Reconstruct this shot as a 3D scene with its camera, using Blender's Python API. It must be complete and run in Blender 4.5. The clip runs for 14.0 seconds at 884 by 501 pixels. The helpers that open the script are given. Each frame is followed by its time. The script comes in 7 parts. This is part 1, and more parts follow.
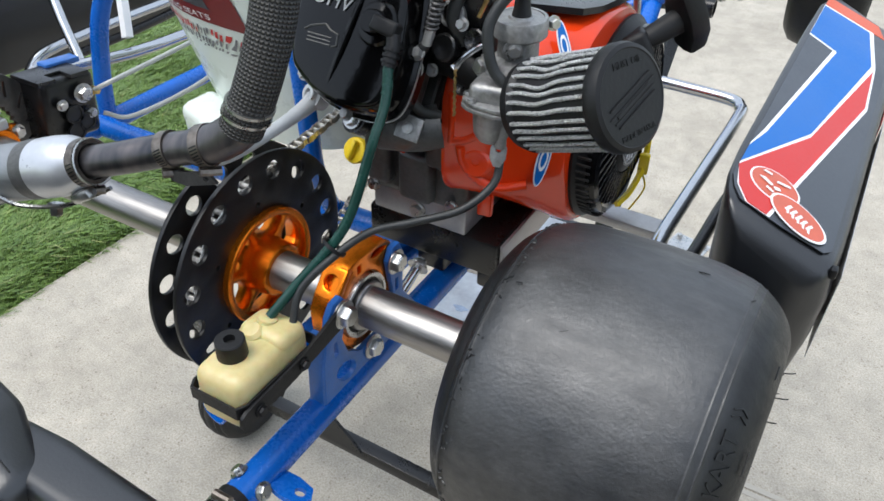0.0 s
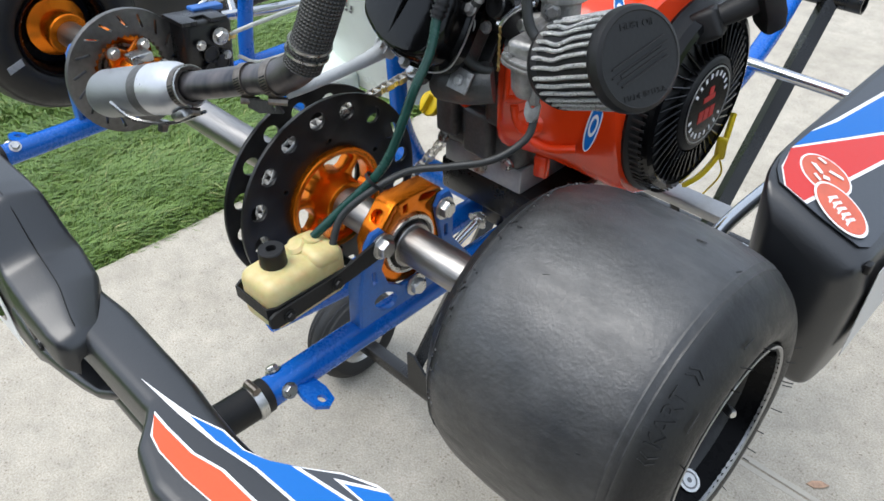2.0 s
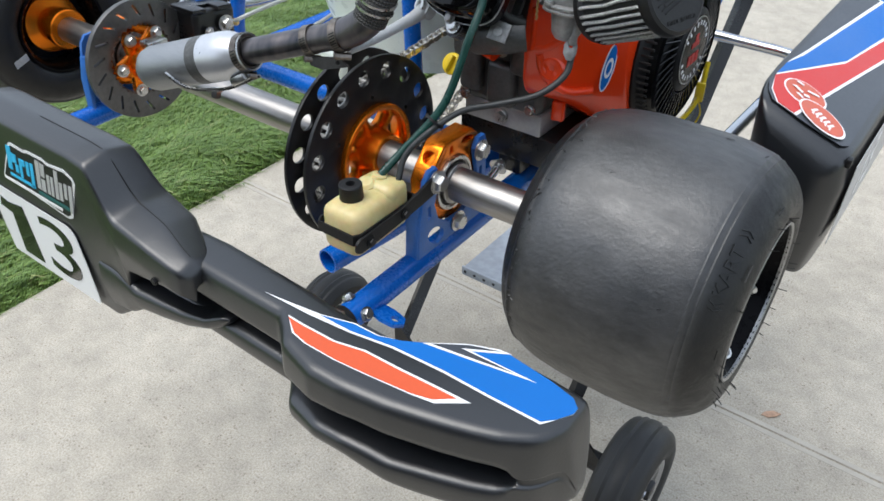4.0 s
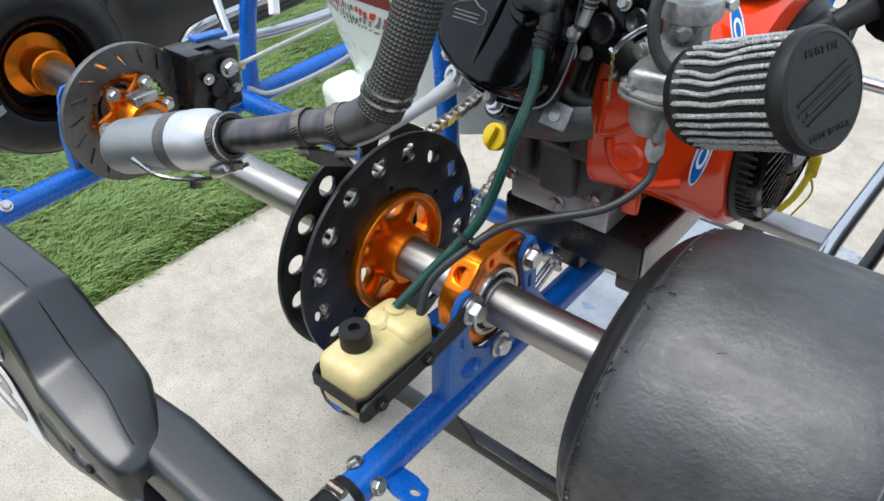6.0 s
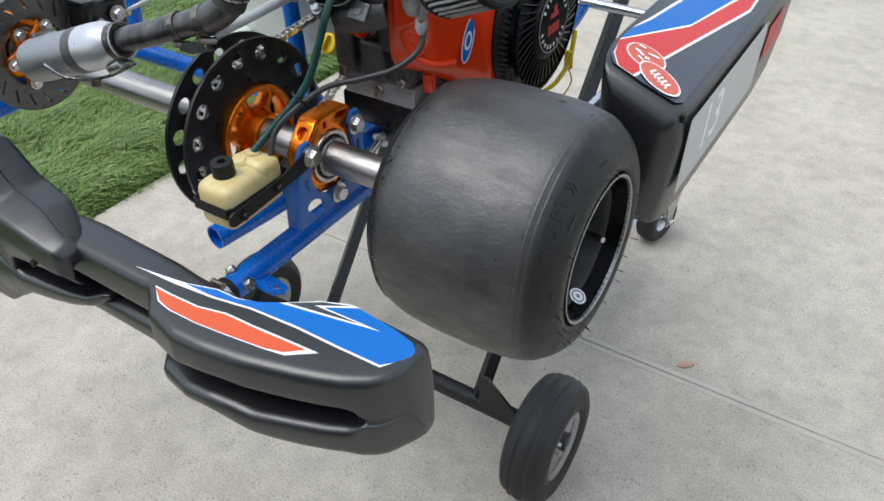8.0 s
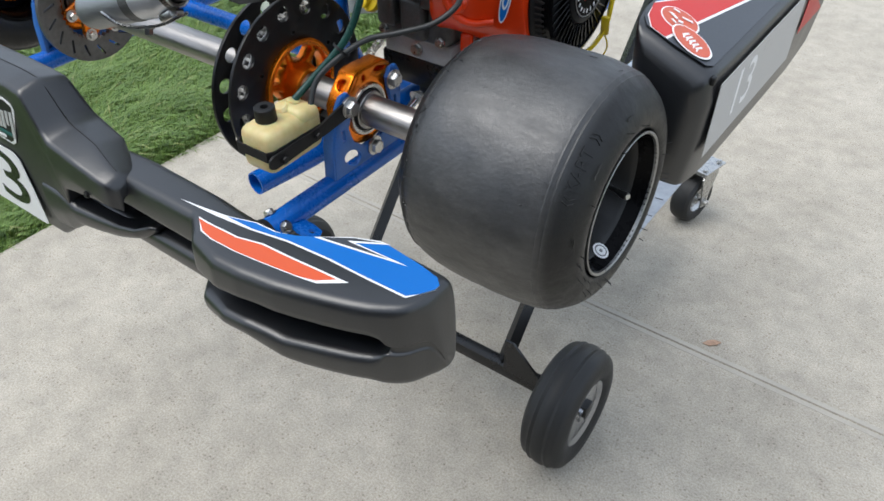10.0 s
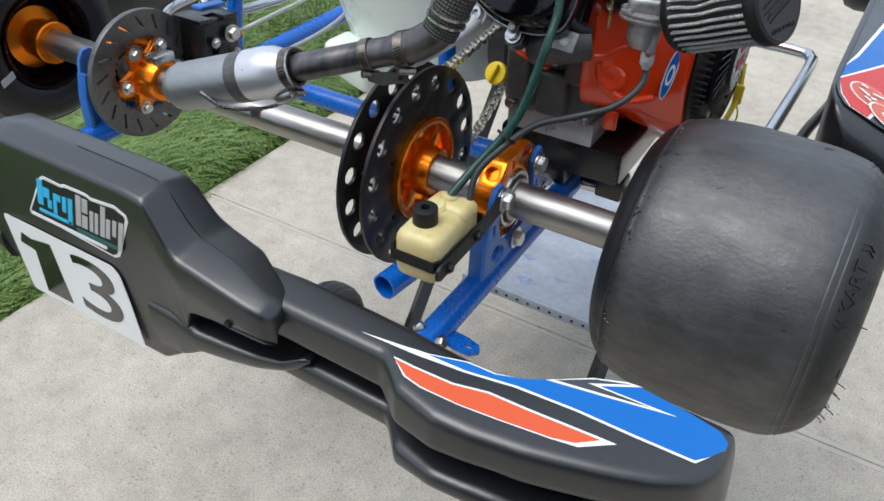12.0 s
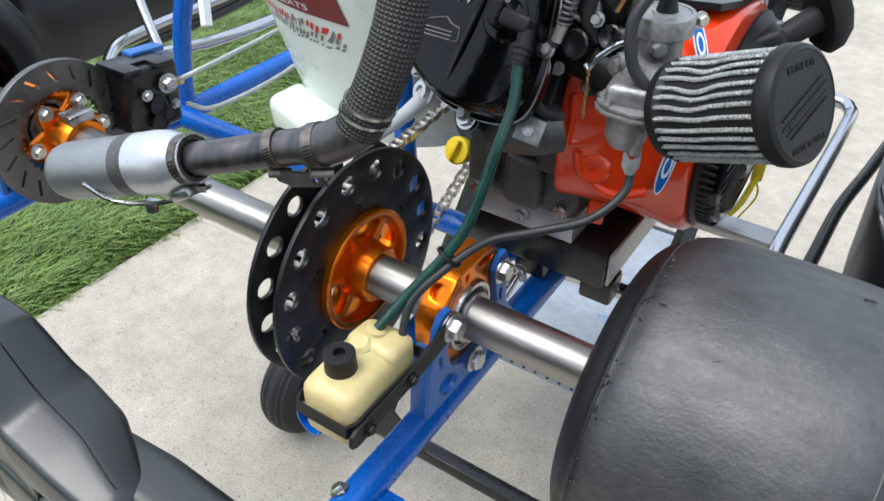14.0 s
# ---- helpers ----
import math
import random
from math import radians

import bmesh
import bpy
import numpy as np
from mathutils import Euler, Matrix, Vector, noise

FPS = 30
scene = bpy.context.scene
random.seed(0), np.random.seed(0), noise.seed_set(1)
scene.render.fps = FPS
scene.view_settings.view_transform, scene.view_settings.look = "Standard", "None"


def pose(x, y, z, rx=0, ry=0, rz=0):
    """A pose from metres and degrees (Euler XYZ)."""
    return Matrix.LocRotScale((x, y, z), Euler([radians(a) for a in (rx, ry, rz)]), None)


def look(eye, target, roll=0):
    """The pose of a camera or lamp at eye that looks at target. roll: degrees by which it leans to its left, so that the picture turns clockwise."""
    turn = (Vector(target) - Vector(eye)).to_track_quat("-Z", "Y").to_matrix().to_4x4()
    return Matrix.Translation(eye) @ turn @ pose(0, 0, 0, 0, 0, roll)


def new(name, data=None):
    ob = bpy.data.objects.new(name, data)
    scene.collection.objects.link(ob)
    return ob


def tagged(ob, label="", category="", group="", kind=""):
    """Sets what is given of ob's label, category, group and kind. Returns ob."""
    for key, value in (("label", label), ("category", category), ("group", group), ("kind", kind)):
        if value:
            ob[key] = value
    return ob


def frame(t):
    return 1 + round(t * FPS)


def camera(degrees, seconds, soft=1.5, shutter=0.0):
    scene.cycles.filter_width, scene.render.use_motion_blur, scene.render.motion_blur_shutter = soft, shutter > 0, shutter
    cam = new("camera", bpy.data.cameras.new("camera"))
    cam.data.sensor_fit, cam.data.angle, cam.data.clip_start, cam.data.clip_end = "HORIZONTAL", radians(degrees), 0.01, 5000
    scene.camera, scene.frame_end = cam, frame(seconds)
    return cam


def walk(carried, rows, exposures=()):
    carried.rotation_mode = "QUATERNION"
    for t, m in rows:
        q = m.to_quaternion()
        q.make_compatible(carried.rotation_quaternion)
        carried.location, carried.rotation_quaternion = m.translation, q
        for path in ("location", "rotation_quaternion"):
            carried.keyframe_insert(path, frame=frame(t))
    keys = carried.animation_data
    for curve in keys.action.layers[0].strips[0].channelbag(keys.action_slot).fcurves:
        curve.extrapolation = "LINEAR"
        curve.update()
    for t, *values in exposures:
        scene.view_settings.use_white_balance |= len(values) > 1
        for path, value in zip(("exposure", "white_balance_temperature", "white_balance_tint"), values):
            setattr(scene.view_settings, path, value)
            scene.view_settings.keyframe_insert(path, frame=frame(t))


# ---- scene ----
cam = camera(59.6, 14.0, soft=1.6)
PATH = [
    (0, (0.316, -0.437, 1.407), (-0.472, 0.948, 0.199), 1.2),
    (0.5, (0.317, -0.445, 1.405), (-0.523, 0.895, 0.181), 0.9),
    (1, (0.351, -0.407, 1.416), (-0.572, 0.874, 0.188), 0.7),
    (1.5, (0.403, -0.392, 1.424), (-0.613, 0.814, 0.194), 0.3),
    (2, (0.443, -0.416, 1.405), (-0.664, 0.702, 0.17), -0.4),
    (2.5, (0.446, -0.45, 1.405), (-0.666, 0.659, 0.166), -1.1),
    (2.7, (0.442, -0.483, 1.406), (-0.646, 0.657, 0.174), -1.4),
    (4.8, (0.379, -0.626, 1.393), (-0.545, 0.68, 0.192), 1.3),
    (5, (0.353, -0.59, 1.395), (-0.592, 0.696, 0.189), 1.0),
    (5.5, (0.283, -0.478, 1.398), (-0.738, 0.741, 0.186), -0.3),
    (6, (0.286, -0.412, 1.387), (-0.749, 0.772, 0.152), -2.0),
    (6.5, (0.328, -0.473, 1.406), (-0.64, 0.759, 0.163), -2.2),
    (7, (0.388, -0.588, 1.388), (-0.506, 0.701, 0.147), -1.8),
    (7.5, (0.449, -0.626, 1.398), (-0.404, 0.696, 0.164), -1.1),
    (8, (0.532, -0.601, 1.416), (-0.32, 0.717, 0.176), -0.7),
    (8.2, (0.588, -0.589, 1.424), (-0.274, 0.718, 0.179), -0.5),
    (10.3, (0.552, -0.645, 1.407), (-0.36, 0.597, 0.132), -0.4),
    (10.5, (0.5, -0.649, 1.411), (-0.398, 0.607, 0.14), -0.4),
    (11, (0.38, -0.661, 1.4), (-0.428, 0.673, 0.148), -0.0),
    (11.5, (0.32, -0.671, 1.4), (-0.453, 0.702, 0.169), 0.8),
    (12, (0.278, -0.649, 1.393), (-0.529, 0.724, 0.184), 1.5),
    (12.5, (0.291, -0.554, 1.399), (-0.581, 0.793, 0.205), 1.8),
    (13, (0.295, -0.465, 1.407), (-0.614, 0.862, 0.217), 1.5),
    (13.5, (0.306, -0.413, 1.41), (-0.594, 0.907, 0.207), 1.3),
    (14, (0.24, -0.433, 1.393), (-0.625, 0.886, 0.164), 0.6),
]
walk(cam, [(t, look(eye, target, roll)) for t, eye, target, roll in PATH],
     [(0, 0.19), (1, 0.29), (2, 0.29), (2.7, 0.27), (5, 0.10), (5.5, 0.23), (6, 0.36), (6.5, 0.36), (7, 0.24), (7.5, 0.10), (8.2, 0.06), (10.3, 0.04), (11, 0.06), (12, 0.05), (12.5, 0.14), (13, 0.29), (13.5, 0.36), (14, 0.37)])

# ---- light ----
world = bpy.data.worlds.new("sky")
scene.world = world
world.use_nodes = True
wn, wl = world.node_tree.nodes, world.node_tree.links
sky = wn.new("ShaderNodeTexSky")
sky.sky_type, sky.sun_disc = "NISHITA", False
sky.sun_elevation, sky.sun_rotation = radians(66), radians(219)
sky.air_density, sky.dust_density, sky.ozone_density = 1.0, 2.0, 1.2
wn["Background"].inputs["Strength"].default_value = 0.15
veil = wn.new("ShaderNodeMix")          # a thin even cloud cover over the sky
veil.data_type = "RGBA"
veil.inputs[0].default_value = 0.65
veil.inputs[7].default_value = (8.2, 9.25, 10.75, 1)
wl.new(sky.outputs[0], veil.inputs[6])
wl.new(veil.outputs[2], wn["Background"].inputs["Color"])
sun = new("sun", bpy.data.lights.new("sun", "SUN"))
sun.data.energy, sun.data.angle, sun.data.color = 2.2, radians(40), (1.0, 0.98, 0.94)
sun.matrix_world = look((-0.26, -0.32, 0.91), (0, 0, 0))
sun.location = (0, 0, 6)

AX = 0.93          # height of the rear axle
MID = -0.326       # middle of the kart


# ---- materials ----
def nodes_of(name):
    m = bpy.data.materials.new(name)
    m.use_nodes = True
    return m, m.node_tree.nodes, m.node_tree.links


def surface(name, color, rough=0.5, metal=0.0, vary=0.15, scale=8.0, fine=120.0, bump=0.1, rvary=0.1, coat=0.0,
            stretch=(1, 1, 1), second=None, spot=0.0, spot_scale=30.0, sheen=0.0, transmission=0.0, spec=0.5):
    """A surface with stains at one scale and grain at another, both in metres."""
    m, n, l = nodes_of(name)
    b = n["Principled BSDF"]
    tc = n.new("ShaderNodeTexCoord")
    mp = n.new("ShaderNodeMapping")
    mp.inputs["Scale"].default_value = stretch
    l.new(tc.outputs["Object"], mp.inputs["Vector"])
    big = n.new("ShaderNodeTexNoise")
    big.inputs["Scale"].default_value, big.inputs["Detail"].default_value = scale, 6
    small = n.new("ShaderNodeTexNoise")
    small.inputs["Scale"].default_value, small.inputs["Detail"].default_value = fine, 4
    for t in (big, small):
        l.new(mp.outputs[0], t.inputs["Vector"])
    ramp = n.new("ShaderNodeValToRGB")
    c0 = [max(0, c * (1 - vary)) for c in color]
    c1 = second if second else [min(1, c * (1 + vary)) for c in color]
    ramp.color_ramp.elements[0].position, ramp.color_ramp.elements[1].position = 0.32, 0.68
    ramp.color_ramp.elements[0].color, ramp.color_ramp.elements[1].color = (*c0, 1), (*c1, 1)
    mixf = n.new("ShaderNodeMath")
    mixf.operation = "MULTIPLY_ADD"
    mixf.inputs[1].default_value, mixf.inputs[2].default_value = 0.35, 0.0
    l.new(small.outputs[0], mixf.inputs[0])
    add = n.new("ShaderNodeMath")
    add.operation = "MULTIPLY_ADD"
    add.inputs[1].default_value = 0.65
    l.new(big.outputs[0], add.inputs[0])
    l.new(mixf.outputs[0], add.inputs[2])
    l.new(add.outputs[0], ramp.inputs[0])
    out = ramp.outputs[0]
    if spot:
        vo = n.new("ShaderNodeTexVoronoi")
        vo.inputs["Scale"].default_value = spot_scale
        l.new(mp.outputs[0], vo.inputs["Vector"])
        sr = n.new("ShaderNodeValToRGB")
        sr.color_ramp.elements[0].position, sr.color_ramp.elements[1].position = 0.0, 0.25
        sr.color_ramp.elements[0].color, sr.color_ramp.elements[1].color = (1 - spot,) * 3 + (1,), (1, 1, 1, 1)
        l.new(vo.outputs["Distance"], sr.inputs[0])
        mul = n.new("ShaderNodeMix")
        mul.data_type, mul.blend_type = "RGBA", "MULTIPLY"
        mul.inputs[0].default_value = 1
        l.new(out, mul.inputs[6])
        l.new(sr.outputs[0], mul.inputs[7])
        out = mul.outputs[2]
    l.new(out, b.inputs["Base Color"])
    rr = n.new("ShaderNodeMapRange")
    rr.inputs[3].default_value, rr.inputs[4].default_value = max(0.02, rough - rvary), min(1, rough + rvary)
    rr.inputs[1].default_value, rr.inputs[2].default_value = 0.3, 0.7
    l.new(add.outputs[0], rr.inputs[0])
    l.new(rr.outputs[0], b.inputs["Roughness"])
    b.inputs["Metallic"].default_value = metal
    b.inputs["Coat Weight"].default_value = coat
    b.inputs["Coat Roughness"].default_value = 0.08
    b.inputs["Sheen Weight"].default_value = sheen
    b.inputs["Transmission Weight"].default_value = transmission
    b.inputs["Specular IOR Level"].default_value = spec
    if bump:
        bp = n.new("ShaderNodeBump")
        bp.inputs["Strength"].default_value, bp.inputs["Distance"].default_value = bump, 0.002
        l.new(small.outputs[0], bp.inputs["Height"])
        l.new(bp.outputs[0], b.inputs["Normal"])
    return m


M_PLASTIC = surface("moulded_plastic", (0.0065, 0.0075, 0.0095), 0.34, fine=420, bump=0.06, vary=0.25, scale=6, rvary=0.06, spec=0.85)


def rubber_material():
    """Worn slick tread: dusty patches, drag streaks, crumbs of picked-up rubber."""
    m, n, l = nodes_of("slick_rubber")
    b = n["Principled BSDF"]
    tc = n.new("ShaderNodeTexCoord")

    def tex(scale, detail, rough, stretch=(1, 1, 1)):
        mp = n.new("ShaderNodeMapping")
        mp.inputs["Scale"].default_value = stretch
        l.new(tc.outputs["Object"], mp.inputs["Vector"])
        t = n.new("ShaderNodeTexNoise")
        t.inputs["Scale"].default_value, t.inputs["Detail"].default_value, t.inputs["Roughness"].default_value = scale, detail, rough
        l.new(mp.outputs[0], t.inputs["Vector"])
        return t.outputs[0]

    def ramp(src, p0, p1, c0, c1):
        r = n.new("ShaderNodeValToRGB")
        r.color_ramp.elements[0].position, r.color_ramp.elements[1].position = p0, p1
        r.color_ramp.elements[0].color, r.color_ramp.elements[1].color = (*c0, 1), (*c1, 1)
        l.new(src, r.inputs[0])
        return r.outputs[0]

    def blend(kind, a, c, fac=1.0):
        q = n.new("ShaderNodeMix")
        q.data_type, q.blend_type = "RGBA", kind
        q.inputs[0].default_value = fac
        l.new(a, q.inputs[6])
        l.new(c, q.inputs[7])
        return q.outputs[2]
    dust = ramp(tex(19, 8, 0.66), 0.34, 0.68, (0.012, 0.0125, 0.0135), (0.038, 0.0375, 0.037))
    grain = ramp(tex(170, 6, 0.75, (0.7, 1, 1)), 0.32, 0.68, (0.62, 0.62, 0.62), (1.30, 1.30, 1.30))
    drag = ramp(tex(48, 6, 0.75, (0.55, 1.9, 1.9)), 0.36, 0.64, (0.70, 0.70, 0.70), (1.35, 1.35, 1.35))
    sep = n.new("ShaderNodeSeparateXYZ")
    l.new(tc.outputs["Object"], sep.inputs[0])
    flat = n.new("ShaderNodeCombineXYZ")
    up = n.new("ShaderNodeMath")
    up.operation = "SUBTRACT"
    up.inputs[1].default_value = AX
    l.new(sep.outputs[1], flat.inputs[0])
    l.new(sep.outputs[2], up.inputs[0])
    l.new(up.outputs[0], flat.inputs[1])
    reach = n.new("ShaderNodeVectorMath")
    reach.operation = "LENGTH"
    l.new(flat.outputs[0], reach.inputs[0])
    worn = n.new("ShaderNodeMapRange")          # the wall keeps its clean black, the tread is scuffed grey
    worn.interpolation_type = "SMOOTHSTEP"
    worn.inputs[1].default_value, worn.inputs[2].default_value = 0.124, 0.1365
    l.new(reach.outputs["Value"], worn.inputs[0])
    clean = n.new("ShaderNodeRGB")
    clean.outputs[0].default_value = (0.0035, 0.0038, 0.0043, 1)
    skin = n.new("ShaderNodeMix")
    skin.data_type = "RGBA"
    l.new(worn.outputs[0], skin.inputs[0])
    l.new(clean.outputs[0], skin.inputs[6])
    l.new(blend("MULTIPLY", blend("MULTIPLY", dust, grain), drag), skin.inputs[7])
    l.new(skin.outputs[2], b.inputs["Base Color"])
    rr = n.new("ShaderNodeMapRange")
    rr.inputs[1].default_value, rr.inputs[2].default_value, rr.inputs[3].default_value, rr.inputs[4].default_value = 0.32, 0.68, 0.33, 0.60
    l.new(tex(34, 8, 0.75, (0.6, 1.7, 1.7)), rr.inputs[0])
    l.new(rr.outputs[0], b.inputs["Roughness"])
    coarse = n.new("ShaderNodeBump")
    coarse.inputs["Strength"].default_value, coarse.inputs["Distance"].default_value = 0.13, 0.003
    l.new(tex(60, 7, 0.7, (0.7, 1.6, 1.6)), coarse.inputs["Height"])
    fine = n.new("ShaderNodeBump")
    fine.inputs["Strength"].default_value, fine.inputs["Distance"].default_value = 0.30, 0.0015
    l.new(tex(260, 5, 0.7), fine.inputs["Height"])
    l.new(coarse.outputs[0], fine.inputs["Normal"])
    l.new(fine.outputs[0], b.inputs["Normal"])
    gloss = n.new("ShaderNodeMapRange")         # the scrubbed tread is polished, the wall stays dull
    gloss.inputs[3].default_value, gloss.inputs[4].default_value = 0.42, 1.0
    l.new(worn.outputs[0], gloss.inputs[0])
    l.new(gloss.outputs[0], b.inputs["Specular IOR Level"])
    return m


M_RUBBER = rubber_material()
M_WALL = surface("sidewall_rubber", (0.0040, 0.0043, 0.0048), 0.46, fine=200, bump=0.15, vary=0.3, scale=14, spec=0.38)
M_SMALLTYRE = surface("ribbed_rubber", (0.009, 0.0095, 0.010), 0.55, fine=200, bump=0.2, vary=0.3, scale=20)
M_BLUE = surface("blue_powder_coat", (0.002, 0.108, 0.48), 0.28, fine=300, bump=0.05, vary=0.12, scale=10)
# paler than the tube coat: some grey-blue sheen is mixed into the base colour
M_BLUE_PLATE = surface("blue_coat_with_sheen", (0.022, 0.125, 0.42), 0.36, fine=300, bump=0.06, vary=0.2, scale=25)
M_ORANGE = surface("orange_anodised", (0.76, 0.19, 0.008), 0.25, metal=0.85, fine=60, bump=0.0, vary=0.05, scale=14, rvary=0.02)
M_STEEL = surface("ground_steel", (0.34, 0.325, 0.31), 0.38, metal=1.0, fine=60, bump=0.06, vary=0.2, scale=12, stretch=(1, 12, 12), rvary=0.1)
M_ZINC = surface("zinc_bolt", (0.50, 0.50, 0.49), 0.3, metal=1.0, vary=0.2, scale=60, fine=500, bump=0.05)
M_CHROME = surface("chrome", (0.50, 0.51, 0.53), 0.2, metal=1.0, vary=0.08, scale=14, fine=400, bump=0.02, rvary=0.06)
M_GUARD = surface("black_anodised", (0.006, 0.006, 0.0065), 0.42, fine=350, bump=0.1, vary=0.4, scale=40, spot=0.0)
M_DISC = surface("brake_disc_steel", (0.12, 0.117, 0.114), 0.42, metal=0.7, fine=140, bump=0.08, vary=0.35, scale=26)
M_BLACK = surface("black_paint", (0.006, 0.006, 0.0065), 0.3, fine=300, bump=0.08, vary=0.3, scale=16)
M_COVER = surface("gloss_black_casting", (0.0022, 0.0022, 0.0025), 0.12, fine=120, bump=0.10, vary=0.3, scale=18, rvary=0.05, spec=0.26)
M_MATT = surface("matt_black", (0.006, 0.006, 0.0065), 0.5, fine=260, bump=0.12, vary=0.3, scale=16, spec=0.35)
M_RED = surface("red_orange_paint", (0.72, 0.045, 0.006), 0.15, fine=22, bump=0.30, vary=0.12, scale=14, spec=0.6)
M_CAST = surface("cast_aluminium", (0.46, 0.46, 0.45), 0.4, metal=0.75, fine=260, bump=0.25, vary=0.25, scale=24)
M_CASTDARK = surface("dark_casting", (0.075, 0.074, 0.073), 0.40, metal=0.4, fine=260, bump=0.3, vary=0.35, scale=26)
M_PLATE = surface("machined_plate", (0.38, 0.38, 0.385), 0.38, metal=0.6, fine=200, bump=0.08, vary=0.15, scale=24)
M_MUFFLER = surface("brushed_aluminium", (0.30, 0.31, 0.32), 0.47, metal=0.9, fine=90, bump=0.05, vary=0.12, scale=18, stretch=(2, 14, 14))
M_PIPE = surface("heated_steel", (0.075, 0.085, 0.105), 0.34, metal=0.85, fine=140, bump=0.06, vary=0.5, scale=42, second=(0.15, 0.135, 0.135), stretch=(1, 0.5, 0.3))
M_SEAT = surface("white_glass_fibre", (0.72, 0.78, 0.71), 0.3, fine=60, bump=0.05, vary=0.05, scale=8, coat=0.3)
M_CAN = surface("ivory_plastic", (0.57, 0.46, 0.20), 0.4, fine=150, bump=0.06, vary=0.1, scale=30, second=(0.65, 0.55, 0.28))
M_CAN.node_tree.nodes["Principled BSDF"].inputs["Subsurface Weight"].default_value = 0.3
M_CAN.node_tree.nodes["Principled BSDF"].inputs["Subsurface Scale"].default_value = 0.01
M_HOSE = surface("black_hose", (0.022, 0.024, 0.024), 0.48, fine=300, bump=0.1, vary=0.2, scale=40)
M_GREENHOSE = surface("smoky_green_hose", (0.010, 0.046, 0.036), 0.24, fine=120, bump=0.04, vary=0.3, scale=40, spec=0.35)
M_WHITE = surface("white_vinyl", (0.78, 0.78, 0.78), 0.35, fine=300, bump=0.02, vary=0.03)
M_DBLUE = surface("blue_vinyl", (0.002, 0.122, 0.43), 0.42, fine=300, bump=0.02, vary=0.04, spec=0.3)
M_DRED = surface("red_vinyl", (0.52, 0.036, 0.032), 0.42, spec=0.3, fine=300, bump=0.02, vary=0.04)
M_DORANGE = surface("orange_vinyl", (0.60, 0.095, 0.035), 0.42, spec=0.3, fine=300, bump=0.02, vary=0.05)
M_BADGE = surface("orange_red_vinyl", (0.52, 0.11, 0.065), 0.42, spec=0.3, fine=300, bump=0.02, vary=0.12, scale=60)
M_DIGIT = surface("glossy_black_vinyl", (0.010, 0.011, 0.011), 0.06, fine=30, bump=0.02, vary=0.1, scale=8, rvary=0.02, spec=1.0)
M_TEAL = surface("dark_teal_vinyl", (0.01, 0.10, 0.10), 0.4, bump=0.02, vary=0.1)
M_DGREY = surface("charcoal_vinyl", (0.042, 0.048, 0.058), 0.4, fine=300, bump=0.03, vary=0.1)
M_CYAN = surface("cyan_vinyl", (0.03, 0.45, 0.75), 0.35, bump=0.02, vary=0.05)
M_YELLOW = surface("yellow_plastic", (0.80, 0.58, 0.015), 0.4, bump=0.06, vary=0.08, scale=40)
M_BRASS = surface("brass", (0.55, 0.40, 0.16), 0.35, metal=1.0, bump=0.05, vary=0.25, scale=60)
M_CHAIN = surface("oily_chain", (0.72, 0.70, 0.66), 0.24, metal=0.7, bump=0.1, vary=0.5, scale=160, second=(0.80, 0.76, 0.68))
# less metallic chain copy; glints in the shaded guard gap put into its colour
M_LINK = surface("link_with_glint", (0.52, 0.51, 0.49), 0.22, metal=0.35, bump=0.1, vary=0.45, scale=220)
M_RIMLIP = surface("machined_rim_lip", (0.30, 0.30, 0.30), 0.35, metal=0.9, bump=0.05, vary=0.2, scale=30)
M_RIM = surface("black_rim", (0.003, 0.003, 0.0035), 0.26, bump=0.02, vary=0.3, scale=20, spec=0.06)
M_TRAY = surface("scuffed_tray", (0.30, 0.33, 0.37), 0.45, metal=0.0, fine=70, bump=0.05, vary=0.25, scale=10)
M_WIRE = surface("wire_mesh", (0.52, 0.52, 0.51), 0.33, metal=0.9, fine=900, bump=1.0, vary=0.4, scale=700)
M_LINE = surface("clear_brake_line", (0.42, 0.44, 0.42), 0.3, bump=0.02, vary=0.06)
M_BLUEANOD = surface("blue_anodised", (0.02, 0.06, 0.55), 0.3, metal=0.6, bump=0.03)
M_POLISH = surface("bright_aluminium", (0.56, 0.57, 0.59), 0.34, metal=0.7, vary=0.08, scale=20, fine=200, bump=0.03)
M_CASTGREY = surface("grey_casting", (0.29, 0.29, 0.285), 0.42, metal=0.6, fine=240, bump=0.3, vary=0.4, scale=30)
M_TARNISH = surface("tarnished_steel", (0.13, 0.105, 0.09), 0.4, metal=0.9, fine=200, bump=0.1, vary=0.5, scale=60, second=(0.28, 0.25, 0.22))
M_GREYVINYL = surface("grey_vinyl", (0.42, 0.42, 0.42), 0.35, fine=300, bump=0.02, vary=0.06)
M_FLANK = surface("dull_grey_casting", (0.085, 0.085, 0.083), 0.45, metal=0.5, fine=240, bump=0.35, vary=0.4, scale=40)
M_FADED = surface("faded_blue_smear", (0.22, 0.28, 0.38), 0.5, vary=0.3, scale=60, bump=0.0)
M_ARM = surface("pale_grey_paint", (0.42, 0.44, 0.46), 0.35, fine=200, bump=0.05, vary=0.12, scale=30)
M_MAROON = surface("maroon_vinyl", (0.17, 0.012, 0.014), 0.4, bump=0.02, vary=0.08, scale=40)
M_SCRIPT = surface("grey_print", (0.16, 0.16, 0.165), 0.45, bump=0.0, vary=0.15, scale=90)
M_LEAF = surface("dry_leaf", (0.38, 0.24, 0.16), 0.7, vary=0.3, scale=60, bump=0.3)


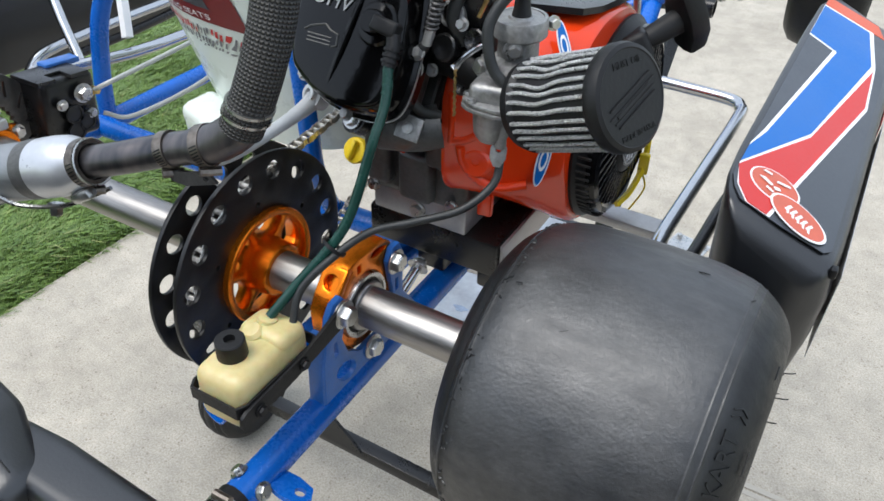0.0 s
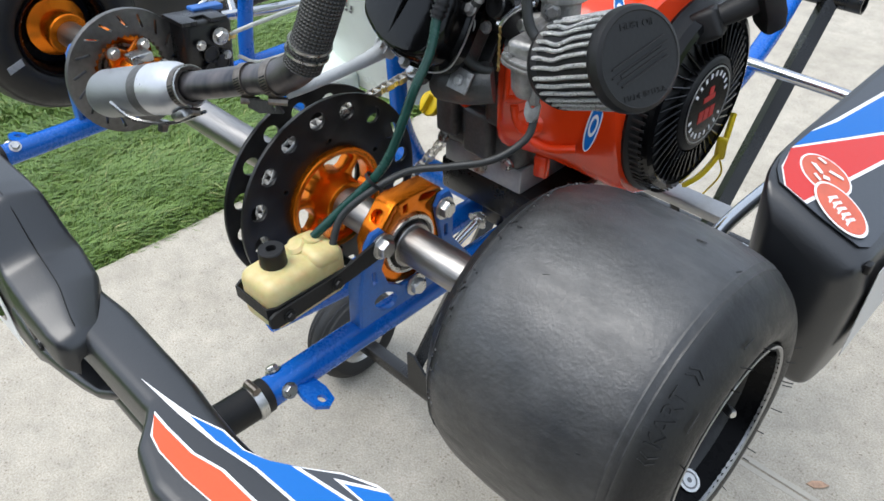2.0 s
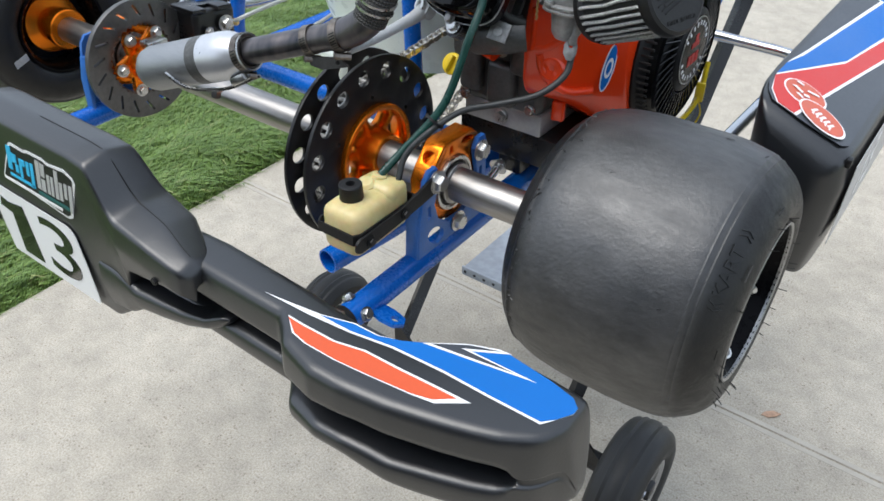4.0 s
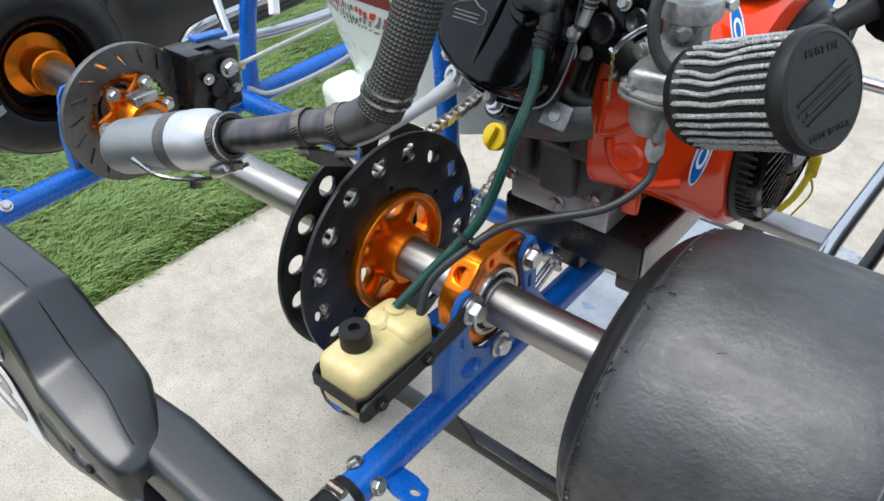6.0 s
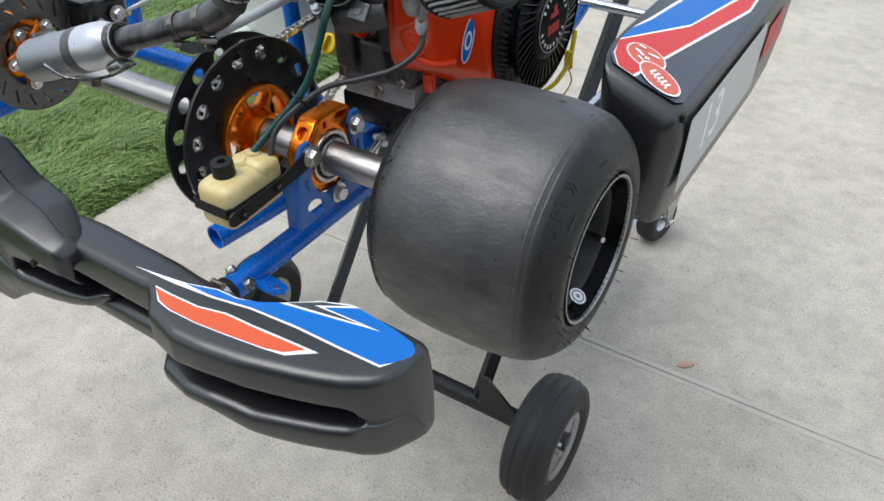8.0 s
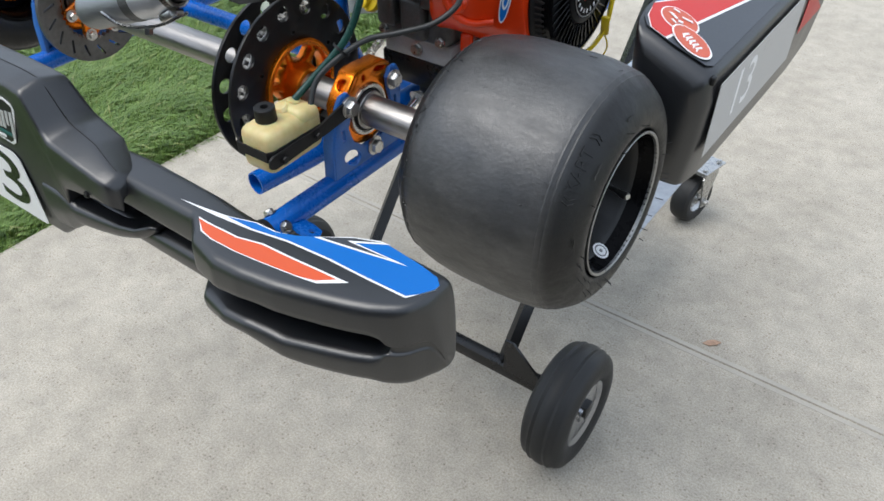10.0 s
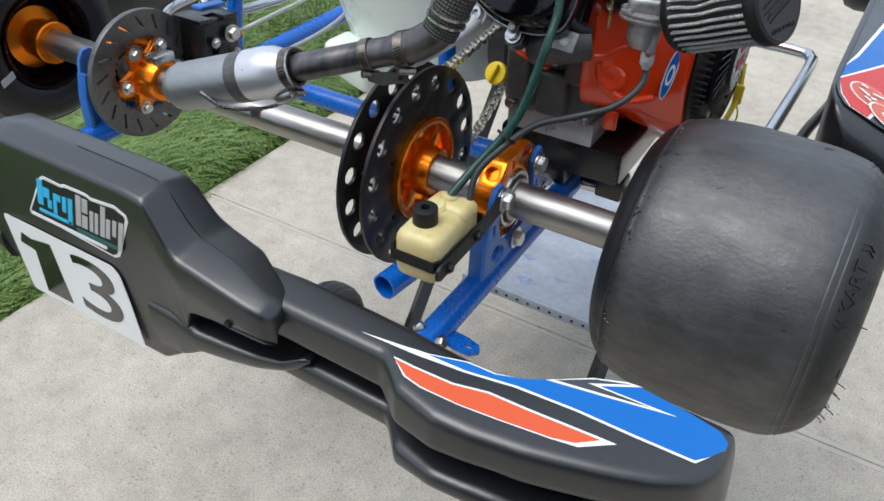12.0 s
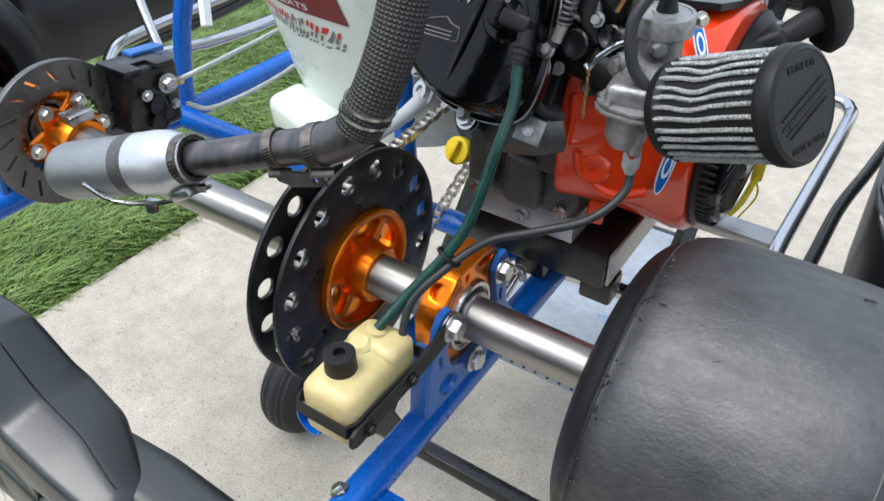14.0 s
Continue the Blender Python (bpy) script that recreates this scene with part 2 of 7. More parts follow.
def braid_material():
    """A heat sleeve: strands that cross at a slant round the pipe."""
    m, n, l = nodes_of("braided_sleeve")
    b = n["Principled BSDF"]
    uv = n.new("ShaderNodeUVMap")
    sep = n.new("ShaderNodeSeparateXYZ")
    l.new(uv.outputs[0], sep.inputs[0])

    def math_node(op, a, c=None, d=None):
        q = n.new("ShaderNodeMath")
        q.operation = op
        for i, v in enumerate((a, c, d)):
            if v is None:
                continue
            if isinstance(v, (int, float)):
                q.inputs[i].default_value = v
            else:
                l.new(v, q.inputs[i])
        return q.outputs[0]
    u = math_node("MULTIPLY", sep.outputs[0], 2 * math.pi * 32)
    v = math_node("MULTIPLY", sep.outputs[1], 2 * math.pi * 310)
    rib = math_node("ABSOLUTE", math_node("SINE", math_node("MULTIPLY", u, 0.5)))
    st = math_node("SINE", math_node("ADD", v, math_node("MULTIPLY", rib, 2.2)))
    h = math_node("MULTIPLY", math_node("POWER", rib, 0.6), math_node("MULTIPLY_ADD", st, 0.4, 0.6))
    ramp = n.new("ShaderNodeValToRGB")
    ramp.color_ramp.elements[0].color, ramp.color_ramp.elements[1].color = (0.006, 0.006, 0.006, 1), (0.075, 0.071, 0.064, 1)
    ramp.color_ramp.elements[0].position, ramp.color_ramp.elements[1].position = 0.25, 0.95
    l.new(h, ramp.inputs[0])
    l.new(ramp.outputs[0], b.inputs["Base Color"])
    b.inputs["Roughness"].default_value = 0.6
    bp = n.new("ShaderNodeBump")
    bp.inputs["Strength"].default_value, bp.inputs["Distance"].default_value = 0.8, 0.002
    l.new(h, bp.inputs["Height"])
    l.new(bp.outputs[0], b.inputs["Normal"])
    return m


M_BRAID = braid_material()


def concrete_material():
    m, n, l = nodes_of("broom_finished_concrete")
    b = n["Principled BSDF"]
    tc = n.new("ShaderNodeTexCoord")

    def noise_tex(scale, detail, rough=0.5):
        t = n.new("ShaderNodeTexNoise")
        t.inputs["Scale"].default_value, t.inputs["Detail"].default_value, t.inputs["Roughness"].default_value = scale, detail, rough
        l.new(tc.outputs["Object"], t.inputs["Vector"])
        return t

    def ramp_of(src, p0, p1, c0, c1):
        r = n.new("ShaderNodeValToRGB")
        r.color_ramp.elements[0].position, r.color_ramp.elements[1].position = p0, p1
        r.color_ramp.elements[0].color, r.color_ramp.elements[1].color = (*c0, 1), (*c1, 1)
        l.new(src, r.inputs[0])
        return r.outputs[0]

    def mix(kind, fac, a, c):
        q = n.new("ShaderNodeMix")
        q.data_type, q.blend_type = "RGBA", kind
        q.inputs[0].default_value = fac
        l.new(a, q.inputs[6])
        l.new(c, q.inputs[7])
        return q.outputs[2]
    stains = ramp_of(noise_tex(2.4, 7, 0.65).outputs[0], 0.3, 0.7, (0.362, 0.330, 0.277), (0.478, 0.440, 0.375))
    cloud = ramp_of(noise_tex(14, 8, 0.7).outputs[0], 0.3, 0.7, (0.80, 0.80, 0.79), (1.10, 1.09, 1.07))
    sand = ramp_of(noise_tex(230, 3, 0.6).outputs[0], 0.34, 0.62, (0.78, 0.77, 0.75), (1.13, 1.13, 1.13))
    vo = n.new("ShaderNodeTexVoronoi")
    vo.inputs["Scale"].default_value = 95
    l.new(tc.outputs["Object"], vo.inputs["Vector"])
    dots = ramp_of(vo.outputs["Distance"], 0.10, 0.30, (0.60, 0.57, 0.53), (1, 1, 1))
    keep = ramp_of(noise_tex(22, 3, 0.6).outputs[0], 0.46, 0.56, (1, 1, 1), (0, 0, 0))
    q = n.new("ShaderNodeMix")
    q.data_type, q.blend_type = "RGBA", "MIX"
    l.new(keep, q.inputs[0])
    one = n.new("ShaderNodeRGB")
    one.outputs[0].default_value = (1, 1, 1, 1)
    l.new(dots, q.inputs[6])
    l.new(one.outputs[0], q.inputs[7])
    col = mix("MULTIPLY", 1, mix("MULTIPLY", 1, mix("MULTIPLY", 1, stains, cloud), sand), q.outputs[2])
    l.new(col, b.inputs["Base Color"])
    b.inputs["Roughness"].default_value = 0.85
    bp = n.new("ShaderNodeBump")
    bp.inputs["Strength"].default_value, bp.inputs["Distance"].default_value = 0.5, 0.002
    l.new(noise_tex(260, 5, 0.7).outputs[0], bp.inputs["Height"])
    l.new(bp.outputs[0], b.inputs["Normal"])
    return m


M_CONCRETE = concrete_material()
M_BAND = surface("trowelled_cement", (0.395, 0.364, 0.312), 0.8, fine=180, bump=0.15, vary=0.12, scale=9)
M_UNSEEN_WALL = surface("dark_unseen_wall", (0.10, 0.098, 0.095), 0.85, fine=120, bump=0.3, vary=0.15, scale=3)
M_SOIL = surface("turf_soil", (0.098, 0.155, 0.034), 0.9, fine=90, bump=0.6, vary=0.5, scale=5)


def blade_material():
    m, n, l = nodes_of("grass_blades")
    b = n["Principled BSDF"]
    geo = n.new("ShaderNodeNewGeometry")
    r = n.new("ShaderNodeValToRGB")
    r.color_ramp.elements[0].color, r.color_ramp.elements[1].color = (0.072, 0.142, 0.024, 1), (0.200, 0.290, 0.065, 1)
    e = r.color_ramp.elements.new(0.93)
    e.color = (0.185, 0.290, 0.058, 1)
    r.color_ramp.elements[2].color = (0.34, 0.33, 0.13, 1)
    l.new(geo.outputs["Random Per Island"], r.inputs[0])
    l.new(r.outputs[0], b.inputs["Base Color"])
    b.inputs["Roughness"].default_value = 0.5
    b.inputs["Subsurface Weight"].default_value = 0.0
    return m


M_GRASS = blade_material()


# ---- mesh helpers ----
def finish(name, bm, material, angle=35):
    me = bpy.data.meshes.new(name)
    bmesh.ops.recalc_face_normals(bm, faces=bm.faces)
    bm.to_mesh(me)
    bm.free()
    me.shade_smooth()
    me.set_sharp_from_angle(angle=radians(angle))
    me.materials.append(material)
    return me


def thing(name, base, label, category, group="", kind=""):
    ob = new(name)
    ob.location = base
    ob.empty_display_size = 0.05
    return tagged(ob, label, category, group, kind)


def part(name, bm, material, parent, label="", angle=35):
    """One mesh object under a thing or under a part; bm is in world coordinates."""
    ob = new(name, finish(name, bm, material, angle) if isinstance(bm, bmesh.types.BMesh) else bm)
    top = parent
    while top.parent:
        top = top.parent
    ob.parent = parent
    if parent is top:
        ob.matrix_parent_inverse = Matrix.Translation(-top.location)
    return tagged(ob, label)


def frame_of(origin, axis, up=(0, 0, 1)):
    """A matrix whose z runs along axis and whose x lies near up."""
    z = Vector(axis).normalized()
    u = Vector(up)
    if abs(z.dot(u.normalized())) > 0.95:
        u = Vector((0, 1, 0)) if abs(z.y) < 0.9 else Vector((1, 0, 0))
    x = (u - z * u.dot(z)).normalized()
    y = z.cross(x)
    m = Matrix((x, y, z)).transposed().to_4x4()
    m.translation = origin
    return m


XAX = Matrix(((0, 0, 1, 0), (1, 0, 0, 0), (0, 1, 0, 0), (0, 0, 0, 1)))   # local x, y, z -> world y, z, x


def at_axle(x):
    """Local x, y in the plane across the axle, z along it."""
    return Matrix.Translation((x, 0, AX)) @ XAX


def curve_points(pts, steps=8):
    """Catmull-Rom through pts."""
    p = [Vector(q) for q in pts]
    if len(p) < 3 or steps < 2:
        return p
    ext = [p[0] * 2 - p[1]] + p + [p[-1] * 2 - p[-2]]
    out = []
    for i in range(1, len(ext) - 2):
        a, b, c, d = ext[i - 1:i + 3]
        for k in range(steps):
            t = k / steps
            out.append(0.5 * ((2 * b) + (c - a) * t + (2 * a - 5 * b + 4 * c - d) * t * t + (3 * b - a - 3 * c + d) * t ** 3))
    out.append(p[-1])
    return out


def sweep(pts, r, n=14, steps=8, bm=None, hollow=0.0):
    """A tube along pts; r is one radius or a function of the share of the way. UVs run round and along, in turns and metres."""
    bm = bm or bmesh.new()
    uvl = bm.loops.layers.uv.verify()
    p = curve_points(pts, steps)
    tang = [(p[min(i + 1, len(p) - 1)] - p[max(i - 1, 0)]).normalized() for i in range(len(p))]
    up = Vector((0, 0, 1)) if abs(tang[0].z) < 0.9 else Vector((0, 1, 0))
    side = (up - tang[0] * up.dot(tang[0])).normalized()
    rings, dist, along = [], [0.0], 0.0
    for i, q in enumerate(p):
        side = (side - tang[i] * side.dot(tang[i])).normalized()
        other = tang[i].cross(side)
        if i:
            along += (q - p[i - 1]).length
            dist.append(along)
        rr = r(i / (len(p) - 1)) if callable(r) else r
        rings.append([bm.verts.new(q + (side * math.cos(a) + other * math.sin(a)) * rr) for a in (2 * math.pi * k / n for k in range(n))])
    for i in range(len(rings) - 1):
        for k in range(n):
            f = bm.faces.new((rings[i][k], rings[i][(k + 1) % n], rings[i + 1][(k + 1) % n], rings[i + 1][k]))
            for lp, (uu, vv) in zip(f.loops, ((k, i), (k + 1, i), (k + 1, i + 1), (k, i + 1))):
                lp[uvl].uv = (uu / n, dist[vv])
    for ring, q, s in ((rings[0], p[0], 1), (rings[-1], p[-1], -1)):
        if hollow:
            t = tang[0] if s == 1 else tang[-1]
            inner = [bm.verts.new(q + (v.co - q) * hollow) for v in ring]
            deep = [bm.verts.new(v.co + t * s * 0.03) for v in inner]
            for k in range(n):
                j = (k + 1) % n
                bm.faces.new((ring[k], ring[j], inner[j], inner[k]))
                bm.faces.new((inner[k], inner[j], deep[j], deep[k]))
            bm.faces.new(deep)
        else:
            bm.faces.new(ring)
    return bm


def lathe(profile, m, n=32, bm=None, closed=False, cap=True):
    """Turns profile rows (along, radius) about the z of m."""
    bm = bm or bmesh.new()
    rings = []
    for a, r in profile:
        if r < 1e-5:
            rings.append([bm.verts.new(m @ Vector((0, 0, a)))])
        else:
            rings.append([bm.verts.new(m @ Vector((r * math.cos(t), r * math.sin(t), a))) for t in (2 * math.pi * k / n for k in range(n))])
    pairs = list(zip(rings, rings[1:])) + ([(rings[-1], rings[0])] if closed else [])
    for a, b in pairs:
        for k in range(n):
            j = (k + 1) % n
            vs = [a[k % len(a)], a[j % len(a)], b[j % len(b)], b[k % len(b)]]
            vs = list(dict.fromkeys(vs))
            if len(vs) > 2:
                bm.faces.new(vs)
    if not closed and cap:
        for ring in (rings[0], rings[-1]):
            if len(ring) > 2:
                bm.faces.new(ring)
    return bm


def circle(x, y, r, n=16, turn=0.0):
    return [(x + r * math.cos(turn + 2 * math.pi * k / n), y + r * math.sin(turn + 2 * math.pi * k / n)) for k in range(n)]


def plate(outer, holes, thick, m, bevel=0.0, bm=None):
    """A flat plate with holes: outlines in local x, y, thickness along local z from 0."""
    b = bmesh.new()
    edges = []
    for loop in [outer] + list(holes):
        vs = [b.verts.new((x, y, 0)) for x, y in loop]
        edges += [b.edges.new((vs[i], vs[(i + 1) % len(vs)])) for i in range(len(vs))]
    bmesh.ops.triangle_fill(b, use_beauty=True, edges=edges)
    r = bmesh.ops.extrude_face_region(b, geom=list(b.faces))
    bmesh.ops.translate(b, verts=[v for v in r["geom"] if isinstance(v, bmesh.types.BMVert)], vec=(0, 0, thick))
    bmesh.ops.recalc_face_normals(b, faces=b.faces)
    if bevel:
        es = [e for e in b.edges if len(e.link_faces) == 2 and e.calc_face_angle(0) > 1.0 and abs(e.verts[0].co.z - e.verts[1].co.z) < 1e-6]
        bmesh.ops.bevel(b, geom=es, offset=bevel, segments=2, profile=0.5, affect="EDGES")
    bmesh.ops.transform(b, matrix=m, verts=b.verts)
    if bm is None:
        return b
    return merge(bm, b)


def merge(bm, other):
    me = bpy.data.meshes.new("join")
    other.to_mesh(me)
    other.free()
    bm.from_mesh(me)
    bpy.data.meshes.remove(me)
    return bm


def box(size, m, bevel=0.003, seg=2, bm=None):
    b = bmesh.new()
    bmesh.ops.create_cube(b, size=1.0)
    for v in b.verts:
        v.co = Vector((v.co.x * size[0], v.co.y * size[1], v.co.z * size[2]))
    if bevel:
        bmesh.ops.bevel(b, geom=list(b.edges), offset=bevel, segments=seg, profile=0.5, affect="EDGES")
    bmesh.ops.transform(b, matrix=m, verts=b.verts)
    return b if bm is None else merge(bm, b)


def span(x0, x1, y0, y1, z0, z1, bevel=0.003, seg=2, bm=None):
    return box((x1 - x0, y1 - y0, z1 - z0), Matrix.Translation(((x0 + x1) / 2, (y0 + y1) / 2, (z0 + z1) / 2)), bevel, seg, bm)


def soften(poly, rounds=2, cut=0.25):
    """Cuts the corners of a closed outline."""
    p = [Vector(q) for q in poly]
    for _ in range(rounds):
        out = []
        for i, a in enumerate(p):
            b = p[(i + 1) % len(p)]
            out += [a.lerp(b, cut), a.lerp(b, 1 - cut)]
        p = out
    return p


def rounded(poly, r, n=4):
    """Replaces each corner of a closed outline by n points of an arc."""
    p = [Vector(q) for q in poly]
    out = []
    for i, b in enumerate(p):
        a, c = p[i - 1], p[(i + 1) % len(p)]
        rr = min(r, (a - b).length * 0.49, (c - b).length * 0.49)
        u, w = b + (a - b).normalized() * rr if rr > 1e-7 else b, b + (c - b).normalized() * rr if rr > 1e-7 else b
        for k in range(n):
            t = k / (n - 1)
            out.append(u * (1 - t) ** 2 + b * (2 * t * (1 - t)) + w * t ** 2)
    return out


def loft(sections, bm=None):
    """Skins closed outlines of equal length, capped at both ends."""
    bm = bm or bmesh.new()
    rings = [[bm.verts.new(q) for q in s] for s in sections]
    n = len(rings[0])
    for a, b in zip(rings, rings[1:]):
        for k in range(n):
            j = (k + 1) % n
            bm.faces.new((a[k], a[j], b[j], b[k]))
    for ring in (rings[0], rings[-1]):
        bm.faces.new(ring)
    return bm


def stations(rows, count):
    """Interpolates rows of (place, numbers...) smoothly at count even places."""
    xs = [r[0] for r in rows]
    out = []
    for k in range(count):
        x = xs[0] + (xs[-1] - xs[0]) * k / (count - 1)
        i = max(0, min(len(xs) - 2, sum(1 for q in xs if q <= x) - 1))
        t = (x - xs[i]) / (xs[i + 1] - xs[i])
        out.append((x, [a + (b - a) * t for a, b in zip(rows[i][1:], rows[i + 1][1:])]))
    for _ in range(3):
        out = [out[0]] + [(q[0], [(a + 2 * b + c) / 4 for a, b, c in zip(p[1], q[1], r[1])]) for p, q, r in zip(out, out[1:], out[2:])] + [out[-1]]
    return out


def bolt_mesh(p, axis, r=0.0085, h=0.006, washer=1.35, stub=0.0):
    """A hexagon head on a washer."""
    m = frame_of(p, axis)
    bm = lathe([(0, r * 0.4), (0, r * washer), (0.0015, r * washer), (0.0015, r * 0.4)], m, 20)
    lathe([(0.0015, r * 0.5), (0.0015, r), (h * 0.8, r), (h, r * 0.86), (h, 0.0)], m, 6, bm)
    if stub:
        lathe([(-stub, 0.0), (-stub, r * 0.55), (0, r * 0.55)], m, 10, bm)
    return bm


def bolt(p, axis, parent, r=0.0085, h=0.006, material=None, name="bolt", stub=0.0):
    return part(name, bolt_mesh(p, axis, r, h, stub=stub), material or M_ZINC, parent)


def words(text, size, m, material, parent, name="lettering", depth=0.0004, label="", shear=0.0):
    """Flat lettering whose face looks along the z of m, centred on its origin."""
    cu = bpy.data.curves.new("letters", "FONT")
    cu.body, cu.size, cu.extrude, cu.align_x, cu.align_y, cu.shear = text, size, depth, "CENTER", "CENTER", shear
    ob = bpy.data.objects.new("letters", cu)
    scene.collection.objects.link(ob)
    me = bpy.data.meshes.new_from_object(ob.evaluated_get(bpy.context.evaluated_depsgraph_get()))
    bpy.data.objects.remove(ob)
    bpy.data.curves.remove(cu)
    me.transform(m)
    me.materials.clear()
    me.materials.append(material)
    return part(name, me, material, parent, label)


def decal(poly, m, material, parent, name="decal", label="", thick=0.0006):
    return part(name, plate(poly, [], thick, m), material, parent, label)

# ---- setting ----
EDGE = -1.468      # where the concrete meets the grass
JOINT = 0.787      # the joint across the concrete

bm = bmesh.new()
bmesh.ops.create_grid(bm, x_segments=2, y_segments=2, size=60)
bmesh.ops.translate(bm, verts=bm.verts, vec=(0, 0, -0.035))
ground = new("ground", finish("ground", bm, M_SOIL))
tagged(ground, "green turf ground that reaches far beyond the driveway", "ground", kind="structure")

pavement = thing("pavement", (0, 0, -0.08), "pale grey broom-finished concrete driveway with a tooled joint", "driveway", kind="structure")


def slab(y0, y1, x0=EDGE, x1=7.0):
    """A cast slab with a tooled rounded edge."""
    prof = [(0, -0.08), (0, -0.006), (0.0008, -0.003), (0.003, -0.0022), (0.016, -0.0018), (0.020, -0.0004), (0.024, 0.0)]
    bm = bmesh.new()
    rings = []
    for d, z in prof:
        rings.append([bm.verts.new(q) for q in ((x0 + d, y0 + d, z), (x1 - d, y0 + d, z), (x1 - d, y1 - d, z), (x0 + d, y1 - d, z))])
    for a, b in zip(rings, rings[1:]):
        for k in range(4):
            bm.faces.new((a[k], a[(k + 1) % 4], b[(k + 1) % 4], b[k]))
    bm.faces.new(rings[-1])
    return bm


for y0, y1 in ((-4.5, JOINT - 0.0007), (JOINT + 0.0007, 6.0), (6.0014, 11.5)):
    part("slab", slab(y0, y1), M_CONCRETE, pavement, angle=60)
for y in (JOINT, 6.0007):
    part("joint_fill", span(EDGE + 0.002, 6.99, y - 0.002, y + 0.002, -0.03, -0.0042, 0), M_CONCRETE, pavement)
    for a, b in ((-0.0165, -0.0032), (0.0032, 0.0165)):
        part("tooled_band", span(EDGE + 0.012, 6.98, y + a, y + b, -0.006, -0.0010, 0), M_BAND, pavement)

bm = plate([(0, 0), (0.016, -0.007), (0.034, -0.002), (0.046, 0.006), (0.03, 0.014), (0.012, 0.010)], [], 0.0015, pose(0.30, 0.82, 0.001, 4, -5, 25))
leaf = new("fallen_leaf", finish("fallen_leaf", bm, M_LEAF))
tagged(leaf, "small dry brown leaf lying on the concrete", "leaf")
rng = random.Random(3)
for x, y, s in ((0.80, 1.02, 0.012), (1.02, 1.36, 0.009), (0.62, 1.9, 0.008)):
    bm = plate([(s * math.cos(a) * rng.uniform(0.6, 1.3), s * 0.6 * math.sin(a) * rng.uniform(0.6, 1.3)) for a in (k * math.pi / 4 for k in range(8))],
               [], 0.003, pose(x, y, 0.0, 0, 0, rng.uniform(0, 180)))
    tagged(new("twig_scrap", finish("twig_scrap", bm, M_MATT)), "dark scrap of bark lying on the concrete", "debris", group="scraps on the driveway")

# Unseen wall added behind the camera; it dims light on rear-facing surfaces.
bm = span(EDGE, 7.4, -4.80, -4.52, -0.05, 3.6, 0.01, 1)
tagged(new("unseen_wall_south", finish("unseen_wall_south", bm, M_UNSEEN_WALL)), "plain dark unseen wall added behind the camera to darken reflections", "wall", kind="structure")


def grass():
    r = np.random.default_rng(5)
    verts, faces = [], []
    zones = ((EDGE - 2.4, EDGE + 0.012, -1.2, 2.6, 165000, 1.0), (EDGE - 6.0, EDGE - 2.2, -1.0, 4.5, 34000, 1.5), (EDGE - 2.4, EDGE + 0.005, 2.5, 6.5, 20000, 1.4))
    for xa, xb, ya, yb, count, big in zones:
        x, y = r.uniform(xa, xb, count), r.uniform(ya, yb, count)
        clump = 0.6 + 0.35 * np.sin(x * 9.1 + 2.2 * np.sin(y * 5.3)) * np.sin(y * 7.7 + 1.7 * np.sin(x * 6.1))
        h = r.uniform(0.045, 0.100, count) * (0.65 + 0.6 * clump) * (0.8 + 0.2 * big) * np.clip((EDGE + 0.05 - x) / 0.13, 0.45, 1)
        a = r.uniform(0, 2 * np.pi, count)
        lean = r.uniform(0.7, 1.25, count)
        flow = np.sin(x * 3.0 + y * 2.0) * 0.8 + 0.6
        la = flow + r.normal(0, 0.5, count)
        w = r.uniform(0.0009, 0.0019, count) * big
        for i in range(count):
            ca, sa = math.cos(la[i] + math.pi / 2) * w[i], math.sin(la[i] + math.pi / 2) * w[i]
            dx, dy = math.cos(la[i]) * h[i] * lean[i], math.sin(la[i]) * h[i] * lean[i]
            k, z0 = len(verts), -0.035
            verts += [(x[i] - ca, y[i] - sa, z0), (x[i] + ca, y[i] + sa, z0),
                      (x[i] + dx * 0.4 + ca, y[i] + dy * 0.4 + sa, z0 + h[i] * 0.75), (x[i] + dx * 0.4 - ca, y[i] + dy * 0.4 - sa, z0 + h[i] * 0.75),
                      (x[i] + dx, y[i] + dy, z0 + h[i] * (1.05 - 0.25 * lean[i]))]
            faces += [(k, k + 1, k + 2, k + 3), (k + 3, k + 2, k + 4)]
    me = bpy.data.meshes.new("grass")
    me.from_pydata(verts, [], faces)
    me.materials.append(M_GRASS)
    return me


tagged(new("grass", grass()), "lush green lawn with bent uneven blades beside the concrete", "grass", kind="stuff")

# ---- kart stand ----
stand = thing("kart_stand", (-0.2, 0.4, 0), "black steel rolling kart stand on small ribbed tyres", "kart stand")
BAR_Y, BAR_Z = 0.355, 0.145
part("cross_bar", box((0.86, 0.03, 0.03), Matrix.Translation((-0.22, BAR_Y, BAR_Z)), 0.003), M_BLACK, stand)
for x in (-0.42, 0.0):
    part("leg", sweep([(x, BAR_Y, BAR_Z), (x, 0.985, 0.925)], 0.017, 4, 1), M_BLACK, stand)
    part("gusset", plate([(0, 0), (0.11, 0), (0.02, 0.09), (0, 0.09)], [], 0.006, Matrix.Translation((x + 0.012, BAR_Y - 0.012, BAR_Z + 0.01)) @ Matrix(((1, 0, 0, 0), (0, 0, -1, 0), (0, 1, 0, 0), (0, 0, 0, 1)))), M_BLACK, stand)
part("support_bar", sweep([(-0.48, 0.99, 0.925), (0.055, 0.99, 0.925)], 0.017, 16, 1, hollow=0.8), M_BLACK, stand)
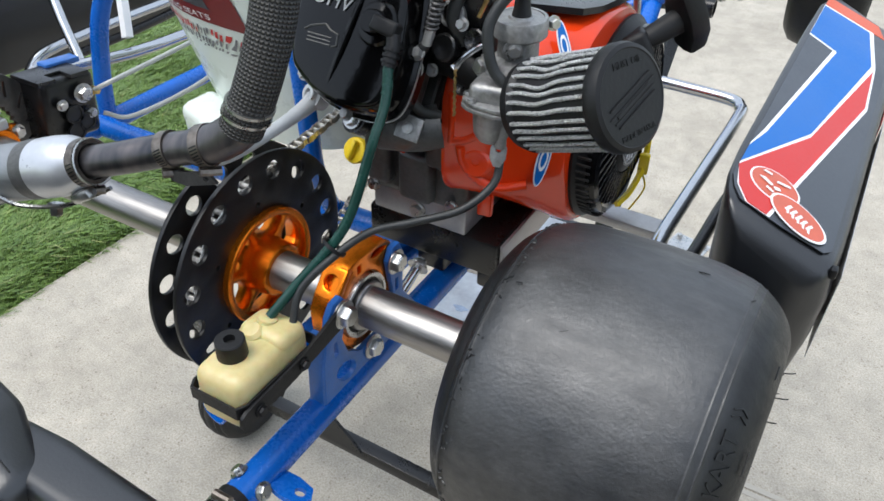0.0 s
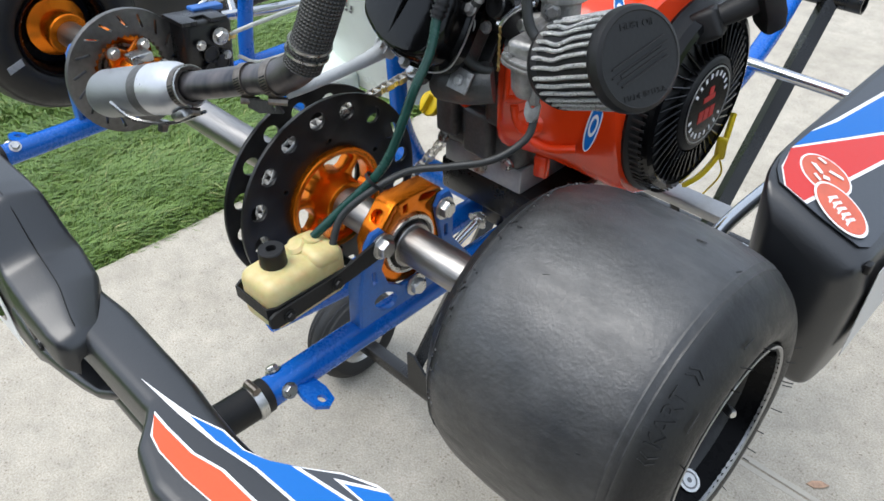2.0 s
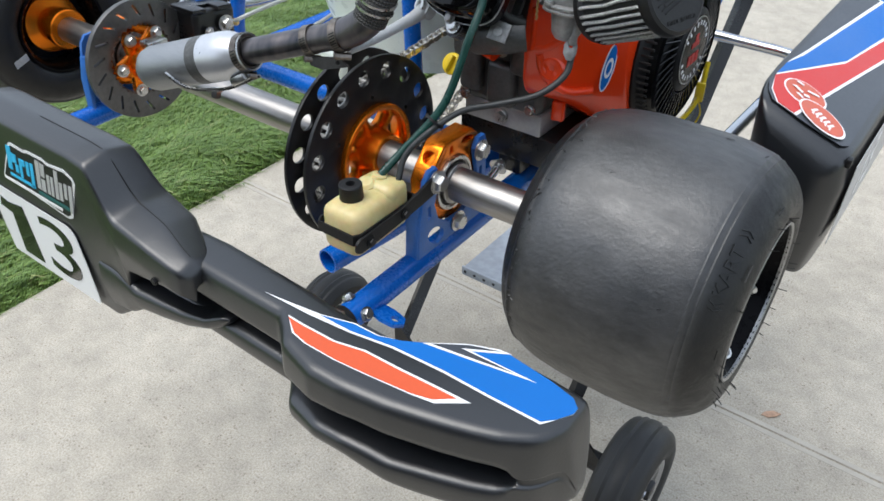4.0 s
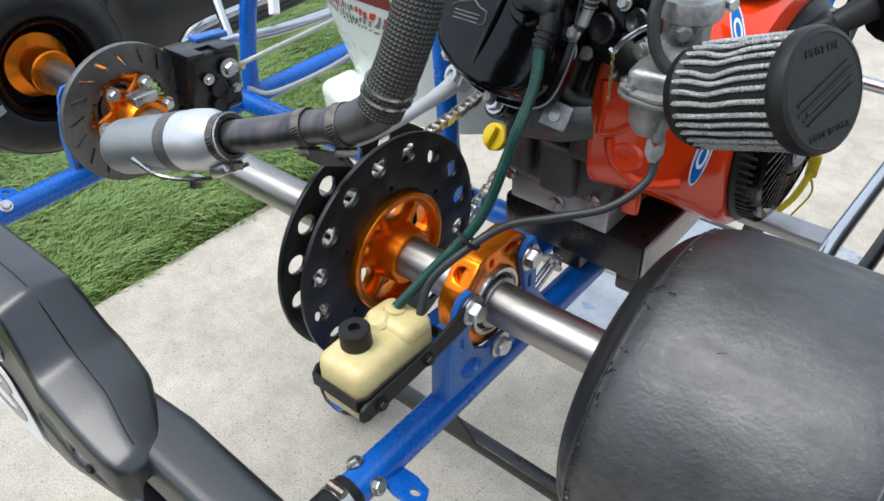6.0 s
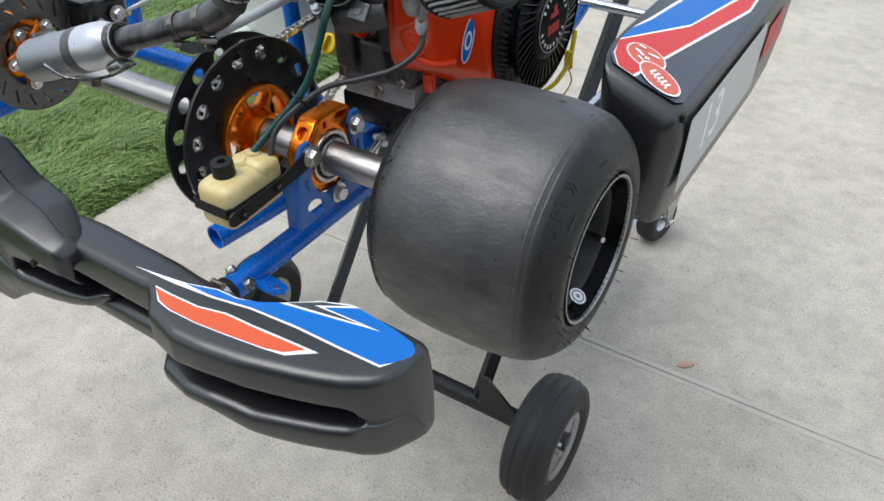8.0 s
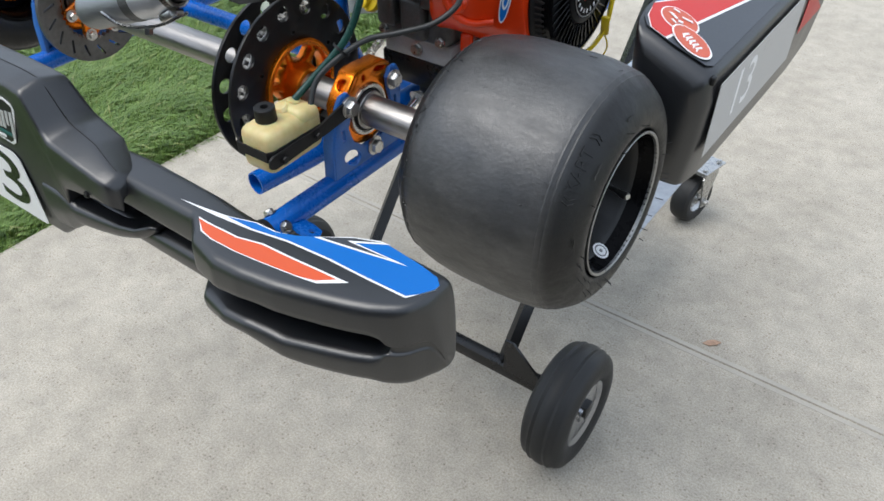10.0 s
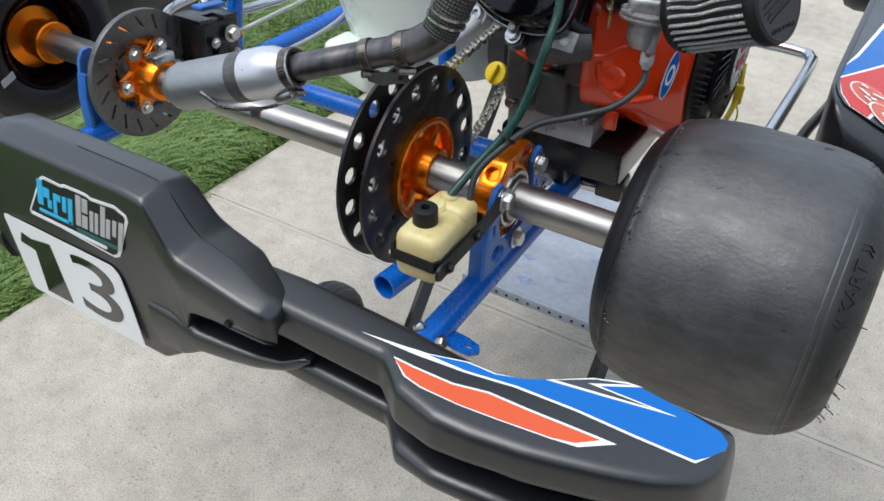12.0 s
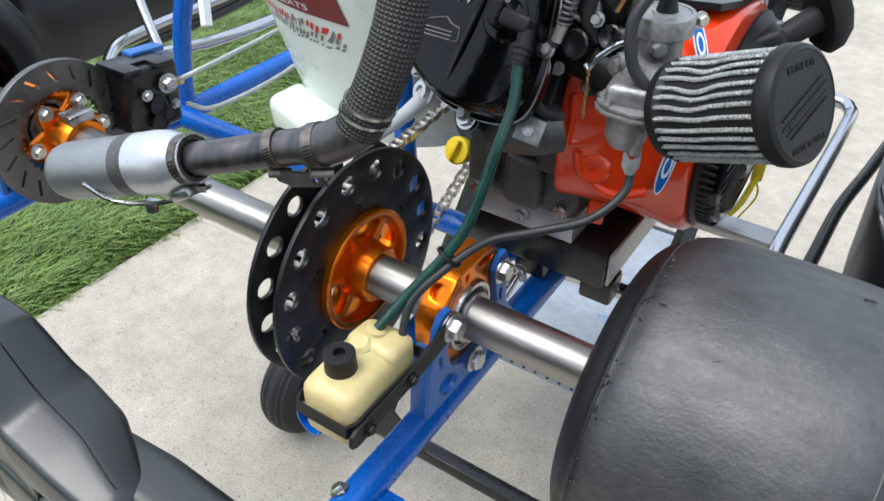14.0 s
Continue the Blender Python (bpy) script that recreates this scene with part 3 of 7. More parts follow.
for x in (-0.33,):
    part("front_leg", sweep([(x, 1.29, 0.15), (x, 0.99, 0.92)], 0.015, 4, 1), M_BLACK, stand)
part("front_bar", box((0.52, 0.03, 0.03), Matrix.Translation((-0.2, 1.29, 0.15)), 0.003), M_BLACK, stand)


tray = part("shelf", span(-0.345, 0.12, 0.505, 1.05, 0.330, 0.3335, 0.001), M_TRAY, stand, "scuffed pale shelf plate with a drilled edge")
part("shelf_lip", span(-0.345, 0.12, 0.500, 0.505, 0.318, 0.340, 0.001), M_TRAY, tray)
for k in range(18):
    part("lip_hole", lathe([(0, 0.0), (0, 0.0035), (0.001, 0.0035), (0.001, 0.0)], frame_of((-0.335 + 0.025 * k, 0.4995, 0.329), (0, -1, 0)), 8), M_MATT, tray)
for x, y, r in ((-0.22, 0.56, 0.02), (-0.16, 0.60, 0.012), (-0.25, 0.64, 0.015), (-0.1, 0.7, 0.025)):
    part("paint_mark", plate([(r * math.cos(a) * (1 + 0.4 * math.sin(3 * a)), r * 0.6 * math.sin(a)) for a in (k * math.pi / 8 for k in range(16))], [], 0.0005, Matrix.Translation((x, y, 0.3335))), M_FADED, tray, "faded smear of blue paint")


def stand_wheel(x, y, r=0.128, w=0.082):
    m = Matrix.Translation((x, y, r)) @ XAX
    prof = []
    for k in range(13):
        a = -1 + 2 * k / 12
        crown = r - 0.012 * abs(a) ** 3 - (0.003 if k in (2, 4, 8, 10) else 0)
        prof.append((a * w / 2 * 0.9, crown))
    prof = [(-w * 0.42, r * 0.52), (-w * 0.52, r * 0.62), (-w * 0.54, r * 0.8)] + prof + [(w * 0.54, r * 0.8), (w * 0.52, r * 0.62), (w * 0.42, r * 0.52)]
    tyre = part("wheel", lathe(prof, m, 40, closed=True), M_SMALLTYRE, stand, "ribbed black rubber wheel")
    rim = [(-w * 0.4, r * 0.53), (-w * 0.46, r * 0.55), (-w * 0.40, r * 0.46), (-w * 0.15, r * 0.40), (-w * 0.1, r * 0.2), (-w * 0.45, r * 0.16), (-w * 0.45, 0.0)]
    part("rim", lathe(rim + [(-a, q) for a, q in reversed(rim)], m, 32), M_CHROME, tyre, "zinc-plated pressed rim")
    for k in range(4):
        a = k * math.pi / 2 + 0.5
        part("rim_bolt", bolt_mesh((x + w * 0.12, y + 0.3 * r * math.cos(a), r + 0.3 * r * math.sin(a)), (1, 0, 0), 0.005, 0.005), M_ZINC, tyre)


stand_wheel(0.164, BAR_Y - 0.005, 0.136, 0.088)
stand_wheel(-0.645, BAR_Y + 0.025, 0.119, 0.082)


def caster(x, y, turn):
    """A swivel wheel whose forked bracket stands well clear of the hub."""
    r = 0.075
    m = Matrix.Translation((x, y, r)) @ Matrix.Rotation(turn, 4, "Z") @ XAX
    wheel = part("caster_wheel", lathe([(-0.022, r * 0.5), (-0.028, r * 0.62), (-0.029, r * 0.85), (-0.022, r * 0.96), (-0.010, r), (0.010, r), (0.022, r * 0.96), (0.029, r * 0.85), (0.028, r * 0.62), (0.022, r * 0.5)], m, 40, closed=True), M_SMALLTYRE, stand, "black rubber swivel caster wheel")
    hub = part("hub", lathe([(-0.024, 0.0), (-0.024, r * 0.2), (-0.016, r * 0.24), (-0.014, r * 0.42), (-0.024, r * 0.52), (0.024, r * 0.52), (0.014, r * 0.42), (0.016, r * 0.24), (0.024, r * 0.2), (0.024, 0.0)], m, 28), M_ZINC, wheel)
    t = Matrix.Translation((x, y, 0)) @ Matrix.Rotation(turn, 4, "Z")
    for s in (-1, 1):
        part("fork", plate(soften([(-0.014, 0.058), (0.014, 0.058), (0.020, 0.10), (0.052, 0.172), (-0.034, 0.172), (-0.018, 0.10)], 1, 0.15), [circle(0, 0.075, 0.006, 10)], 0.0035,
                           t @ Matrix.Translation((s * 0.040 - 0.0018, 0, 0)) @ XAX), M_ZINC, wheel)
        part("axle_bolt", bolt_mesh(t @ Vector((s * 0.042, 0, 0.075)), t.to_3x3() @ Vector((s, 0, 0)), 0.0095, 0.012), M_ZINC, wheel)
    part("axle_pin", sweep([t @ Vector((-0.042, 0, 0.075)), t @ Vector((0.042, 0, 0.075))], 0.006, 12, 1), M_ZINC, wheel)
    part("fork_crown", box((0.086, 0.080, 0.005), t @ Matrix.Translation((0, 0.010, 0.1735)), 0.002), M_ZINC, wheel)
    part("swivel_plate", box((0.10, 0.10, 0.006), t @ Matrix.Translation((0, 0.012, 0.186)), 0.002), M_ZINC, wheel)
    part("swivel_race", lathe([(0.175, 0.0), (0.175, 0.030), (0.184, 0.030), (0.184, 0.0)], t @ Matrix.Translation((0, 0.012, 0)), 24), M_TARNISH, wheel)
    for u, v in ((-0.036, -0.024), (0.036, -0.024), (-0.036, 0.048), (0.036, 0.048)):
        part("plate_bolt", bolt_mesh(t @ Vector((u, v, 0.189)), (0, 0, 1), 0.007, 0.007), M_ZINC, wheel)


caster(0.062, 1.298, -0.2)
caster(-0.49, 1.298, -0.2)

# ---- kart: chassis ----
kart = thing("go_kart", (MID, 0.3, AX - 0.14), "blue racing go-kart with orange engine, black bodywork and slick tyres", "go-kart")
RAIL_Z = 0.852
RX, LX = -0.018, -0.636
for x, name in ((RX, "right"), (LX, "left")):
    s = 1 if x == RX else -1
    part("frame_rail", sweep([(x, -0.19, RAIL_Z), (x, 0.0, RAIL_Z), (x, 0.35, RAIL_Z), (x + 0.01 * s, 0.6, RAIL_Z), (x, 0.78, 0.89), (x - 0.03 * s, 0.98, 0.957), (x - 0.1 * s, 1.3, 0.96)], 0.0155, 20, 6, hollow=0.85), M_BLUE, kart, "blue powder-coated steel tube")
part("cross_tube", sweep([(RX, 0.2, RAIL_Z), (LX, 0.2, RAIL_Z)], 0.0152, 18, 1), M_BLUE, kart)
part("stub_tube", sweep([(-0.102, -0.125, RAIL_Z), (-0.088, 0.0, RAIL_Z), (-0.082, 0.2, RAIL_Z)], 0.0152, 20, 4, hollow=0.86), M_BLUE, kart, "open-ended blue tube stub")
part("front_cross_tube", sweep([(LX + 0.03, 0.95, 0.948), (RX - 0.03, 0.95, 0.948)], 0.0152, 16, 1), M_BLUE, kart)
part("front_stay", sweep([(-0.20, 0.86, 0.870), (-0.12, 0.88, 0.905), (-0.065, 0.90, 0.935), (0.03, 0.93, 0.985), (0.10, 0.95, 1.03)], 0.0145, 16, 4), M_BLUE, kart)
part("seat_stay", sweep([(-0.205, 0.200, RAIL_Z), (-0.194, 0.160, 0.93), (-0.193, 0.152, 1.0), (-0.196, 0.150, 1.12), (-0.20, 0.152, 1.3)], 0.0115, 16, 5), M_BLUE, kart)
part("seat_stay", sweep([(LX, 0.215, RAIL_Z), (LX, 0.225, 0.93), (LX + 0.02, 0.24, 1.03), (LX + 0.10, 0.27, 1.16), (LX + 0.13, 0.28, 1.35)], 0.0125, 16, 5), M_BLUE, kart)

# bumper mounts at the rail ends
for x in (RX, LX):
    mount = part("bumper_mount", sweep([(x, -0.250, RAIL_Z + 0.003), (x, -0.186, RAIL_Z)], 0.0172, 20, 1), M_MATT, kart, "black rubber bumper mount sleeve")
    part("hose_clamp", lathe([(-0.0045, 0.0166), (-0.0045, 0.0186), (0.0045, 0.0186), (0.0045, 0.0166)], frame_of((x, -0.199, RAIL_Z), (0, 1, 0)), 24, closed=True), M_ZINC, mount, "zinc hose clamp")
    part("clamp_screw", sweep([(x - 0.008, -0.199, RAIL_Z + 0.019), (x + 0.009, -0.199, RAIL_Z + 0.020)], 0.0042, 10, 1), M_TARNISH, mount)
    s = 1 if x == RX else -1
    bolt((x - 0.0090 * s, -0.170, RAIL_Z + 0.0120), (-0.6 * s, 0, 0.8), kart, 0.006, 0.006)
    lug = part("lug", plate([(0, -0.012), (0.016, -0.015), (0.032, -0.012), (0.038, 0), (0.032, 0.011), (0.016, 0.014), (0, 0.012)], [circle(0.026, 0, 0.005, 14)], 0.004,
                            pose(x + 0.012 * s, -0.152, RAIL_Z - 0.004, -18 * s, 8 * s, 0 if s > 0 else 180)), M_BLUE, kart, "drilled blue steel lug")
    bolt((x + 0.015 * s, -0.17, RAIL_Z + 0.004), (0.9 * s, 0, 0.5), lug, 0.006, 0.006)

# hangers and bearing cassettes
HANGER = [(-0.074, -0.078), (-0.071, -0.02), (-0.060, 0.03), (-0.052, 0.04), (-0.040, 0.041), (-0.032, 0.03), (-0.036, 0.012), (-0.043, -0.006), (-0.036, -0.028), (-0.018, -0.042),
          (0.010, -0.043), (0.030, -0.034), (0.041, -0.014), (0.036, 0.012), (0.033, 0.03), (0.040, 0.042), (0.052, 0.042), (0.058, 0.03), (0.057, -0.02), (0.078, -0.05), (0.10, -0.078)]


def bearing(x, s):
    """A hanger plate with its orange bearing cassette; s is 1 where the plate faces the wheel at greater x."""
    flip = Matrix.Diagonal((1, 1, s, 1))
    m = at_axle(x) @ flip
    hanger = part("bearing_hanger", plate(HANGER, [soften([(-0.058, -0.042), (-0.046, -0.035), (-0.032, -0.041), (-0.024, -0.052), (-0.030, -0.062), (-0.046, -0.060)], 2),
                                                   [(-0.056, -0.004), (-0.051, -0.004), (-0.050, -0.019), (-0.055, -0.021)], circle(0.045, -0.03, 0.004, 10), [(0.044, 0.002), (0.049, 0.002), (0.049, -0.012), (0.044, -0.012)]],
                                          0.006, m @ Matrix.Translation((0, 0, -0.007)), 0.0008), M_BLUE_PLATE, kart, "blue drilled bearing hanger plate", 30)
    part("web", plate([(-0.0765, -0.078), (-0.0735, -0.02), (-0.066, 0.012), (-0.061, 0.012), (-0.0675, -0.02), (-0.070, -0.078)], [], 0.0165, m @ Matrix.Translation((0, 0, -0.0185)), 0.0014), M_BLUE_PLATE, hanger)
    outline = [(-0.046, -0.012), (-0.047, 0.018), (-0.040, 0.030), (-0.0347, 0.0251), (-0.0137, 0.0481), (-0.019, 0.053), (-0.013, 0.0555), (0.036, 0.0535), (0.046, 0.045), (0.050, 0.034), (0.050, 0.0), (0.030, -0.038), (0.0, -0.047), (-0.028, -0.038)]
    cassette = part("bearing_cassette", plate(outline, [circle(0, 0, 0.0335, 40), soften([(0.014, 0.0435), (0.035, 0.0395), (0.041, 0.0435), (0.020, 0.0500)], 1, 0.2), [(-0.006, 0.0395), (-0.001, 0.0395), (-0.001, 0.0475), (-0.006, 0.0475)]],
                                              0.025, m @ Matrix.Translation((0, 0, -0.0325)), 0.0012), M_ORANGE, kart, "orange anodised aluminium bearing cassette", 30)
    # sloping face with its round pocket
    fc = m @ Vector((-0.0295, 0.0415, -0.0200))
    fn = m.to_3x3() @ Vector((-0.739, 0.675, 0))
    face = frame_of(fc, fn, (1, 0, 0))
    wide, long = (0.0125, 0.0155) if abs((face.to_3x3() @ Vector((1, 0, 0))).x) > 0.9 else (0.0155, 0.0125)
    part("pocket_face", plate([(-wide, -long), (wide, -long), (wide, long), (-wide, long)], [circle(0, 0, 0.0074, 24)], 0.0072, face @ Matrix.Translation((0, 0, -0.0072)), 0.0008), M_ORANGE, cassette)
    ring = part("bearing", lathe([(-0.029, 0.028), (-0.029, 0.0332), (-0.0065, 0.0332), (-0.0045, 0.0325), (-0.0045, 0.0292), (-0.006, 0.0288), (-0.006, 0.028)], m, 48, closed=True), M_ZINC, cassette, "steel ball bearing race")
    part("seal", lathe([(-0.02, 0.0240), (-0.02, 0.0288), (-0.0075, 0.0288), (-0.007, 0.0240)], m, 40, closed=True), M_MATT, cassette)
    part("collar", lathe([(-0.03, 0.020), (-0.03, 0.0246), (-0.002, 0.0246), (-0.001, 0.0238), (-0.001, 0.020)], m, 40, closed=True), M_STEEL, cassette)
    for y, z in ((-0.0433, 0.025), (0.0433, 0.025), (0.0, -0.05)):
        bolt(m @ Vector((y, z, 0.0)), (s, 0, 0), hanger, 0.0095, 0.0085)


bearing(-0.008, 1)
bearing(LX - 0.012, -1)
part("brake_stud", sweep([(-0.03, 0.075, 0.872), (-0.03, 0.128, 0.892)], 0.0055, 12, 1), M_CHROME, kart, "bright threaded stud")
bolt((-0.03, 0.118, 0.888), (0, 0.9, 0.35), kart, 0.009, 0.008)

axle = part("axle", lathe([(-1.0, 0.0), (-1.0, 0.0195), (-0.998, 0.02), (0.236, 0.02), (0.24, 0.0185), (0.24, 0.0)], at_axle(0), 40), M_STEEL, kart, "bright ground steel rear axle")

# sprocket and its guards
GX = -0.133
sprocket = part("sprocket", plate([(r * math.cos(a), r * math.sin(a)) for k in range(58) for r, a in ((0.0865, 2 * math.pi * k / 58), (0.091, 2 * math.pi * (k + 0.5) / 58))],
                                  [circle(0, 0, 0.052, 40)], 0.004, at_axle(GX - 0.018)), M_CASTDARK, kart, "toothed black chain sprocket")
for x in (GX - 0.004, GX - 0.034):
    holes = [circle(0.0985 * math.cos(a), 0.0985 * math.sin(a), 0.0096, 16) for a in (2 * math.pi * (k + 0.3) / 16 for k in range(16))]
    holes += [circle(0.070 * math.cos(a), 0.070 * math.sin(a), 0.0028, 10) for a in (2 * math.pi * (k + 0.5) / 6 for k in range(6))]
    part("sprocket_guard", plate(circle(0, 0, 0.1175, 96), holes + [circle(0, 0, 0.0565, 48)], 0.0045, at_axle(x), 0.0007), M_GUARD, kart, "black anodised guard disc with round holes", 30)
for k in range(6):
    a = 2 * math.pi * (k + 0.5) / 6 + 0.26
    part("guard_spacer", sweep([(GX - 0.032, 0.076 * math.cos(a), AX + 0.076 * math.sin(a)), (GX, 0.076 * math.cos(a), AX + 0.076 * math.sin(a))], 0.003, 8, 1), M_ZINC, sprocket)
m = at_axle(GX - 0.012)
spokes = []
for k in range(6):
    a, w = 2 * math.pi * k / 6 + 0.3, 0.40
    spokes.append(soften([(0.0305 * math.cos(a - w * 0.9), 0.0305 * math.sin(a - w * 0.9)), (0.051 * math.cos(a - w * 1.12), 0.051 * math.sin(a - w * 1.12)),
                          (0.053 * math.cos(a), 0.053 * math.sin(a)), (0.051 * math.cos(a + w * 1.12), 0.051 * math.sin(a + w * 1.12)), (0.0305 * math.cos(a + w * 0.9), 0.0305 * math.sin(a + w * 0.9))], 1, 0.2))
hub = part("sprocket_hub", plate(circle(0, 0, 0.0595, 64), spokes + [circle(0, 0, 0.0205, 32)], 0.019, m @ Matrix.Translation((0, 0, -0.006)), 0.0012), M_ORANGE, kart, "orange anodised spoked sprocket hub", 30)
part("hub_rim", lathe([(-0.008, 0.0540), (-0.008, 0.0605), (0.0185, 0.0605), (0.0195, 0.0595), (0.0195, 0.0555), (0.0185, 0.0535)], m, 64, closed=True), M_ORANGE, hub)
part("hub_boss", lathe([(-0.01, 0.0203), (-0.01, 0.03), (0.012, 0.03), (0.02, 0.0285), (0.032, 0.0265), (0.033, 0.0255), (0.033, 0.0203)], m, 48, closed=True), M_ORANGE, hub)


def chain(p, q):
    """Links along one strand."""
    bm = bmesh.new()
    p, q = Vector(p), Vector(q)
    d = (q - p).normalized()
    for k in range(int((q - p).length / 0.0095)):
        link(bm, p + d * (k + 0.5) * 0.0095, d, k % 2)
    return bm


def link(bm, c, d, odd):
    m = Matrix.Translation(c) @ frame_of((0, 0, 0), d, (1, 0, 0))
    wide = 0.0052 if odd else 0.0038
    for s in (-1, 1):
        box((0.0013, 0.0072, 0.0118), m @ Matrix.Translation((s * wide, 0, 0)), 0.0006, 1, bm)
    lathe([(-0.0045, 0.0), (-0.0045, 0.0027), (0.0045, 0.0027), (0.0045, 0.0)], frame_of(c + d * 0.00475, (1, 0, 0)), 8, bm)


for p, q in (((-0.1445, 0.004, 1.0182), (-0.145, 0.245, 1.0365)), ((-0.1445, 0.043, 0.8525), (-0.145, 0.26, 0.9595))):
    tagged(part("chain_strand", chain(p, q), M_CHAIN, kart, "oily brass-coloured roller chain"), kind="stuff")
bm = bmesh.new()
for k in range(40):
    a = 1.53 + k * 0.0095 / 0.088
    if a < 5.2:
        link(bm, Vector((GX - 0.0102, 0.088 * math.cos(a), AX + 0.088 * math.sin(a))), Vector((0, -math.sin(a), math.cos(a))), k % 2)
tagged(part("chain_wrap", bm, M_LINK, kart, "oily chain wrapped round the sprocket"), kind="stuff")

# brake
DX = -0.592
slots = []
for k in range(18):
    a = 2 * math.pi * k / 18
    c0, c1, w = (0.064, a), (0.081, a + 0.16), 0.0016
    p, q = Vector((c0[0] * math.cos(c0[1]), c0[0] * math.sin(c0[1]))), Vector((c1[0] * math.cos(c1[1]), c1[0] * math.sin(c1[1])))
    nrm = Vector((-(q - p).y, (q - p).x)).normalized() * w
    slots.append([tuple(p + nrm), tuple(p - nrm), tuple(q - nrm), tuple(q + nrm)])
disc = part("brake_disc", plate(circle(0, 0, 0.0890, 80), slots + [[(r * math.cos(a), r * math.sin(a)) for k in range(36) for r, a in ((0.050, 2 * math.pi * k / 36), (0.054, 2 * math.pi * (k + 0.5) / 36))]], 0.009, at_axle(DX - 0.004), 0.0006), M_DISC, kart, "slotted grey steel brake disc", 30)
m = at_axle(DX + 0.006)
lobes = []
for k in range(36):
    a = 2 * math.pi * k / 36
    r = 0.043 + 0.010 * math.cos(6 * a)
    lobes.append((r * math.cos(a), r * math.sin(a)))
carrier = part("disc_hub", plate(lobes, [circle(0, 0, 0.0205, 28)], 0.010, m, 0.001), M_ORANGE, kart, "orange anodised brake disc hub", 30)
part("hub_boss", lathe([(0.0, 0.0203), (0.0, 0.031), (0.035, 0.029), (0.04, 0.027), (0.04, 0.0203)], m, 40, closed=True), M_ORANGE, carrier)
for k in range(6):
    a = 2 * math.pi * k / 6
    bolt((DX + 0.016, 0.044 * math.cos(a), AX + 0.044 * math.sin(a)), (1, 0, 0), carrier, 0.007, 0.008)
part("clamp_block", span(DX + 0.022, DX + 0.046, -0.012, 0.02, AX + 0.024, AX + 0.037, 0.002), M_ZINC, carrier)
caliper = part("brake_caliper", box((0.056, 0.078, 0.084), pose(-0.575, 0.108, 0.942, -6, 0, 0), 0.008, 3), M_BLACK, kart, "black brake caliper with blue bracket")
part("bracket", plate([(-0.028, -0.038), (0.026, -0.038), (0.026, -0.014), (0.004, -0.014), (0.004, 0.008), (0.026, 0.008), (0.026, 0.034), (-0.028, 0.034)], [], 0.006, pose(-0.568, 0.106, 0.983, -6, 0, 0), 0.001), M_BLACK, caliper, "black caliper bracket plate")
part("blue_tab", box((0.02, 0.05, 0.008), pose(-0.592, 0.135, 0.986, -6, 0, 0), 0.002), M_BLUE_PLATE, caliper, "blue coated tab")
bolt((-0.540, 0.123, 0.960), (1, -0.1, 0), caliper, 0.0095, 0.010)
bolt((-0.540, 0.090, 0.956), (1, -0.1, 0), caliper, 0.0055, 0.006)
bolt((-0.540, 0.128, 0.93), (1, -0.1, 0), caliper, 0.005, 0.006)
for k, (y, z) in enumerate(((0.103, 0.938), (0.118, 0.922), (0.100, 0.915))):
    part("piston_boss", lathe([(0, 0.0125), (0.003, 0.0125), (0.003, 0.0095), (0.0015, 0.009), (0.0015, 0.0)], frame_of((-0.5405, y, z), (1, 0, 0)), 20), M_GUARD, caliper)
part("brake_line", sweep([(-0.545, 0.138, 0.955), (-0.515, 0.16, 0.972), (-0.5, 0.3, 0.985), (-0.46, 0.5, 1.02), (-0.42, 0.62, 1.03)], 0.0031, 10, 6), M_LINE, kart, "clear plastic brake line")
part("brake_line", sweep([(-0.548, 0.15, 0.918), (-0.52, 0.18, 0.91), (-0.485, 0.3, 0.935), (-0.46, 0.4, 1.0), (-0.42, 0.6, 1.05)], 0.0031, 10, 6), M_LINE, kart, "clear plastic brake line")
bolt((-0.548, 0.139, 0.955), (0.9, 0.4, 0.1), caliper, 0.006, 0.012, M_BRASS)

# ---- wheels ----
SLICK = [(0.142, 0.066), (0.132, 0.068), (0.123, 0.078), (0.1185, 0.090), (0.1195, 0.102), (0.124, 0.112), (0.130, 0.1195), (0.1375, 0.1252), (0.1385, 0.1272), (0.1405, 0.1288), (0.1425, 0.1284), (0.153, 0.1330), (0.170, 0.1368), (0.195, 0.1390), (0.225, 0.1395), (0.252, 0.1392),
         (0.272, 0.1383), (0.287, 0.1366), (0.2970, 0.1345), (0.3010, 0.1332), (0.3022, 0.1333), (0.3034, 0.1322), (0.3070, 0.1304), (0.3082, 0.1305), (0.3094, 0.1292), (0.316, 0.1246), (0.323, 0.1187), (0.329, 0.1115), (0.3335, 0.1035), (0.3358, 0.096), (0.3355, 0.089), (0.3325, 0.083), (0.324, 0.079), (0.31, 0.066)]


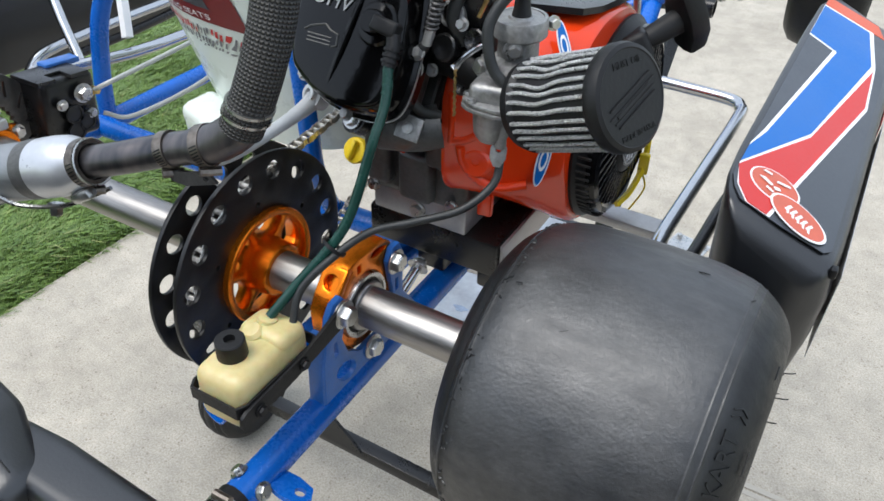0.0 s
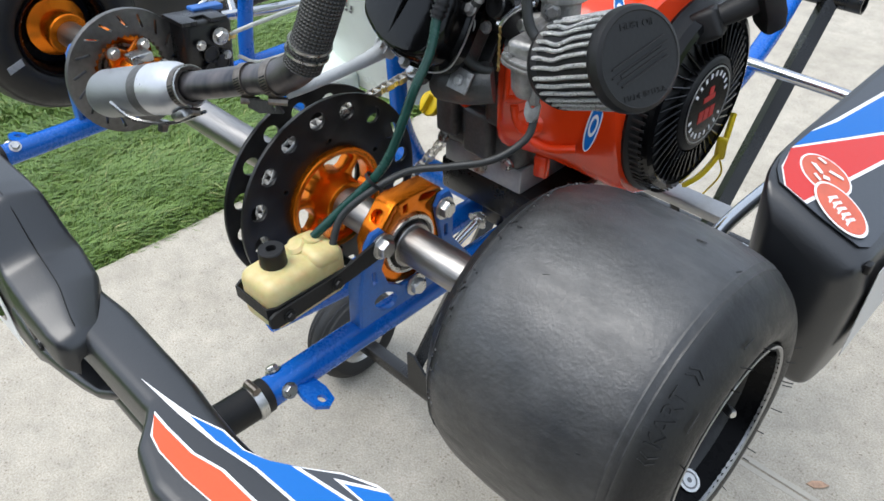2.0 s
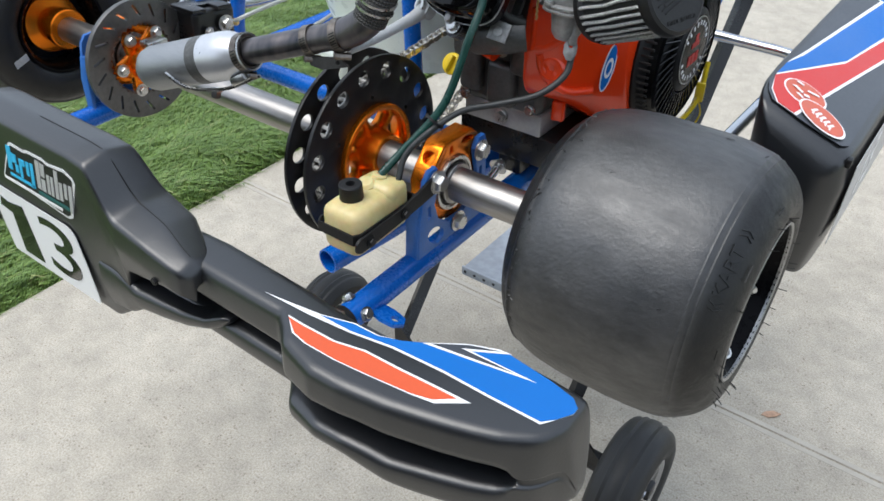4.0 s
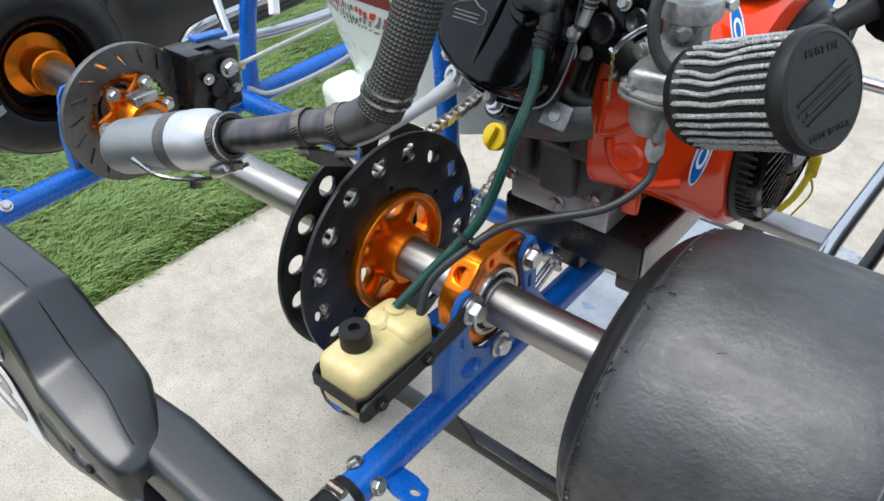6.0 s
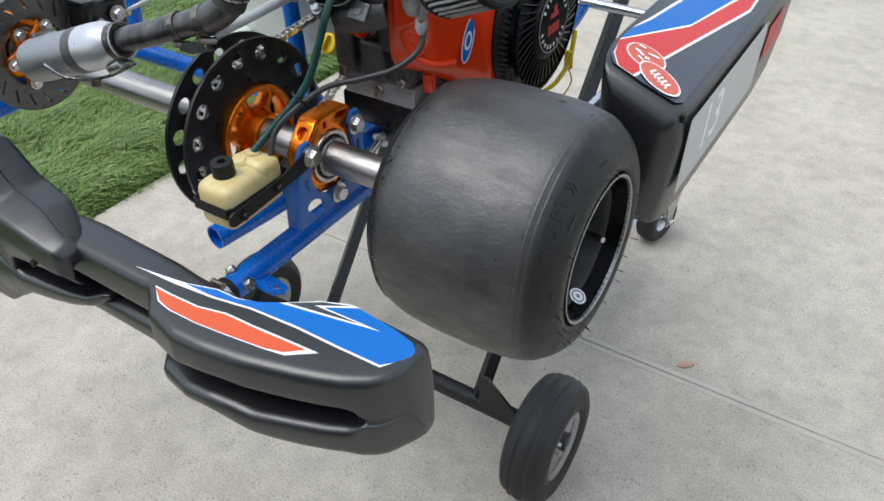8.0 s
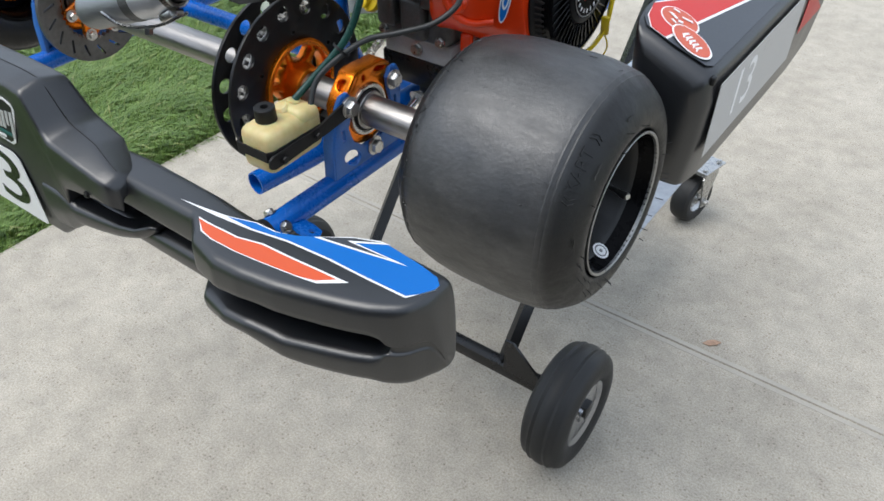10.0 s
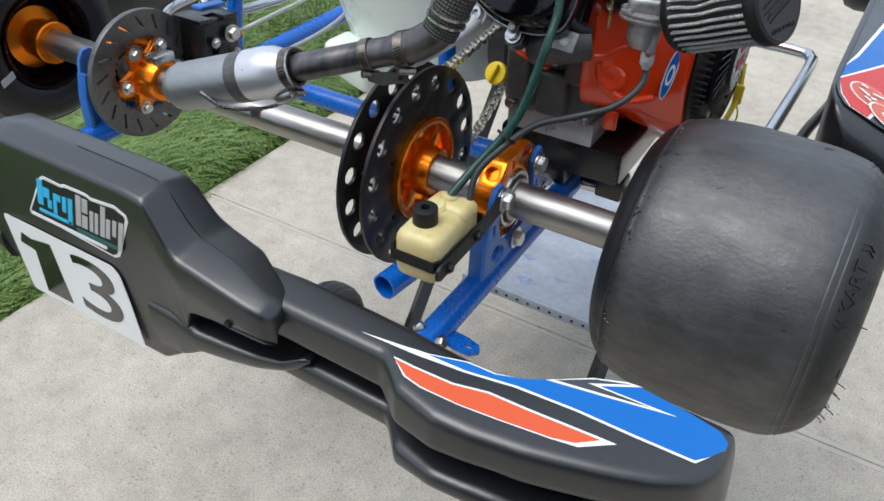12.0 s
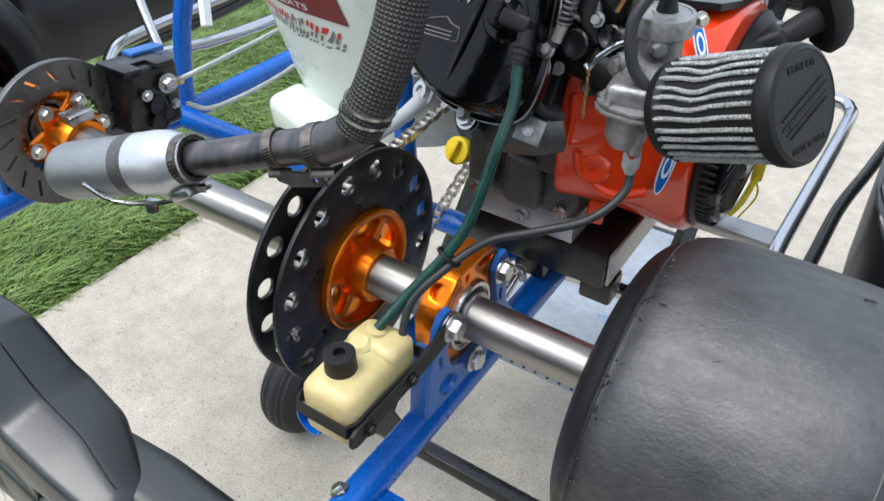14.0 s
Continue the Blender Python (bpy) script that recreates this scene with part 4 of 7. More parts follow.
def rear_wheel(x, s):
    """A slick tyre on its rim; s is -1 for the mirrored wheel."""
    m = at_axle(x) @ Matrix.Diagonal((1, 1, s, 1))
    prof = curve_points([(a, r, 0) for a, r in SLICK], 3)
    bm = lathe([(p.x, p.y) for p in prof], m, 180, closed=True)
    rr = random.Random(11)
    for v in bm.verts:
        c = v.co
        r = math.hypot(c.y, c.z - AX)
        if r > 0.124:
            k = noise.noise(Vector((c.x * 60, c.y * 30, c.z * 30))) * 0.0006 + noise.noise(Vector((c.x * 120, c.y * 70, c.z * 70))) * (0.0006 if abs(c.x - x) < 0.15 else 0.0001) + noise.noise(Vector((c.x * 9, c.y * 9, c.z * 9))) * 0.0008
            c.y *= 1 + k / r
            c.z = AX + (c.z - AX) * (1 + k / r)
    wheel = part("rear_wheel", bm, M_RUBBER, kart, "worn black slick tyre on a black rim", 50)
    rim = [(0.327, 0.0785), (0.3325, 0.0802), (0.3348, 0.0802), (0.3355, 0.0790), (0.3342, 0.0772)]
    part("rim_lip", lathe(rim + [(0.332, 0.0766), (0.327, 0.0766)], m, 72, closed=True), M_RIMLIP, wheel, "machined bare rim lip")
    part("rim", lathe([(0.3338, 0.0771), (0.322, 0.0745), (0.312, 0.0695), (0.300, 0.0675), (0.262, 0.066), (0.245, 0.064), (0.24, 0.058), (0.238, 0.03), (0.246, 0.028), (0.246, 0.0)], m, 64, cap=False), M_RIM, wheel, "deep black wheel rim")
    part("inner_rim", lathe([(0.142, 0.0663), (0.130, 0.0715), (0.124, 0.0725), (0.124, 0.069), (0.132, 0.063), (0.17, 0.060), (0.175, 0.03), (0.175, 0.0)], m, 64, cap=False), M_RIM, wheel)
    part("wheel_hub", lathe([(0.108, 0.0203), (0.108, 0.0300), (0.110, 0.0315), (0.126, 0.0315), (0.128, 0.0290), (0.150, 0.0290), (0.155, 0.046), (0.168, 0.046), (0.168, 0.0203)] if s < 0 else [(0.15, 0.0203), (0.15, 0.045), (0.17, 0.045), (0.17, 0.0203)], m, 48, closed=True), M_ORANGE, wheel, "orange anodised wheel hub")
    for k in range(3):
        a = 2 * math.pi * k / 3 + 0.35
        part("rim_bolt", bolt_mesh(m @ Vector((0.052 * math.cos(a), 0.052 * math.sin(a), 0.2405)), (s, 0, 0), 0.0055, 0.008), M_ZINC, wheel)
    part("valve", lathe([(0, 0.0028), (0.028, 0.0028), (0.029, 0.0042), (0.039, 0.0042), (0.041, 0.003), (0.041, 0.0)], frame_of(m @ Vector((0.0605, -0.027, 0.288)), m.to_3x3() @ Vector((-0.0205, 0.009, 0.035))), 10), M_ZINC, wheel)
    return wheel, m


right_wheel, WM = rear_wheel(0.0, 1)
left_wheel, LM = rear_wheel(-0.673, -1)
# scuffs and nicks on the tread
for ang, x, ln, tw in ((154, 0.243, 0.020, 78), (157, 0.283, 0.005, 20), (78, 0.266, 0.010, 10), (85, 0.303, 0.006, 60), (140, 0.18, 0.012, 60), (118, 0.20, 0.008, 30), (108, 0.155, 0.006, 10), (126, 0.17, 0.006, 70)):
    a = math.radians(ang)
    r = 0.1392 if x > 0.19 else 0.1362
    part("scuff", box((0.0005, 0.0012, ln * 0.8), WM @ Matrix.Rotation(a, 4, "Z") @ Matrix.Translation((r, 0, x)) @ pose(0, 0, 0, tw, 0, 0), 0.0004, 1), M_WALL, right_wheel)
# crumbs of rubber picked up along the worn shoulder
rr = random.Random(21)
verts, faces = [], []
for k in range(330):
    a = math.radians(rr.uniform(20, 200))
    x = 0.1395 + abs(rr.gauss(0, 0.016))
    r = 0.1288 + (x - 0.1395) * 0.26 if x < 0.155 else 0.1328 + (x - 0.155) * 0.13
    m = WM @ Matrix.Rotation(a, 4, "Z") @ Matrix.Translation((r, 0, x)) @ Matrix.Rotation(rr.uniform(0, 6.3), 4, "X")
    u, v, h = rr.uniform(0.0006, 0.0020), rr.uniform(0.0004, 0.0009), rr.uniform(0.0003, 0.0008)
    n0 = len(verts)
    verts += [tuple(m @ Vector(q)) for q in ((-0.0006, -u, -v), (-0.0006, u, -v * 0.6), (-0.0006, u * 0.8, v), (-0.0006, -u * 0.7, v), (h, -u * 0.3, 0), (h * 0.8, u * 0.4, 0))]
    faces += [(n0, n0 + 1, n0 + 5, n0 + 4), (n0 + 1, n0 + 2, n0 + 5), (n0 + 2, n0 + 3, n0 + 4, n0 + 5), (n0 + 3, n0, n0 + 4)]
me = bpy.data.meshes.new("pickup_rubber")
me.from_pydata(verts, [], faces)
me.materials.append(M_RUBBER)
crumbs = new("pickup_rubber", me)
crumbs.parent = right_wheel
crumbs.matrix_parent_inverse = right_wheel.matrix_world.inverted()
tagged(crumbs, "rough crumbs of picked-up rubber", kind="stuff")
# moulded lettering round the outer wall, with chevrons before and after it
def wall_frame(deg):
    """Local x runs clockwise round the wall, y outwards, z away from it."""
    a = math.radians(deg)
    return WM @ Matrix.Rotation(a, 4, "Z") @ Matrix.Translation((0.1217, 0, 0.3196)) @ pose(0, 0, 0, 0, 50, 0) @ Matrix(((0, 1, 0, 0), (-1, 0, 0, 0), (0, 0, 1, 0), (0, 0, 0, 1)))


for k, letter in enumerate("KART"):
    words(letter, 0.0180, wall_frame(143.5 - 5.2 * k), M_RUBBER, right_wheel, "moulded_letter", 0.0008)
for deg, flip in ((149.1, 1), (151.3, 1), (120.8, -1), (118.6, -1)):
    for u in (-1, 1):
        part("moulded_chevron", box((0.0012, 0.0075, 0.0018), wall_frame(deg) @ Matrix.Translation((0, u * 0.003, 0)) @ pose(0, 0, 0, 0, 0, -28 * u * flip), 0.0003, 1), M_RUBBER, right_wheel)
for deg, ln in ((133, 0.016), (171, 0.010), (98, 0.012)):
    part("moulded_line", box((ln, 0.0010, 0.0012), wall_frame(deg) @ Matrix.Translation((0, -0.0165, -0.0005)), 0.0003, 1), M_RUBBER, right_wheel)
for k in range(24):
    a = rng.uniform(0, 2 * math.pi)
    b = rng.uniform(0.084, 0.110)
    p = WM @ Vector((b * math.cos(a), b * math.sin(a), 0.335))
    q = WM @ Vector((b * math.cos(a) * 1.04, b * math.sin(a) * 1.04, 0.335 + rng.uniform(0.004, 0.0085)))
    part("mould_hair", sweep([p, (p + q) / 2 + Vector((0.001, 0, 0)), q], 0.0005, 5, 2), M_WALL, right_wheel)
badge_at = WM @ Matrix.Rotation(math.radians(270), 4, "Z") @ Matrix.Translation((0.0700, 0, 0.3170)) @ pose(0, 0, 0, 0, -63, 0)
rim_badge = part("rim_sticker", lathe([(0, 0.0), (0, 0.0100), (0.0005, 0.0100), (0.0005, 0.0)], badge_at, 24), M_WHITE, right_wheel, "round white sticker")
part("sticker_ring", lathe([(0.0005, 0.0062), (0.0008, 0.0062), (0.0008, 0.0076), (0.0005, 0.0076)], badge_at, 24, closed=True), M_SCRIPT, rim_badge)
part("sticker_centre", lathe([(0.0005, 0.0), (0.0005, 0.0022), (0.0008, 0.0022), (0.0008, 0.0)], badge_at, 16), M_SCRIPT, rim_badge)
part("barcode_tag", box((0.028, 0.011, 0.0008), LM @ Matrix.Rotation(math.radians(190), 4, "Z") @ Matrix.Translation((0.098, 0.0, 0.0912)) @ pose(0, 0, 0, 0, 18, 0), 0.0002, 1), M_CAST, left_wheel, "small grey printed tag")


def front_wheel(x):
    m = Matrix.Translation((x, 1.10, 0.988)) @ XAX
    prof = [(-0.05, 0.07), (-0.062, 0.085), (-0.062, 0.105), (-0.05, 0.122), (-0.03, 0.128), (0.03, 0.128), (0.05, 0.122), (0.062, 0.105), (0.062, 0.085), (0.05, 0.07)]
    w = part("front_wheel", lathe(prof, m, 64, closed=True), M_WALL, kart, "black slick front tyre", 50)
    part("rim", lathe([(-0.05, 0.07), (-0.052, 0.068), (0.03, 0.06), (0.03, 0.0)], m, 36), M_RIM, w)


front_wheel(0.232)
front_wheel(2 * MID - 0.232)
steer = part("steering_arm", plate(soften([(0.0, -0.008), (0.05, -0.012), (0.10, -0.016), (0.115, 0.0), (0.10, 0.016), (0.05, 0.012), (0.0, 0.008)], 1, 0.2), [], 0.010, pose(0.035, 1.010, 0.940, 0, -14, 8), 0.002), M_MATT, kart, "black front steering arm")
part("track_rod", sweep([(-0.10, 1.01, 0.93), (0.05, 1.012, 0.947)], 0.006, 12, 1), M_CHROME, steer)
for x in (0.060, 0.090):
    bolt((x, 1.011, 0.939 + (x - 0.035) * 0.25), (0.1, 0, -1), steer, 0.0075, 0.011)

# ---- rear bumper ----
# along x from the middle: front edge, rear edge, top, upper lip of the recess, lower lip, foot, recess depth
ROWS_BUMPER = [
    (0.0, -0.268, -0.304, 0.990, 0.940, 0.930, 0.876, 0.0), (0.12, -0.268, -0.304, 0.970, 0.930, 0.902, 0.876, 0.028),
    (0.24, -0.258, -0.302, 0.966, 0.928, 0.898, 0.870, 0.034), (0.348, -0.262, -0.303, 0.966, 0.926, 0.897, 0.868, 0.034),
    (0.360, -0.263, -0.312, 0.966, 0.924, 0.897, 0.868, 0.038), (0.376, -0.265, -0.326, 0.966, 0.924, 0.899, 0.873, 0.046),
    (0.414, -0.268, -0.336, 0.966, 0.929, 0.903, 0.883, 0.050), (0.444, -0.268, -0.335, 0.966, 0.932, 0.905, 0.884, 0.050),
    (0.464, -0.262, -0.332, 0.966, 0.933, 0.904, 0.878, 0.050), (0.484, -0.242, -0.329, 0.966, 0.932, 0.901, 0.873, 0.050),
    (0.504, -0.230, -0.324, 0.966, 0.932, 0.903, 0.872, 0.050), (0.530, -0.225, -0.317, 0.966, 0.932, 0.905, 0.873, 0.050), (0.552, -0.2255, -0.310, 0.966, 0.932, 0.906, 0.874, 0.048),
    (0.570, -0.2262, -0.303, 0.966, 0.932, 0.908, 0.875, 0.042), (0.577, -0.2265, -0.299, 0.966, 0.928, 0.912, 0.872, 0.022), (0.582, -0.227, -0.296, 0.966, 0.925, 0.916, 0.872, 0.0),
    (0.590, -0.2275, -0.291, 0.966, 0.924, 0.914, 0.872, 0.0), (0.597, -0.228, -0.284, 0.966, 0.924, 0.914, 0.872, 0.0), (0.602, -0.229, -0.275, 0.9655, 0.924, 0.914, 0.872, 0.0),
    (0.6065, -0.231, -0.266, 0.961, 0.923, 0.914, 0.873, 0.0), (0.6095, -0.232, -0.262, 0.944, 0.918, 0.908, 0.873, 0.0), (0.6125, -0.233, -0.257, 0.915, 0.903, 0.898, 0.874, 0.0), (0.6140, -0.237, -0.252, 0.895, 0.890, 0.887, 0.878, 0.0),
]


def bumper_section(x, v, side):
    f, r, zt, g1, g2, zb, d = v
    gm = (g1 + g2) / 2
    o = 0.008 * min(1, max(0, (0.375 - x) / 0.03))     # the lower lip steps back near the middle
    p = [(f, zt), (r, zt), (r - 0.003, g1), (r + d, gm + (g1 - gm) * 0.8), (r + d, gm + (g2 - gm) * 0.8), (r - 0.004 + o, g2), (r - 0.002 + o, zb), (f - 0.004, zb)]
    return [Vector((MID + side * x, q.x, q.y)) for q in rounded(p, 0.0108, 5)]


right = [bumper_section(x, v, 1) for x, v in stations(ROWS_BUMPER, 330)]
left = [bumper_section(x, v, -1) for x, v in reversed(stations(ROWS_BUMPER, 330))]
bumper = part("rear_bumper", loft(left + right[1:]), M_PLASTIC, kart, "moulded black plastic rear bumper", 40)

# the raised shell over the middle of the bumper: front, rear, top, foot
ROWS_SHELL = [(0.0, -0.262, -0.314, 1.033, 0.826), (0.085, -0.262, -0.314, 1.033, 0.826), (0.112, -0.262, -0.315, 1.031, 0.846), (0.134, -0.258, -0.318, 0.996, 0.880), (0.146, -0.256, -0.321, 0.987, 0.922),
              (0.19, -0.262, -0.323, 0.981, 0.931), (0.228, -0.281, -0.323, 0.973, 0.938), (0.241, -0.286, -0.321, 0.9695, 0.943), (0.2455, -0.289, -0.318, 0.966, 0.9455), (0.248, -0.294, -0.312, 0.960, 0.948)]
secs = []
for side in (-1, 1):
    rows = stations(ROWS_SHELL, 100)
    for x, (f, r, zt, zb) in (reversed(rows) if side < 0 else rows[1:]):
        p = [(f + 0.004, zt - 0.006), ((f + r) / 2, zt + 0.001), (r, zt - 0.004), (r - 0.002, zt - 0.03), (r + 0.002, zb), (f, zb)]
        secs.append([Vector((MID + side * x, q.x, q.y)) for q in rounded(p, 0.0055)])
shell = part("bumper_shell", loft(secs), M_PLASTIC, bumper, "raised black plastic centre shell", 40)
ROWS_ARM = [(0.085, -0.262, -0.3165, 0.908, 0.842), (0.120, -0.270, -0.3185, 0.9085, 0.850), (0.138, -0.270, -0.3188, 0.9040, 0.862), (0.146, -0.270, -0.3188, 0.8995, 0.868), (0.18, -0.269, -0.315, 0.8985, 0.871), (0.212, -0.267, -0.311, 0.8985, 0.876),
            (0.240, -0.265, -0.307, 0.9025, 0.885), (0.252, -0.265, -0.303, 0.9080, 0.890), (0.260, -0.267, -0.300, 0.9110, 0.896), (0.266, -0.270, -0.296, 0.9090, 0.901)]
for side in (1, -1):
    secs = []
    for x, (f, r, zt, zb) in stations(ROWS_ARM if side > 0 else ROWS_ARM[2:], 90):
        secs.append([Vector((MID + side * x, q.x, q.y)) for q in rounded([(f, zt), (r, zt - 0.002), (r - 0.001, (zt + zb) / 2), (r + 0.004, zb), (f, zb)], 0.008)])
    part("shell_arm", loft(secs), M_PLASTIC, shell, "lower arm of the moulded shell", 40)
part("shell_seam", sweep([(MID + x, (f + r) / 2 + 0.001, zt + 0.0005) for x, (f, r, zt, zb) in stations(ROWS_SHELL, 60) if x < 0.238], 0.0006, 5, 1), M_MATT, shell)
bolt((MID + 0.205, -0.3245, 0.943), (0.1, -1, 0.1), shell, 0.003, 0.003, M_MATT)

def deck(k):
    return Matrix.Translation((0, 0, 0.9658 + 0.0003 * k))


FLASH = [(0.054, -0.2845), (0.084, -0.2757), (0.108, -0.2750), (0.128, -0.2675), (0.145, -0.2575), (0.172, -0.2400), (0.196, -0.2300), (0.205, -0.2285), (0.246, -0.2335), (0.268, -0.2385), (0.2755, -0.2455), (0.2755, -0.252),
         (0.268, -0.2640), (0.260, -0.2725), (0.218, -0.2735), (0.175, -0.2735), (0.127, -0.2765), (0.087, -0.2835)]
decal([(-0.005, -0.2912), (0.030, -0.2868), (0.054, -0.2832), (0.084, -0.2742), (0.108, -0.2738)] + FLASH[3:12] + [(0.268, -0.2640), (0.261, -0.2745), (0.218, -0.2755), (0.175, -0.2755), (0.127, -0.2785), (0.087, -0.2855), (0.045, -0.2895)], deck(0), M_WHITE, bumper, "decal_edge")
decal(FLASH, deck(1), M_DBLUE, bumper, "blue_decal", "bright blue vinyl flash")
decal([(0.143, -0.2595), (0.188, -0.2515), (0.238, -0.2420), (0.179, -0.2440), (0.207, -0.2278), (0.196, -0.2290), (0.172, -0.2390)], deck(2), M_WHITE, bumper, "decal_line")
decal([(0.149, -0.2562), (0.190, -0.2490), (0.219, -0.2440), (0.1705, -0.2462), (0.199, -0.2300), (0.174, -0.2396)], deck(3), M_DGREY, bumper, "grey_decal")
decal([(0.032, -0.3000), (0.051, -0.3005), (0.085, -0.2995), (0.112, -0.2928), (0.144, -0.2918), (0.180, -0.2895), (0.210, -0.2880), (0.188, -0.3045), (0.169, -0.3080), (0.129, -0.3130), (0.099, -0.3160), (0.067, -0.3165), (0.050, -0.3135)], deck(0), M_WHITE, bumper, "decal_edge")
decal([(0.0345, -0.3020), (0.051, -0.3025), (0.085, -0.3015), (0.112, -0.2950), (0.144, -0.2940), (0.180, -0.2918), (0.199, -0.2908), (0.185, -0.3025), (0.169, -0.3070), (0.129, -0.3122), (0.099, -0.3152), (0.067, -0.3155), (0.0515, -0.3125)], deck(1), M_DORANGE, bumper, "orange_decal", "orange vinyl flash")

BACK = Matrix.Translation((0, -0.3158, 0)) @ Matrix(((1, 0, 0, 0), (0, 0, -1, 0), (0, 1, 0, 0), (0, 0, 0, 1)))   # local x, y -> world x, z
sticker = decal([(-0.392, 0.9545), (-0.373, 0.980), (-0.354, 1.0055), (-0.349, 1.0085), (-0.324, 1.0075), (-0.318, 1.0100), (-0.289, 1.0105), (-0.282, 1.0080), (-0.251, 1.0115), (-0.2375, 1.006), (-0.236, 1.000), (-0.263, 0.9500), (-0.271, 0.9455), (-0.328, 0.9495)], BACK, M_WHITE, shell, "sponsor_sticker", "white-edged sticker with cyan and silver shapes")
BACK2 = Matrix.Translation((0, -0.0006, 0)) @ BACK
decal([(-0.3875, 0.9570), (-0.371, 0.9785), (-0.3525, 1.0030), (-0.3485, 1.0052), (-0.324, 1.0045), (-0.317, 1.0068), (-0.289, 1.0073), (-0.282, 1.0048), (-0.251, 1.0080), (-0.2405, 1.0035), (-0.240, 1.0005), (-0.2655, 0.9528), (-0.272, 0.9488), (-0.328, 0.9525)], BACK2, M_MATT, sticker, "sticker_field")
BACK3 = Matrix.Translation((0, -0.0012, 0)) @ BACK


def slanted(x0, x1, z0, z1, lean=0.36):
    return [(x0 + (z0 - 0.96) * lean, z0), (x1 + (z0 - 0.96) * lean, z0), (x1 + (z1 - 0.96) * lean, z1), (x0 + (z1 - 0.96) * lean, z1)]


for x0, x1, z0, z1 in ((-0.3735, -0.3655, 0.972, 1.0035), (-0.3650, -0.3560, 0.984, 0.9960), (-0.3590, -0.3530, 0.972, 0.9830), (-0.3505, -0.3455, 0.968, 0.9940), (-0.3455, -0.3400, 0.986, 0.9940), (-0.3375, -0.3320, 0.976, 0.9950), (-0.3295, -0.3235, 0.963, 0.9960), (-0.3720, -0.3240, 0.9625, 0.9665)):
    decal(slanted(x0, x1, z0, z1), BACK3, M_CYAN, sticker, "cyan_bar")
for x0, x1, z0, z1 in ((-0.3185, -0.3115, 0.967, 1.0050), (-0.3100, -0.3025, 0.9670, 0.9830), (-0.3100, -0.3025, 0.9870, 1.0040), (-0.2995, -0.2945, 0.967, 0.9930), (-0.2925, -0.2880, 0.967, 0.9930), (-0.2850, -0.2790, 0.967, 1.0050), (-0.2775, -0.2720, 0.9680, 0.9920), (-0.2690, -0.2640, 0.974, 0.9940), (-0.2610, -0.2555, 0.958, 0.9950)):
    decal(slanted(x0, x1, z0, z1), BACK3, M_GREYVINYL, sticker, "silver_bar")
decal(slanted(-0.318, -0.262, 0.9585, 0.9635), BACK3, M_TEAL, sticker, "thin_bar")
decal(slanted(-0.386, -0.276, 0.9525, 0.9565), BACK3, M_WHITE, sticker, "thin_bar")
panel = decal(rounded([(-0.447, 0.9315), (-0.282, 0.9310), (-0.273, 0.9235), (-0.268, 0.885), (-0.264, 0.833), (-0.440, 0.833)], 0.006), BACK, M_WHITE, shell, "number_panel", "white race number panel with glossy black digits")
decal([(-0.431, 0.9010), (-0.424, 0.9150), (-0.410, 0.9120), (-0.378, 0.9175), (-0.371, 0.8420), (-0.412, 0.8420), (-0.408, 0.8980)], BACK2, M_DIGIT, panel, "race_number")
words("3", 0.108, Matrix.Translation((-0.3165, -0.3167, 0.8795)) @ pose(0, 0, 0, 90, 0, 0) @ Matrix.Diagonal((1.62, 1, 1, 1)), M_DIGIT, panel, "race_number", 0.0003)

# ---- side pods ----
ROWS_POD = [(0.148, 0.272, 0.332, 1.026, 0.992, 0.878, 0.878), (0.151, 0.264, 0.341, 1.036, 1.000, 0.870, 0.870), (0.156, 0.258, 0.3455, 1.0445, 1.0075, 0.865, 0.866), (0.163, 0.2525, 0.3480, 1.0515, 1.0125, 0.862, 0.864), (0.175, 0.2475, 0.3500, 1.0545, 1.0148, 0.858, 0.862), (0.20, 0.2430, 0.3515, 1.0565, 1.0145, 0.850, 0.858),
            (0.25, 0.241, 0.352, 1.0573, 1.0145, 0.842, 0.853), (0.58, 0.240, 0.352, 1.0577, 1.0145, 0.832, 0.85), (0.70, 0.242, 0.347, 1.057, 1.0164, 0.835, 0.85),
            (0.77, 0.252, 0.335, 1.050, 1.012, 0.85, 0.86), (0.80, 0.27, 0.32, 1.02, 0.99, 0.88, 0.88)]


def pod(side):
    secs = []
    for y, (xi, xo, zi, zo, bi, bo) in stations(ROWS_POD, 170):
        pts = [(xi, zi), (xo, zo), (xo + 0.004, zo - 0.035), (xo + 0.001, (zo + bo) / 2 - 0.01), (xo - 0.008, bo), (xi + 0.03, bi), (xi + 0.004, (zi + bi) / 2)]
        mid = [Vector(p) for p in pts]
        secs.append([Vector((q.x if side > 0 else 2 * MID - q.x, y, q.y)) for q in rounded(mid, 0.006)])
    return loft(secs)


def pod_face(side):
    """Local x, y -> world x, y on the sloping top of the pod."""
    a = Vector((0.234, 0, 1.060))
    b = Vector((0.352, 0, 1.0145))
    ex = (b - a).normalized()
    ez = ex.cross(Vector((0, 1, 0)))
    m = Matrix((ex, (0, 1, 0), ez)).transposed().to_4x4()
    m.translation = a + ez * 0.0006 - ex * (0.234 / ex.x) * 0
    return m @ Matrix.Translation((-0.234 / ex.x, 0, 0)) @ Matrix.Diagonal((1 / ex.x, 1, 1, 1))


